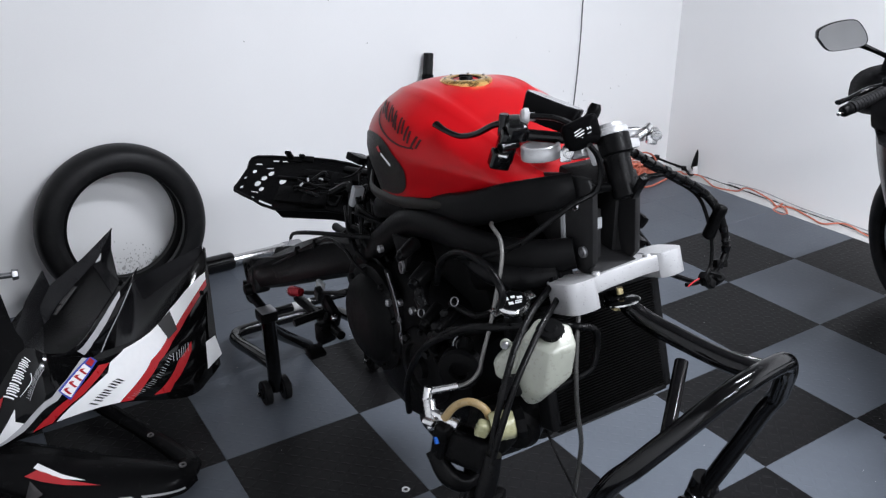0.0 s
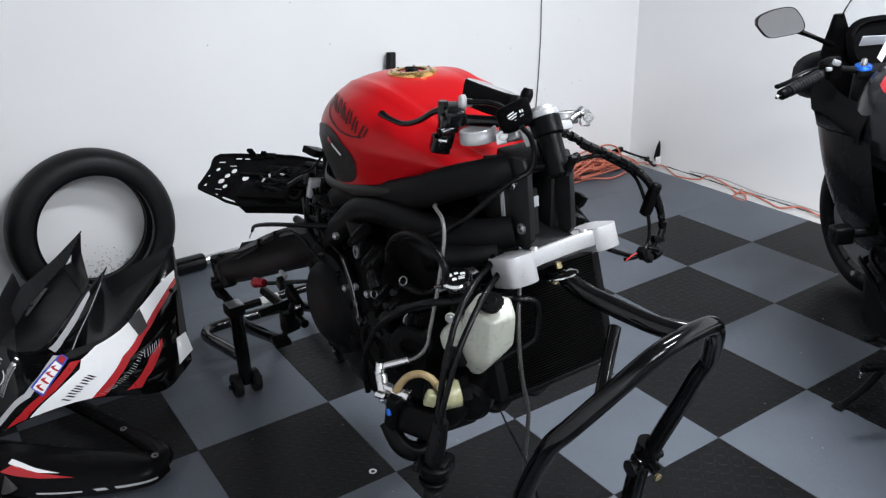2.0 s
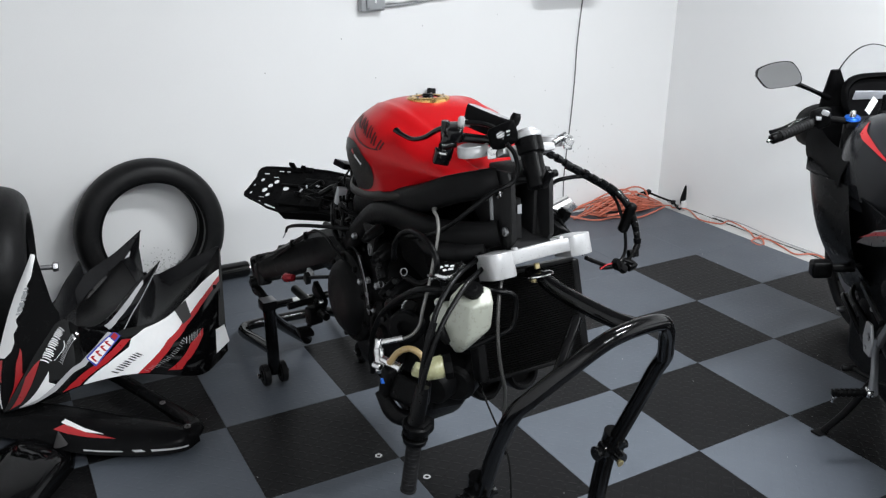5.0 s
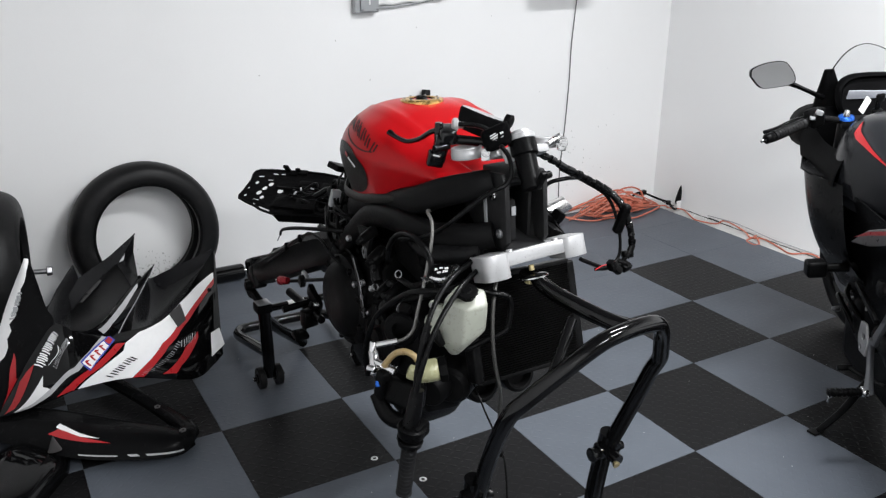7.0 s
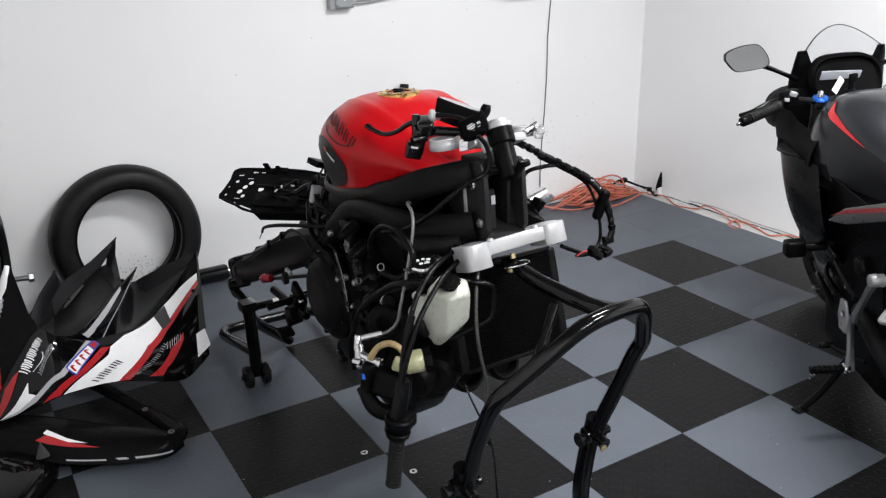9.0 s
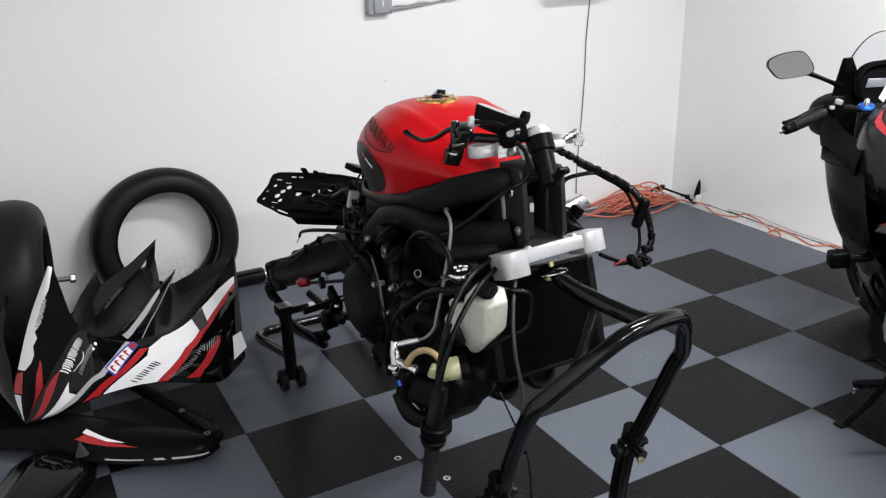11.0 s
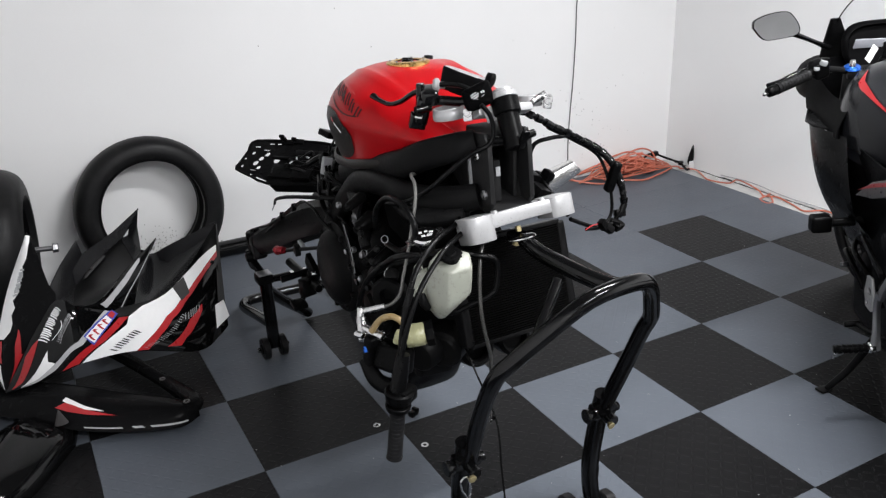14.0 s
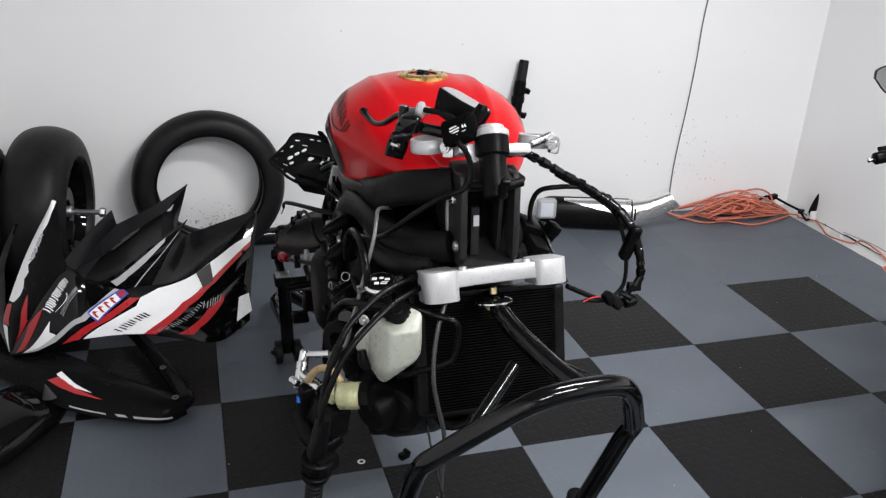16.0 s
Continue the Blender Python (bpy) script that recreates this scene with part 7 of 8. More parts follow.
# side fairings
for s in (-1, 1):
    rows = [curve([(s * x, y, z) for x, y, z in q], 6) for q in (
        [(0.15, 0.16, 0.85), (0.25, -0.14, 0.848), (0.218, -0.38, 0.855)],
        [(0.15, 0.12, 0.74), (0.25, -0.19, 0.745), (0.222, -0.44, 0.73)],
        [(0.14, 0.07, 0.63), (0.232, -0.215, 0.65), (0.210, -0.48, 0.64)],
        [(0.12, 0.0, 0.51), (0.180, -0.205, 0.55), (0.150, -0.46, 0.56)],
        [(0.09, -0.10, 0.42), (0.125, -0.27, 0.47), (0.10, -0.44, 0.49)])]

    def flank_f(u, v, rows=rows):
        """u from the front edge to the rear, v from the top down."""
        line = curve([r[min(int(u * 12 + 0.5), 12)] for r in rows], 5)
        k = min(v, 0.9999) * (len(line) - 1)
        return line[int(k)].lerp(line[int(k) + 1], k - int(k))
    bm = bmesh.new()
    shell(bm, flank_f, 12, 20, 0.004, s)
    fr = hp("side_fairing", bm, M_MATTBLK, "satin black side fairing")
    def upper_f(u, v, s=s):
        """The shoulder over the flank, rising to the cowl."""
        a, b = V((s * 0.176, 0.10, 0.972)).lerp(V((s * 0.180, -0.32, 0.95)), u), V((s * 0.205, 0.06, 0.845)).lerp(V((s * 0.236, -0.34, 0.845)), u)
        return a.lerp(b, v) + V((s * 0.012, 0, 0)) * math.sin(math.pi * v) + V((0, 0, -0.035)) * math.sin(math.pi * u) * (1 - v)
    bm = bmesh.new()
    shell(bm, upper_f, 12, 6, 0.004, s)
    hp("fairing_shoulder", bm, M_DEEP, "black fairing shoulder")
    bm = bmesh.new()
    prism(bm, [(0.03, -0.29), (-0.018, -0.20), (-0.024, -0.13), (0.02, 0.0), (0.05, 0.0), (0.05, -0.29)] if s < 0 else [(-0.03, -0.29), (-0.05, -0.29), (-0.05, 0.0), (-0.02, 0.0), (0.024, -0.13), (0.018, -0.20)], 0.006, pose(s * 0.240, 0.0, 0.849), bev=0.001)
    hp("fairing_lip", bm, M_MATTBLK, "thin black edge fin", fr)
    # frame and engine side covers
    def mid_f(u, v, s=s):
        a, b = V((s * 0.205, -0.30, 0.85)).lerp(V((s * 0.165, -0.78, 0.80)), u), V((s * 0.11, -0.34, 0.40)).lerp(V((s * 0.10, -0.66, 0.42)), u)
        return a.lerp(b, v) + V((s * 0.015, 0, 0)) * math.sin(math.pi * v)
    bm = bmesh.new()
    shell(bm, mid_f, 12, 8, 0.004, s)
    fc = hp("frame_cover", bm, M_PLASTIC, "black frame cover")
    bm = bmesh.new()
    rod(bm, (s * 0.168, -0.62, 0.62), (s * 0.180, -0.62, 0.62), 0.030, 0.028, 6)
    hp("cover_boss", bm, M_SATIN, "", fc)
    bm = bmesh.new()
    box(bm, (0.012, 0.20, 0.018), pose(s * 0.186, -0.56, 0.555, 12, 0, s * 4), 0.004)
    hp("frame_rib", bm, M_SATIN, "", fc)
    side_m = Matrix(((0, 0, 1, s * 0.205 - 0.012), (1, 0, 0, 0), (0, 1, 0, 0), (0, 0, 0, 1)))
    bm = bmesh.new()
    prism(bm, [(-0.477, 0.715), (-0.59, 0.790), (-0.86, 0.895), (-0.90, 0.86), (-0.60, 0.745)], 0.024, side_m, bev=0.003)
    sc = hp("side_cover", bm, M_SILVERTRIM, "dull silver side cover")
    bm = bmesh.new()
    prism(bm, [(-0.50, 0.738), (-0.60, 0.789), (-0.86, 0.882), (-0.86, 0.870), (-0.60, 0.778)], 0.028, Matrix.Translation((-s * 0.0 - 0.002, 0, 0)) @ side_m)
    hp("red_line", bm, M_REDFILM, "thin red line", sc)
    bm = bmesh.new()
    rod(bm, (s * 0.12, -0.405, 0.603), (s * 0.262, -0.405, 0.603), 0.014, 0.014, 14)
    box(bm, (0.060, 0.048, 0.052), pose(s * 0.286, -0.410, 0.605), 0.011, 3)
    hp("frame_slider", bm, M_PLASTIC, "black frame slider")
    # fork tops, bars, grips, levers
    bm = bmesh.new()
    rod(bm, (s * 0.105, 0.02, 0.62), (s * 0.105, -0.055, 0.992), 0.024, 0.024, 20)
    fk = hp("fork_leg", bm, M_SATIN, "black fork leg")
    bm = bmesh.new()
    rod(bm, (s * 0.105, -0.055, 0.992), (s * 0.105, -0.057, 1.002), 0.027, 0.024, 24)
    hp("fork_cap", bm, M_BLUEANO, "blue anodised fork cap", fk)
    bm = bmesh.new()
    rod(bm, (s * 0.105, -0.057, 1.001), (s * 0.105, -0.060, 1.022), 0.011, 0.008, 12)
    hp("cap_screw", bm, M_STEEL, "", fk)
    bar = [V((s * 0.11, -0.05, 0.985)), V((s * 0.220, -0.080, 1.000)), V((s * 0.385, -0.160, 0.963))]
    bm = bmesh.new()
    tube(bm, bar, 0.011, 14, 5)
    hb = hp("handlebar", bm, M_SATIN, "black clip-on handlebar")
    way = (bar[2] - bar[1]).normalized()
    bm = bmesh.new()
    prof = [(0.011, 0.0), (0.019, 0.002)]
    for k in range(10):
        z = 0.006 + 0.011 * k
        prof += [(0.0182, z), (0.0182, z + 0.008), (0.0168, z + 0.0085), (0.0168, z + 0.0105)]
    prof += [(0.0185, 0.12), (0.0185, 0.126), (0.012, 0.127)]
    rev(bm, prof, Matrix.Translation(bar[1] + way * 0.035) @ way.to_track_quat("Z", "Y").to_matrix().to_4x4(), 20)
    hp("grip", bm, M_RUBBER, "ribbed rubber grip", hb)
    bm = bmesh.new()
    rod(bm, bar[1] + way * 0.163, bar[1] + way * 0.195, 0.0175, 0.016, 18)
    hp("bar_end", bm, M_PLASTIC, "black bar end", hb)
    bm = bmesh.new()
    rod(bm, bar[1] + way * 0.195, bar[1] + way * 0.212, 0.005, 0.006, 10)
    hp("bar_screw", bm, M_STEEL, "bright bar end screw", hb)
    bm = bmesh.new()
    box(bm, (0.05, 0.055, 0.055), Matrix.Translation(bar[1] + V((s * -0.005, 0.005, 0.005))) @ pose(0, 0, 0, 10, s * 12, s * -20), 0.012, 3)
    box(bm, (0.03, 0.03, 0.03), Matrix.Translation(bar[1] + V((s * -0.03, 0.03, 0.02))), 0.008)
    hp("switchgear", bm, M_PLASTIC, "black switchgear", hb)
    bm = bmesh.new()
    box(bm, (0.022, 0.014, 0.016), Matrix.Translation(bar[1] + V((s * -0.012, -0.022, 0.028))) @ pose(0, 0, 0, 10, 20, 10), 0.003)
    box(bm, (0.016, 0.012, 0.012), Matrix.Translation(bar[1] + V((s * 0.010, -0.025, 0.012))), 0.003)
    hp("switch", bm, M_GREYBOX, "grey switch", hb)
    bm = bmesh.new()
    tube(bm, [bar[1] + V((s * 0.0, 0.045, 0.0)), bar[1] + V((s * 0.05, 0.055, -0.014)), bar[1] + V((s * 0.10, 0.038, -0.030)), bar[1] + V((s * 0.145, 0.018, -0.038))], [0.012, 0.012, 0.011, 0.013], 12, 6, flat=0.6)
    hp("lever", bm, M_GLOSSBLK, "black lever", hb)
    # mirror
    bm = bmesh.new()
    tube(bm, [(s * 0.110, 0.17, 1.025), (s * 0.150, 0.155, 1.045), (s * 0.195, 0.14, 1.068), (s * 0.245, 0.122, 1.092)], [0.014, 0.010, 0.010, 0.013], 12, 6, flat=0.8)
    mir = hp("mirror_stalk", bm, M_GLOSSBLK, "black mirror stalk")
    mm = Matrix.Translation((s * 0.305, 0.112, 1.120)) @ pose(0, 0, 0, 83, 0, s * -5) @ pose(0, 0, 0, 0, 0, s * -6) @ Matrix.Scale(0.86, 4)
    ol = [(-0.088, 0.014), (-0.078, 0.042), (-0.02, 0.056), (0.045, 0.052), (0.072, 0.030), (0.092, -0.018), (0.078, -0.046), (0.0, -0.048), (-0.052, -0.038)]
    ol = [(-s * x, y) for x, y in ol] if s > 0 else ol
    ol = [(q.x, q.y) for q in curve([(x, y, 0) for x, y in ol + ol[:1]], 5)[:-1]]
    bm = bmesh.new()
    rings(bm, [[mm @ V((x * f, y * f, z)) for x, y in ol] for f, z in ((0.955, 0.004), (1.0, 0.004), (1.02, -0.004), (0.98, -0.02), (0.80, -0.036), (0.4, -0.044))])
    hp("mirror_housing", bm, M_GLOSSBLK, "black mirror housing", mir)
    bm = bmesh.new()
    prism(bm, [(x * 0.955, y * 0.955) for x, y in ol], 0.002, mm @ Matrix.Translation((0, 0, 0.0035)))
    hp("mirror_glass", bm, M_MIRROR, "mirror glass", mir)
    # screen stays
    bm = bmesh.new()
    tube(bm, [(0.046 + s * 0.118, 0.21, 0.95), (0.046 + s * 0.122, 0.20, 1.02), (0.046 + s * 0.132, 0.185, 1.08), (0.046 + s * 0.136, 0.18, 1.120)], [0.056, 0.046, 0.028, 0.016], 10, 6, flat=0.45)
    hp("screen_stay", bm, M_PLASTIC, "black screen stay")


def screen_f(u, v):
    a = (u - 0.5) * 2
    top = V((0.046 + 0.130 * a, 0.165 + 0.07 * (1 - a * a), 1.195 - 0.075 * abs(a) ** 1.8))
    low = V((0.046 + 0.15 * a, 0.22 + 0.14 * (1 - a * a), 0.99 - 0.02 * abs(a)))
    return low.lerp(top, v)


bm = bmesh.new()
shell(bm, screen_f, 24, 12, 0.003)
hp("windscreen", bm, M_SCREEN, "clear windscreen")
bm = bmesh.new()
tube(bm, [screen_f(i / 20, 1.0) for i in range(21)], 0.0014, 6, 1)
hp("screen_edge", bm, M_PLASTIC)
# nose cowl, dash, key
bm = bmesh.new()
rings(bm, [[V((w * math.copysign(abs(math.cos(a)) ** 0.7, math.cos(a)), y, zc + h * math.copysign(abs(math.sin(a)) ** 0.7, math.sin(a)))) for a in (math.tau * k / 24 for k in range(24))] for y, w, zc, h in ((0.10, 0.165, 0.915, 0.06), (0.20, 0.178, 0.91, 0.085), (0.36, 0.16, 0.88, 0.09), (0.46, 0.09, 0.84, 0.06), (0.50, 0.03, 0.82, 0.03))])
hp("nose_cowl", bm, M_DEEP, "black nose cowl")
bm = bmesh.new()
rings(bm, [[V((0.035 + w * math.copysign(abs(math.cos(a)) ** 0.6, math.cos(a)), y + 0.04 * math.sin(a), 1.03 + h * math.copysign(abs(math.sin(a)) ** 0.8, math.sin(a)))) for a in (math.tau * k / 28 for k in range(28))] for y, w, h in ((0.155, 0.105, 0.062), (0.115, 0.122, 0.078), (0.085, 0.120, 0.078), (0.078, 0.112, 0.070), (0.092, 0.102, 0.060))])
dsh = hp("dash", bm, M_DEEP, "black dash binnacle")
bm = bmesh.new()
box(bm, (0.135, 0.002, 0.040), pose(0.012, 0.086, 1.040, 28, 3, 0), 0.0005)
hp("display", bm, M_SCREENGREY, "pale unlit display", dsh)
bm = bmesh.new()
box(bm, (0.25, 0.07, 0.024), pose(0, -0.045, 0.978, 8, 0, 0), 0.008)
yk = hp("top_yoke", bm, M_SATIN, "dark top yoke")
bm = bmesh.new()
rod(bm, (0.0, -0.03, 0.985), (0.0, -0.035, 1.015), 0.018, 0.017, 18)
hp("ignition", bm, M_PLASTIC, "ignition lock", yk)
bm = bmesh.new()
box(bm, (0.022, 0.008, 0.03), pose(0.0, -0.037, 1.03, 8, 0, 25), 0.004)
box(bm, (0.034, 0.012, 0.03), pose(0.004, -0.04, 1.053, 8, 0, 25), 0.008)
key = hp("key", bm, M_PLASTIC, "black key", yk)
bm = bmesh.new()
box(bm, (0.026, 0.0012, 0.056), pose(-0.050, -0.058, 1.036, -10, 42, 20), 0.0004)
hp("paper_tag", bm, M_PAPER, "white paper key tag", yk)
# engine bulk, front wheel, mudguard
bm = bmesh.new()
box(bm, (0.20, 0.50, 0.44), pose(0.02, -0.40, 0.56), 0.05, 3)
heng = hp("engine", bm, M_ENGINE, "black engine")
for nm, size, at in (("belly_pan", (0.22, 0.50, 0.24), (0.03, -0.38, 0.27)), ("frame_head", (0.20, 0.24, 0.40), (0.03, 0.0, 0.62)), ("shock_mount", (0.22, 0.30, 0.24), (0.0, -0.76, 0.42))):
    bm = bmesh.new()
    box(bm, size, pose(*at), 0.045, 3)
    hp(nm, bm, M_ENGINE, "", heng)
for s in (-1, 1):
    bm = bmesh.new()
    rev(bm, [(0.10, 0), (0.10, 0.02), (0.085, 0.032), (0.05, 0.038), (0.001, 0.04)], pose(s * 0.10, -0.42, 0.42, 0, 90 * s, 0), 30)
    hp("engine_cover", bm, M_ENGINE, "", heng)
FW = pose(0.18, 0.36, 0.30, 0, 90, 8)
bm = bmesh.new()
rev(bm, tyre_profile(0.30, 0.115, 0.216, 0.5), FW, 56, close=True)
tw = hp("front_tyre", bm, M_RUBBER, "black front tyre")
bm = bmesh.new()
rev(bm, [(0.22, -0.045), (0.195, -0.03), (0.195, 0.03), (0.22, 0.045), (0.205, 0.03), (0.205, -0.03)], FW, 48, close=True)
rev(bm, [(0.012, -0.06), (0.04, -0.05), (0.04, 0.05), (0.012, 0.06)], FW, 22)
for k in range(5):
    a = math.tau * k / 5
    tube(bm, [FW @ V((r * math.cos(a), r * math.sin(a), 0)) for r in (0.03, 0.12, 0.2)], 0.014, 8, 4)
hp("front_rim", bm, M_GLOSSBLK, "black front rim", tw)
bm = bmesh.new()
rev(bm, [(0.07, 0.062), (0.14, 0.062), (0.14, 0.067), (0.07, 0.067)], pose(0.18, 0.36, 0.30, 0, -90, 8), 40, close=True)
hp("brake_disc", bm, M_DULLSTEEL, "brake disc", tw)
RW = pose(0, -1.02, 0.305, 0, 90, 0)
bm = bmesh.new()
rev(bm, tyre_profile(0.305, 0.16, 0.216, 0.5), RW, 48, close=True)
rt = hp("rear_tyre", bm, M_RUBBER, "black rear tyre")
bm = bmesh.new()
rev(bm, [(0.22, -0.06), (0.195, -0.04), (0.195, 0.04), (0.22, 0.06), (0.205, 0.04), (0.205, -0.04)], RW, 40, close=True)
rod(bm, (-0.1, -1.02, 0.305), (0.1, -1.02, 0.305), 0.04, 0.04, 18)
hp("rear_rim", bm, M_GLOSSBLK, "black rear rim", rt)
for s in (-1, 1):
    bm = bmesh.new()
    tube(bm, [(s * 0.10, -0.50, 0.42), (s * 0.115, -0.75, 0.36), (s * 0.115, -1.04, 0.305)], [0.035, 0.03, 0.03], 12, 5, flat=1.3)
    hp("swingarm_leg", bm, M_SATIN, "black swingarm leg")
    # rider pegs and their alloy hangers
    bm = bmesh.new()
    side = Matrix(((0, 0, s, s * 0.166), (1, 0, 0, 0), (0, 1, 0, 0), (0, 0, 0, 1)))
    prism(bm, [(-0.738, 0.632), (-0.714, 0.638), (-0.700, 0.604), (-0.650, 0.524), (-0.614, 0.472), (-0.606, 0.440), (-0.626, 0.438), (-0.648, 0.482), (-0.700, 0.566), (-0.732, 0.604)], 0.014, side, bev=0.003)
    hang = hp("peg_hanger", bm, M_DULLSTEEL, "grey alloy footrest hanger")
    bm = bmesh.new()
    rod(bm, (s * 0.150, -0.728, 0.620), (s * 0.190, -0.728, 0.622), 0.019, 0.018, 18)
    hp("hanger_boss", bm, M_ALU, "", hang)
    bm = bmesh.new()
    tube(bm, [(s * 0.172, -0.612, 0.46), (s * 0.174, -0.600, 0.41), (s * 0.172, -0.606, 0.34), (s * 0.17, -0.608, 0.270)], [0.015, 0.012, 0.013, 0.018], 10, 6, flat=0.55)
    hp("peg_arm", bm, M_DULLSTEEL, "", hang)
    bm = bmesh.new()
    prism(bm, [(-0.022, -0.045), (0.024, -0.045), (0.038, 0.0), (0.026, 0.052), (-0.008, 0.056), (-0.030, 0.008)], 0.008, pose(s * 0.190, -0.575, 0.436, 90, 0, 90), [circle(0, 0.012, 0.012, 10), circle(0.012, -0.028, 0.007, 8)], 0.002)
    hp("heel_guard", bm, M_ALU, "pale heel guard", hang)
    bm = bmesh.new()
    rod(bm, (s * 0.170, -0.605, 0.276), (s * 0.190, -0.605, 0.276), 0.017, 0.017, 16)
    hp("peg_clevis", bm, M_STEEL, "bright peg clevis", hang)
    bm = bmesh.new()
    secs = [(0.188, 0.010)] + [q for k in range(6) for q in ((0.190 + 0.015 * k, 0.013), (0.198 + 0.015 * k, 0.013), (0.199 + 0.015 * k, 0.0105), (0.204 + 0.015 * k, 0.0105))] + [(0.282, 0.013), (0.286, 0.009)]
    rings(bm, [[V((s * x, -0.600 + h * math.copysign(abs(math.cos(a)) ** 0.4, math.cos(a)), 0.273 + 0.85 * h * math.copysign(abs(math.sin(a)) ** 0.4, math.sin(a)))) for a in (math.tau * k / 12 for k in range(12))] for x, h in secs])
    peg = hp("peg", bm, M_HOSE, "ribbed black peg", hang)
    bm = bmesh.new()
    rod(bm, (s * 0.280, -0.600, 0.266), (s * 0.282, -0.600, 0.240), 0.005, 0.004, 8)
    hp("peg_feeler", bm, M_STEEL, "", hang)
bm = bmesh.new()
tube(bm, [(-0.165, -0.80, 0.560), (-0.200, -0.845, 0.555), (-0.205, -0.90, 0.575), (-0.200, -0.945, 0.585), (-0.170, -0.93, 0.560), (-0.165, -0.86, 0.540), (-0.165, -0.80, 0.545)], 0.010, 10, 5, flat=0.7)
hp("pillion_hanger", bm, M_ALU, "pale alloy loop for the pillion peg")
for y, z, r, mat in ((-0.317, 0.463, 0.012, M_DULLSTEEL), (-0.190, 0.360, 0.010, M_DULLSTEEL), (-0.452, 0.480, 0.009, M_ALU), (-0.36, 0.40, 0.014, M_SATIN)):
    bm = bmesh.new()
    rod(bm, (-0.115, y, z), (-0.140, y, z), r, r * 0.8, 10)
    hp("engine_bolt", bm, mat, "", heng)
for k, pts in enumerate(([(-0.12, -0.20, 0.42), (-0.150, -0.26, 0.44), (-0.150, -0.33, 0.42), (-0.13, -0.38, 0.36)], [(-0.12, -0.28, 0.50), (-0.155, -0.34, 0.48), (-0.15, -0.42, 0.45), (-0.12, -0.48, 0.40)])):
    bm = bmesh.new()
    tube(bm, pts, 0.009, 8, 5)
    hp("engine_hose", bm, M_HOSE, "black hose", heng)
bm = bmesh.new()
tube(bm, [(-0.12, -0.48, 0.24), (-0.18, -0.46, 0.12), (-0.235, -0.43, 0.028)], [0.013, 0.012, 0.011], 10, 5)
box(bm, (0.05, 0.035, 0.008), HM.inverted() @ Matrix.Translation((HM @ V((-0.245, -0.43, 0.024))).xyz * 1.0) @ pose(0, 0, 0, 0, 4, 0), 0.002)
hp("side_stand", bm, M_SATIN, "black side stand")
bm = bmesh.new()
tube(bm, [(-0.13, -0.62, 0.30), (-0.16, -0.52, 0.285), (-0.175, -0.46, 0.28)], 0.007, 8, 5)
rod(bm, (-0.165, -0.46, 0.28), (-0.21, -0.46, 0.28), 0.010, 0.010, 12)
hp("gear_lever", bm, M_SATIN, "black gear lever")
bm = bmesh.new()
shell(bm, lambda u, v: V((0.18 + 0.07 * math.cos(math.pi * v), 0.36 + (0.318 + 0.012 * math.sin(math.pi * v)) * math.cos(math.pi * (0.2 + 0.65 * u)), 0.30 + (0.318 + 0.012 * math.sin(math.pi * v)) * math.sin(math.pi * (0.2 + 0.65 * u)))), 20, 10, 0.003)
hp("front_mudguard", bm, M_MATTBLK, "black front mudguard")

# ---------------------------------------------------------------- things along the walls and on the floor
WY = Y1
swb = thing("switch_box", (0.77, WY, 1.38), "grey surface-mounted electrical box on the wall", "electrical box")
bm = bmesh.new()
box(bm, (0.128, 0.05, 0.20), pose(0.765, WY - 0.025, 1.385), 0.006)
part("box_body", bm, M_GREYBOX, swb)
bm = bmesh.new()
box(bm, (0.098, 0.012, 0.185), pose(0.775, WY - 0.056, 1.385), 0.004)
part("cover_plate", bm, M_GREYBOX, swb)
bm = bmesh.new()
box(bm, (0.008, 0.004, 0.028), pose(0.773, WY - 0.063, 1.338), 0.001)
part("toggle", bm, M_WHITEPL, swb, "white toggle")
for x in (0.735, 0.815):
    bm = bmesh.new()
    rod(bm, (x, WY - 0.066, 1.301), (x, WY - 0.058, 1.301), 0.0055, 0.0055, 12)
    part("screw", bm, M_DULLSTEEL, swb)

cond = thing("wall_conduit", (1.0, WY, 1.33), "paint-smeared white conduit beside the electrical box", "conduit")
rnd = random.Random(12)
pts = [(0.83 + 0.036 * k, WY - 0.022 + 0.003 * math.sin(k), 1.326 + 0.004 * math.sin(k * 1.7) + 0.0022 * k + (0.03 if k > 10 else 0) * (k - 10) / 3) for k in range(14)]
bm = bmesh.new()
tube(bm, pts, [0.013 + 0.004 * rnd.random() for _ in pts], 10, 5)
part("wrapped_conduit", bm, M_WHITEPL, cond)
bm = bmesh.new()
tube(bm, [(0.83, WY - 0.02, 1.305), (0.92, WY - 0.02, 1.308), (1.02, WY - 0.018, 1.318), (1.16, WY - 0.015, 1.335)], 0.006, 8, 6)
part("thin_conduit", bm, M_GREYBOX, cond)

# plain box above the view, added to cast the soft shadow below it
bm = bmesh.new()
box(bm, (0.40, 0.20, 0.42), pose(1.937, WY - 0.101, 1.588), 0.008)
solo("shadow_caster_box", bm, M_WHITEPL, "unseen pale box added high on the wall to cast a soft shadow", "wall box")

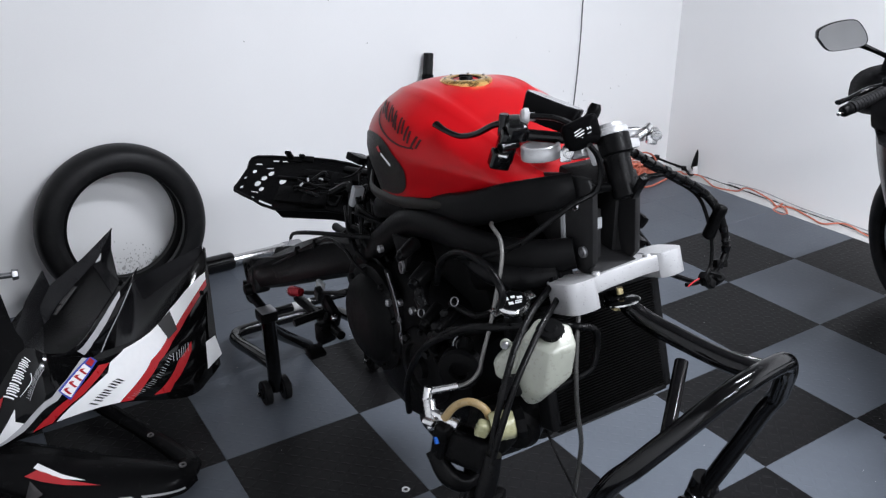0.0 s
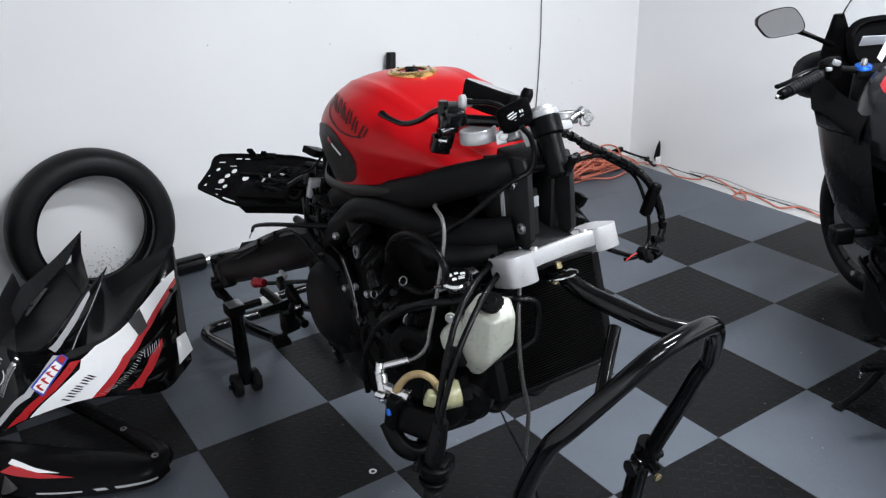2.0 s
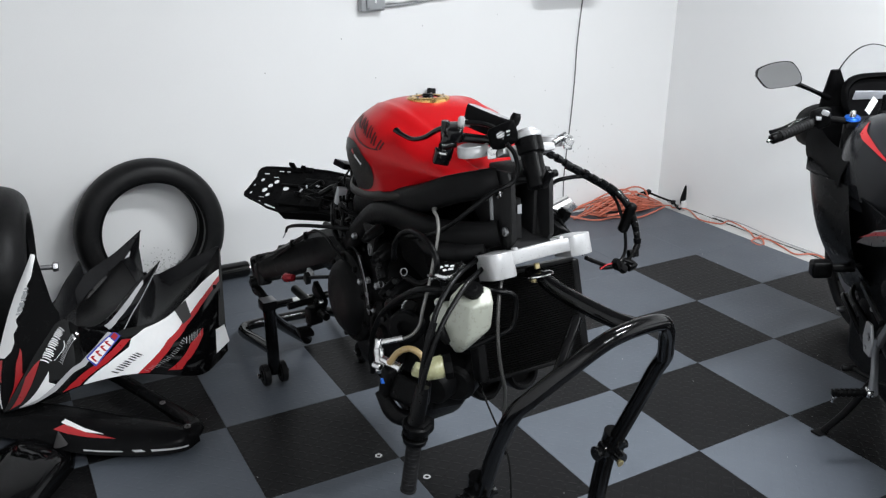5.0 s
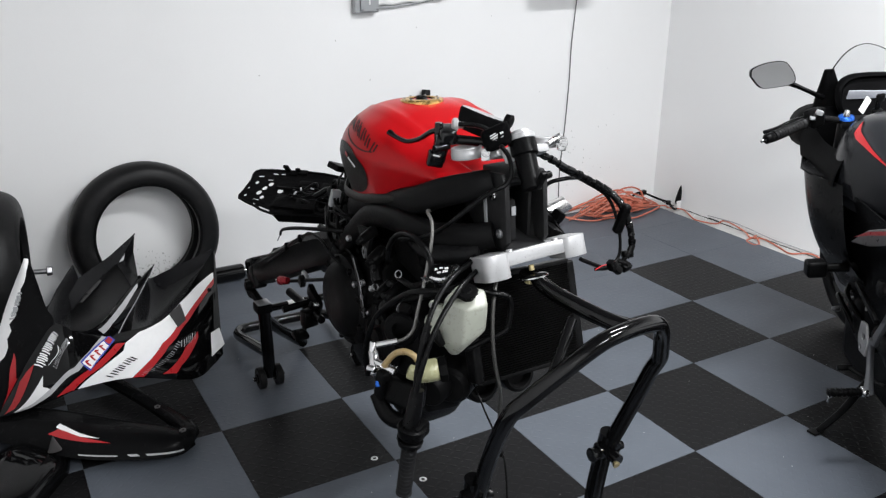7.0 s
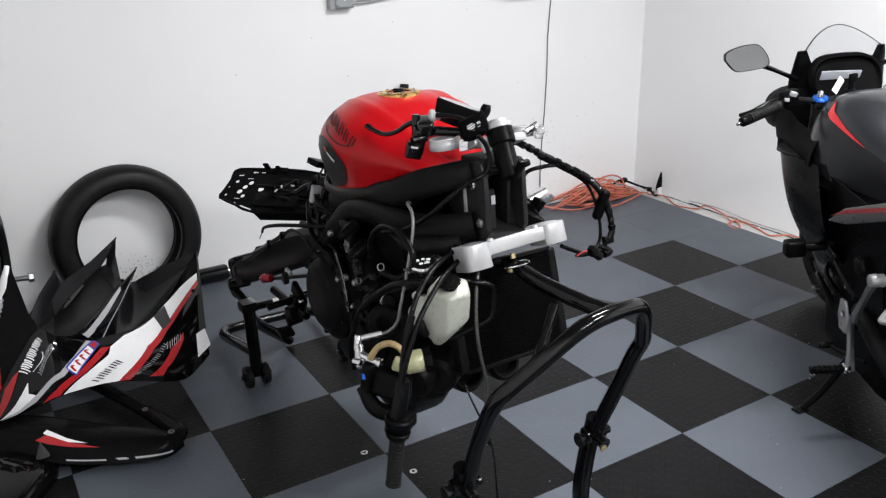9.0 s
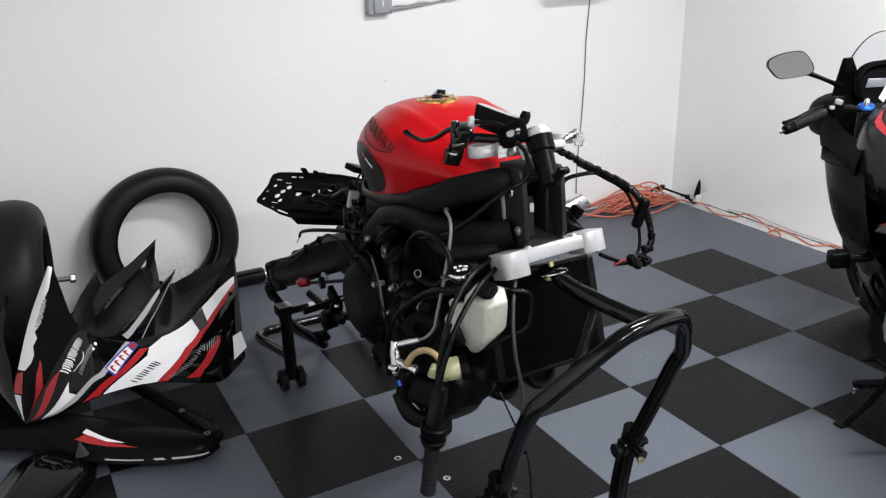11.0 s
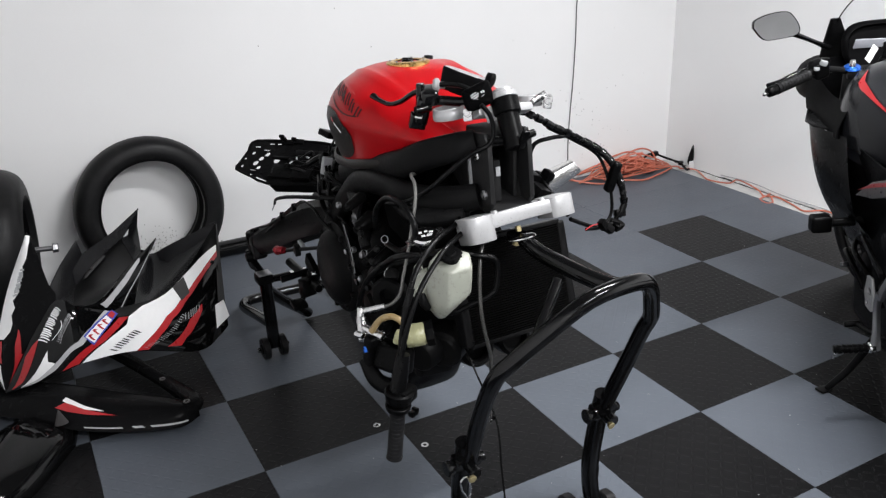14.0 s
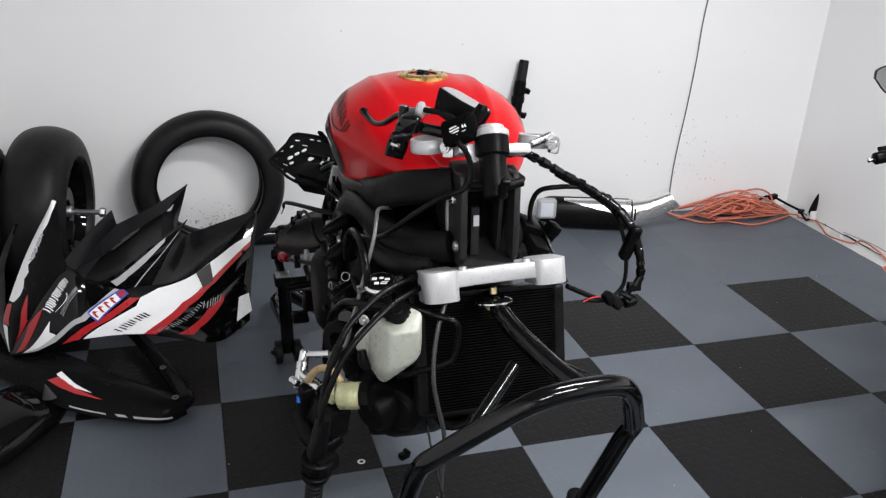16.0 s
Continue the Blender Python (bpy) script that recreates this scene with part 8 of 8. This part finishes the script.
bm = bmesh.new()
tube(bm, [(2.125, WY - 0.006, 1.46), (2.115, WY - 0.006, 1.30), (2.096, WY - 0.006, 1.05), (2.094, WY - 0.006, 0.85), (2.082, WY - 0.006, 0.60), (2.066, WY - 0.006, 0.40), (2.058, WY - 0.006, 0.22), (2.060, WY - 0.02, 0.05), (2.09, WY - 0.05, 0.006)], 0.0032, 8, 8)
solo("wall_cable", bm, M_CABLE, "thin dark cable hanging down the white wall", "cable")

# fork legs: one lying along the wall, one leaning behind the red tank
leg = thing("fork_leg_lying", (0.0, 1.79, 0), "black and chrome fork leg lying along the wall", "fork leg")
bm = bmesh.new()
rev(bm, [(0.034, 0.0), (0.040, 0.006), (0.040, 0.54), (0.034, 0.55)], Matrix.Translation((-0.52, WY - 0.048, 0.041)) @ pose(0, 0, 0, 0, 90, 0), 28)
part("outer_tube", bm, M_TUBEBLK, leg, "gloss black tube")
bm = bmesh.new()
rev(bm, [(0.024, 0.0), (0.024, 0.20), (0.027, 0.205), (0.027, 0.25), (0.02, 0.255)], Matrix.Translation((0.03, WY - 0.048, 0.041)) @ pose(0, 0, 0, 0, 90, 0), 24)
part("chrome_tube", bm, M_STEEL, leg, "bright chrome tube")
bm = bmesh.new()
box(bm, (0.10, 0.06, 0.06), pose(0.32, WY - 0.05, 0.034), 0.012, 3)
part("axle_clamp", bm, M_DULLSTEEL, leg, "grey axle clamp")

leg = thing("fork_leg_leaning", (0.95, 1.62, 0), "black fork leg leaning upright against the wall", "fork leg")
A, B = V((0.955, 1.66, 0.03)), V((1.105, 1.806, 0.872))
w = (B - A).normalized()
bm = bmesh.new()
rod(bm, A, A + w * 0.58, 0.026, 0.026, 22)
part("lower_tube", bm, M_SATIN, leg)
bm = bmesh.new()
rod(bm, A + w * 0.56, B - w * 0.10, 0.029, 0.029, 22)
rod(bm, A + w * 0.66, A + w * 0.69, 0.033, 0.033, 22)
part("clamp_sleeve", bm, M_PLASTIC, leg)
bm = bmesh.new()
rod(bm, B - w * 0.11, B, 0.025, 0.024, 20)
part("tube_end", bm, M_RUBBER, leg)
bm = bmesh.new()
box(bm, (0.04, 0.03, 0.025), Matrix.Translation(B - w * 0.15 + V((0.035, 0, 0))) @ pose(0, 0, 0, 10, 20, 0), 0.005)
part("clamp", bm, M_PLASTIC, leg)
bm = bmesh.new()
box(bm, (0.04, 0.03, 0.025), Matrix.Translation(B - w * 0.27 + V((0.035, 0, 0))) @ pose(0, 0, 0, 10, 20, 0), 0.005)
rod(bm, B - w * 0.27 + V((0.03, 0, 0)), B - w * 0.27 + V((0.06, 0, 0.005)), 0.008, 0.007, 10)
part("clamp", bm, M_PLASTIC, leg)

# silencer on the floor by the back wall
can = thing("silencer", (1.6, 1.65, 0), "polished silencer with a black lower shell lying on the tiles", "silencer")
CAN_M = Matrix.Translation((1.275, 1.755, 0.086)) @ pose(0, 0, 0, 0, 0, -17)
ROUND = [math.tau * k / 32 for k in range(32)]
bm = bmesh.new()
rings(bm, [[CAN_M @ V((x, ry * math.cos(a), rz * math.sin(a))) for a in ROUND]
           for x, ry, rz in ((-0.030, 0.046, 0.056), (-0.010, 0.062, 0.076), (0.02, 0.068, 0.083), (0.25, 0.070, 0.086), (0.43, 0.070, 0.086), (0.438, 0.066, 0.082))])
part("can", bm, M_SATIN, can, "black shell")


def shield_at(u, v):
    low, top = radians(60 - 56 * u ** 0.9), radians(74 + 6 * u)
    a = low + (top - low) * v
    return CAN_M @ V((0.085 + 0.35 * u, -0.0730 * math.cos(a), 0.0890 * math.sin(a)))


bm = bmesh.new()
shell(bm, shield_at, 18, 12, 0.003)
part("heat_shield", bm, M_SILVER, can, "polished heat shield tapering to a point")
bm = bmesh.new()
rings(bm, [[CAN_M @ V((x + lean * math.sin(a), ry * math.cos(a), cz + rz * math.sin(a))) for a in ROUND]
           for x, cz, ry, rz, lean in ((0.446, 0.0, 0.069, 0.085, 0.0), (0.455, 0.0, 0.071, 0.088, 0.0), (0.485, 0.006, 0.066, 0.084, 0.0), (0.530, 0.026, 0.060, 0.072, -0.004), (0.585, 0.054, 0.052, 0.062, -0.010), (0.635, 0.082, 0.044, 0.048, -0.020), (0.668, 0.098, 0.036, 0.038, -0.034), (0.664, 0.097, 0.030, 0.031, -0.030), (0.630, 0.080, 0.028, 0.028, -0.020))])
cone = part("end_cone", bm, M_SILVER, can, "polished slash-cut end cone turned up", 30)
bm = bmesh.new()
box(bm, (0.009, 0.006, 0.062), CAN_M @ pose(0.456, -0.068, 0.026, -18, 0, 0), 0.002)
part("slot", bm, M_DEEP, cone, "narrow dark slot")
bm = bmesh.new()
rod(bm, CAN_M @ V((0.31, -0.02, 0.075)), CAN_M @ V((0.31, -0.03, 0.110)), 0.028, 0.024, 18, 0.006)
part("mount_knob", bm, M_RUBBER, can, "black rubber mount")
bm = bmesh.new()
box(bm, (0.100, 0.055, 0.105), CAN_M @ pose(-0.010, -0.080, 0.045, -6, 0, 6), 0.020, 4)
lens = part("inlet_cover", bm, M_GREYBOX, can, "rounded grey plastic cover at the inlet end", 60)
bm = bmesh.new()
box(bm, (0.066, 0.006, 0.074), CAN_M @ pose(-0.009, -0.1085, 0.046, -6, 0, 6), 0.0028)
part("cover_pane", bm, M_SCREENGREY, lens, "paler pane")

# orange extension lead: heap in the corner and a run along the side wall
rnd = random.Random(21)
pts = []
a = 0.0
for k in range(24):
    cx, cy, rx, ry = 2.46 + rnd.gauss(0, 0.11), rnd.uniform(1.655, 1.74), rnd.uniform(0.05, 0.20), rnd.uniform(0.05, 0.10)
    base, rise, turn = 0.005 + 0.0028 * k, rnd.uniform(0.01, 0.075), rnd.uniform(0, 6.28)
    for _ in range(8):
        a += rnd.uniform(0.6, 0.95)
        x, y = cx + rx * math.cos(a) + rnd.gauss(0, 0.012), cy + ry * math.sin(a) + rnd.gauss(0, 0.010)
        hgt = (base + rise * (0.5 + 0.5 * math.sin(a + turn))) * max(0.1, 1 - (abs(x - 2.42) / 0.36) ** 2)
        pts.append((min(max(x, 2.04), 2.76), min(max(y, 1.575), WY - 0.012), max(hgt, 0.005)))
pts += [(2.70, 1.60, 0.03), (2.76, 1.585, 0.010), (2.83, 1.53, 0.004), (2.80, 1.44, 0.0), (2.770, 1.35, -0.006), (2.822, 1.237, -0.006), (2.845, 1.20, 0.020), (2.85, 1.12, 0.016), (2.835, 1.02, 0.004), (2.807, 0.955, -0.005), (2.85, 0.90, -0.004), (2.819, 0.766, -0.005), (2.789, 0.665, -0.005), (2.84, 0.61, 0.004), (2.845, 0.55, 0.012), (2.83, 0.45, 0.0), (2.81, 0.30, -0.005), (2.82, 0.1, -0.005), (2.80, -0.2, -0.005)]
bm = bmesh.new()
tube(bm, pts, 0.0045, 7, 5)
lead = solo("extension_lead", bm, M_ORANGE, "tangled orange extension lead heaped in the corner", "cable")
for q in ([(1.985, 1.745, 0.04), (2.06, 1.69, 0.02), (2.17, 1.625, 0.006), (2.30, 1.60, 0.012), (2.42, 1.545, 0.006), (2.55, 1.56, 0.012), (2.70, 1.60, 0.02)], [(1.985, 1.75, 0.045), (2.10, 1.77, 0.045), (2.22, 1.77, 0.07), (2.36, 1.77, 0.11), (2.50, 1.76, 0.12), (2.62, 1.75, 0.05), (2.70, 1.70, 0.02)],
          [(2.86, 0.96, -0.003), (2.815, 0.94, 0.0), (2.80, 0.90, 0.004), (2.755, 0.85, -0.004), (2.715, 0.855, -0.002), (2.735, 0.92, -0.002), (2.795, 0.937, 0.003)], [(2.40, 1.74, 0.08), (2.50, 1.77, 0.115), (2.60, 1.775, 0.122), (2.68, 1.77, 0.09), (2.70, 1.74, 0.03)], [(1.99, 1.745, 0.03), (2.10, 1.72, 0.012), (2.24, 1.70, 0.03), (2.36, 1.66, 0.05)]):
    bm = bmesh.new()
    tube(bm, q, 0.0055, 7, 8)
    ob = part("lead_loop", bm, M_ORANGE, lead)
bm = bmesh.new()
tube(bm, [(2.815, 1.30, 0.03), (2.85, 1.1, 0.03), (2.855, 0.85, 0.012), (2.86, 0.6, 0.012), (2.85, 0.3, 0.012)], 0.003, 6, 6)
solo("thin_lead", bm, M_GREYBOX, "thin grey lead along the foot of the side wall", "cable")
# black plug and torn boot in the corner
plug = thing("corner_plug", (2.83, 1.58, 0), "black plug lead and torn rubber boot in the corner", "plug")
bm = bmesh.new()
rings(bm, [[V((2.832 + r * math.cos(a) + 0.014 * t, 1.575 + 0.6 * r * math.sin(a), 0.045 + 0.105 * t - (0.02 if k in (2, 3, 7) and t == 0 else 0))) for k, a in ((k, math.tau * k / 12) for k in range(12))] for t, r in ((0, 0.024), (0.25, 0.022), (0.5, 0.018), (0.8, 0.011), (1.0, 0.003))])
part("boot", bm, M_HOSE, plug)
bm = bmesh.new()
rev(bm, [(0.020, -0.012), (0.024, 0.0), (0.022, 0.048), (0.016, 0.052)], Matrix.Translation((2.834, 1.575, 0.0)), 14)
part("boot_foot", bm, M_WHITEPL, plug, "dirty white foot")
bm = bmesh.new()
tube(bm, [(2.64, 1.80, 0.045), (2.70, 1.81, 0.060), (2.745, 1.80, 0.055), (2.775, 1.73, 0.040), (2.80, 1.66, 0.030), (2.815, 1.62, 0.030)], 0.007, 8, 6)
box(bm, (0.05, 0.03, 0.030), pose(2.74, 1.805, 0.055, 0, -8, 10), 0.006)
box(bm, (0.036, 0.030, 0.028), pose(2.80, 1.625, 0.028, 0, 10, 40), 0.006)
tube(bm, [(2.80, 1.62, 0.03), (2.775, 1.60, 0.045), (2.765, 1.57, 0.030), (2.775, 1.545, 0.010), (2.80, 1.55, 0.008)], 0.007, 8, 5)
part("lead", bm, M_HOSE, plug)

rnd = random.Random(44)
bm = bmesh.new()
for k in range(26):
    y = rnd.choice((rnd.gauss(1.30, 0.06), rnd.gauss(0.72, 0.07), rnd.uniform(0.2, 1.7)))
    r = rnd.uniform(0.002, 0.007)
    m = pose(X1 - rnd.uniform(0.004, 0.05), y, -0.010 + r * 0.4, rnd.uniform(0, 180), rnd.uniform(0, 180), 0)
    box(bm, (r * 2, r * 1.3, r * 0.8), m, 0)
solo("plaster_crumbs", bm, M_WHITEPL, "broken white plaster crumbs along the foot of the wall", "debris", kind="stuff")
bm = bmesh.new()
n = 60
low_v = [bm.verts.new((X1 - 0.0015, 1.75 - 1.7 * k / n, -0.012)) for k in range(n + 1)]
top_v = [bm.verts.new((X1 - 0.0015, 1.75 - 1.7 * k / n, -0.0085 + 0.004 * rnd.random() ** 2 + (0.010 * rnd.random() if 14 < k < 18 or 34 < k < 37 else 0))) for k in range(n + 1)]
for k in range(n):
    bm.faces.new((low_v[k], low_v[k + 1], top_v[k + 1], top_v[k]))
solo("wall_gap", bm, M_GREYTRIM, "ragged dark gap between the side wall and slab", "gap", kind="stuff")

# small litter on the tiles
for x, y in ((-0.058, 0.04), (0.03, -0.14)):
    bm = bmesh.new()
    rev(bm, [(0.006, 0), (0.0125, 0), (0.0125, 0.002), (0.006, 0.002)], Matrix.Translation((x, y, 0)), 18, close=True)
    solo("washer", bm, M_STEEL, "small bright washer on a floor tile", "washer", "loose washers")
bm = bmesh.new()
box(bm, (0.034, 0.022, 0.018), pose(0.075, 0.03, 0.009, 0, 0, 25), 0.004)
box(bm, (0.012, 0.026, 0.012), pose(0.085, 0.035, 0.018, 0, 0, 25), 0.003)
solo("plastic_clip", bm, M_HOSE, "small dark plastic clip on the tiles", "clip")
rnd = random.Random(5)
bm = bmesh.new()
for k in range(90):
    x, y = rnd.uniform(-0.7, 2.4), rnd.uniform(-1.2, 1.0)
    r = rnd.choice((0.0008, 0.001, 0.0012, 0.0018))
    rev(bm, [(r, 0.0002), (r * 0.7, r * 0.8), (0.0003, r)], Matrix.Translation((x, y, 0)), 5)
solo("floor_crumbs", bm, M_PAPER, "pale crumbs scattered on the floor tiles", "debris", kind="stuff")
# chipped plaster on the wall behind the tyre and by the cable
rnd = random.Random(8)
bm = bmesh.new()
spots = [(rnd.gauss(-0.36, 0.09), abs(rnd.gauss(0.07, 0.06)) + 0.01, rnd.uniform(0.001, 0.0042)) for _ in range(330)]
spots += [(rnd.gauss(-0.40, 0.12), abs(rnd.gauss(0.05, 0.05)) + 0.005, rnd.uniform(0.003, 0.010)) for _ in range(70)]
spots += [(rnd.gauss(2.15, 0.16), rnd.uniform(0.12, 0.62), rnd.uniform(0.0015, 0.0045)) for _ in range(70)]
spots += [(rnd.uniform(0.2, 2.8), rnd.uniform(0.05, 1.25), rnd.uniform(0.002, 0.004)) for _ in range(14)]
for x, z, r in spots:
    n = rnd.randint(5, 7)
    vs = [bm.verts.new((x + r * rnd.uniform(0.4, 1.2) * math.cos(math.tau * k / n), WY - 0.0012, z + r * rnd.uniform(0.5, 1.6) * math.sin(math.tau * k / n))) for k in range(n)]
    bm.faces.new(vs)
solo("wall_scuffs", bm, M_STAIN, "grey scuffs and chipped spots on the white wall", "scuff marks", kind="stuff")
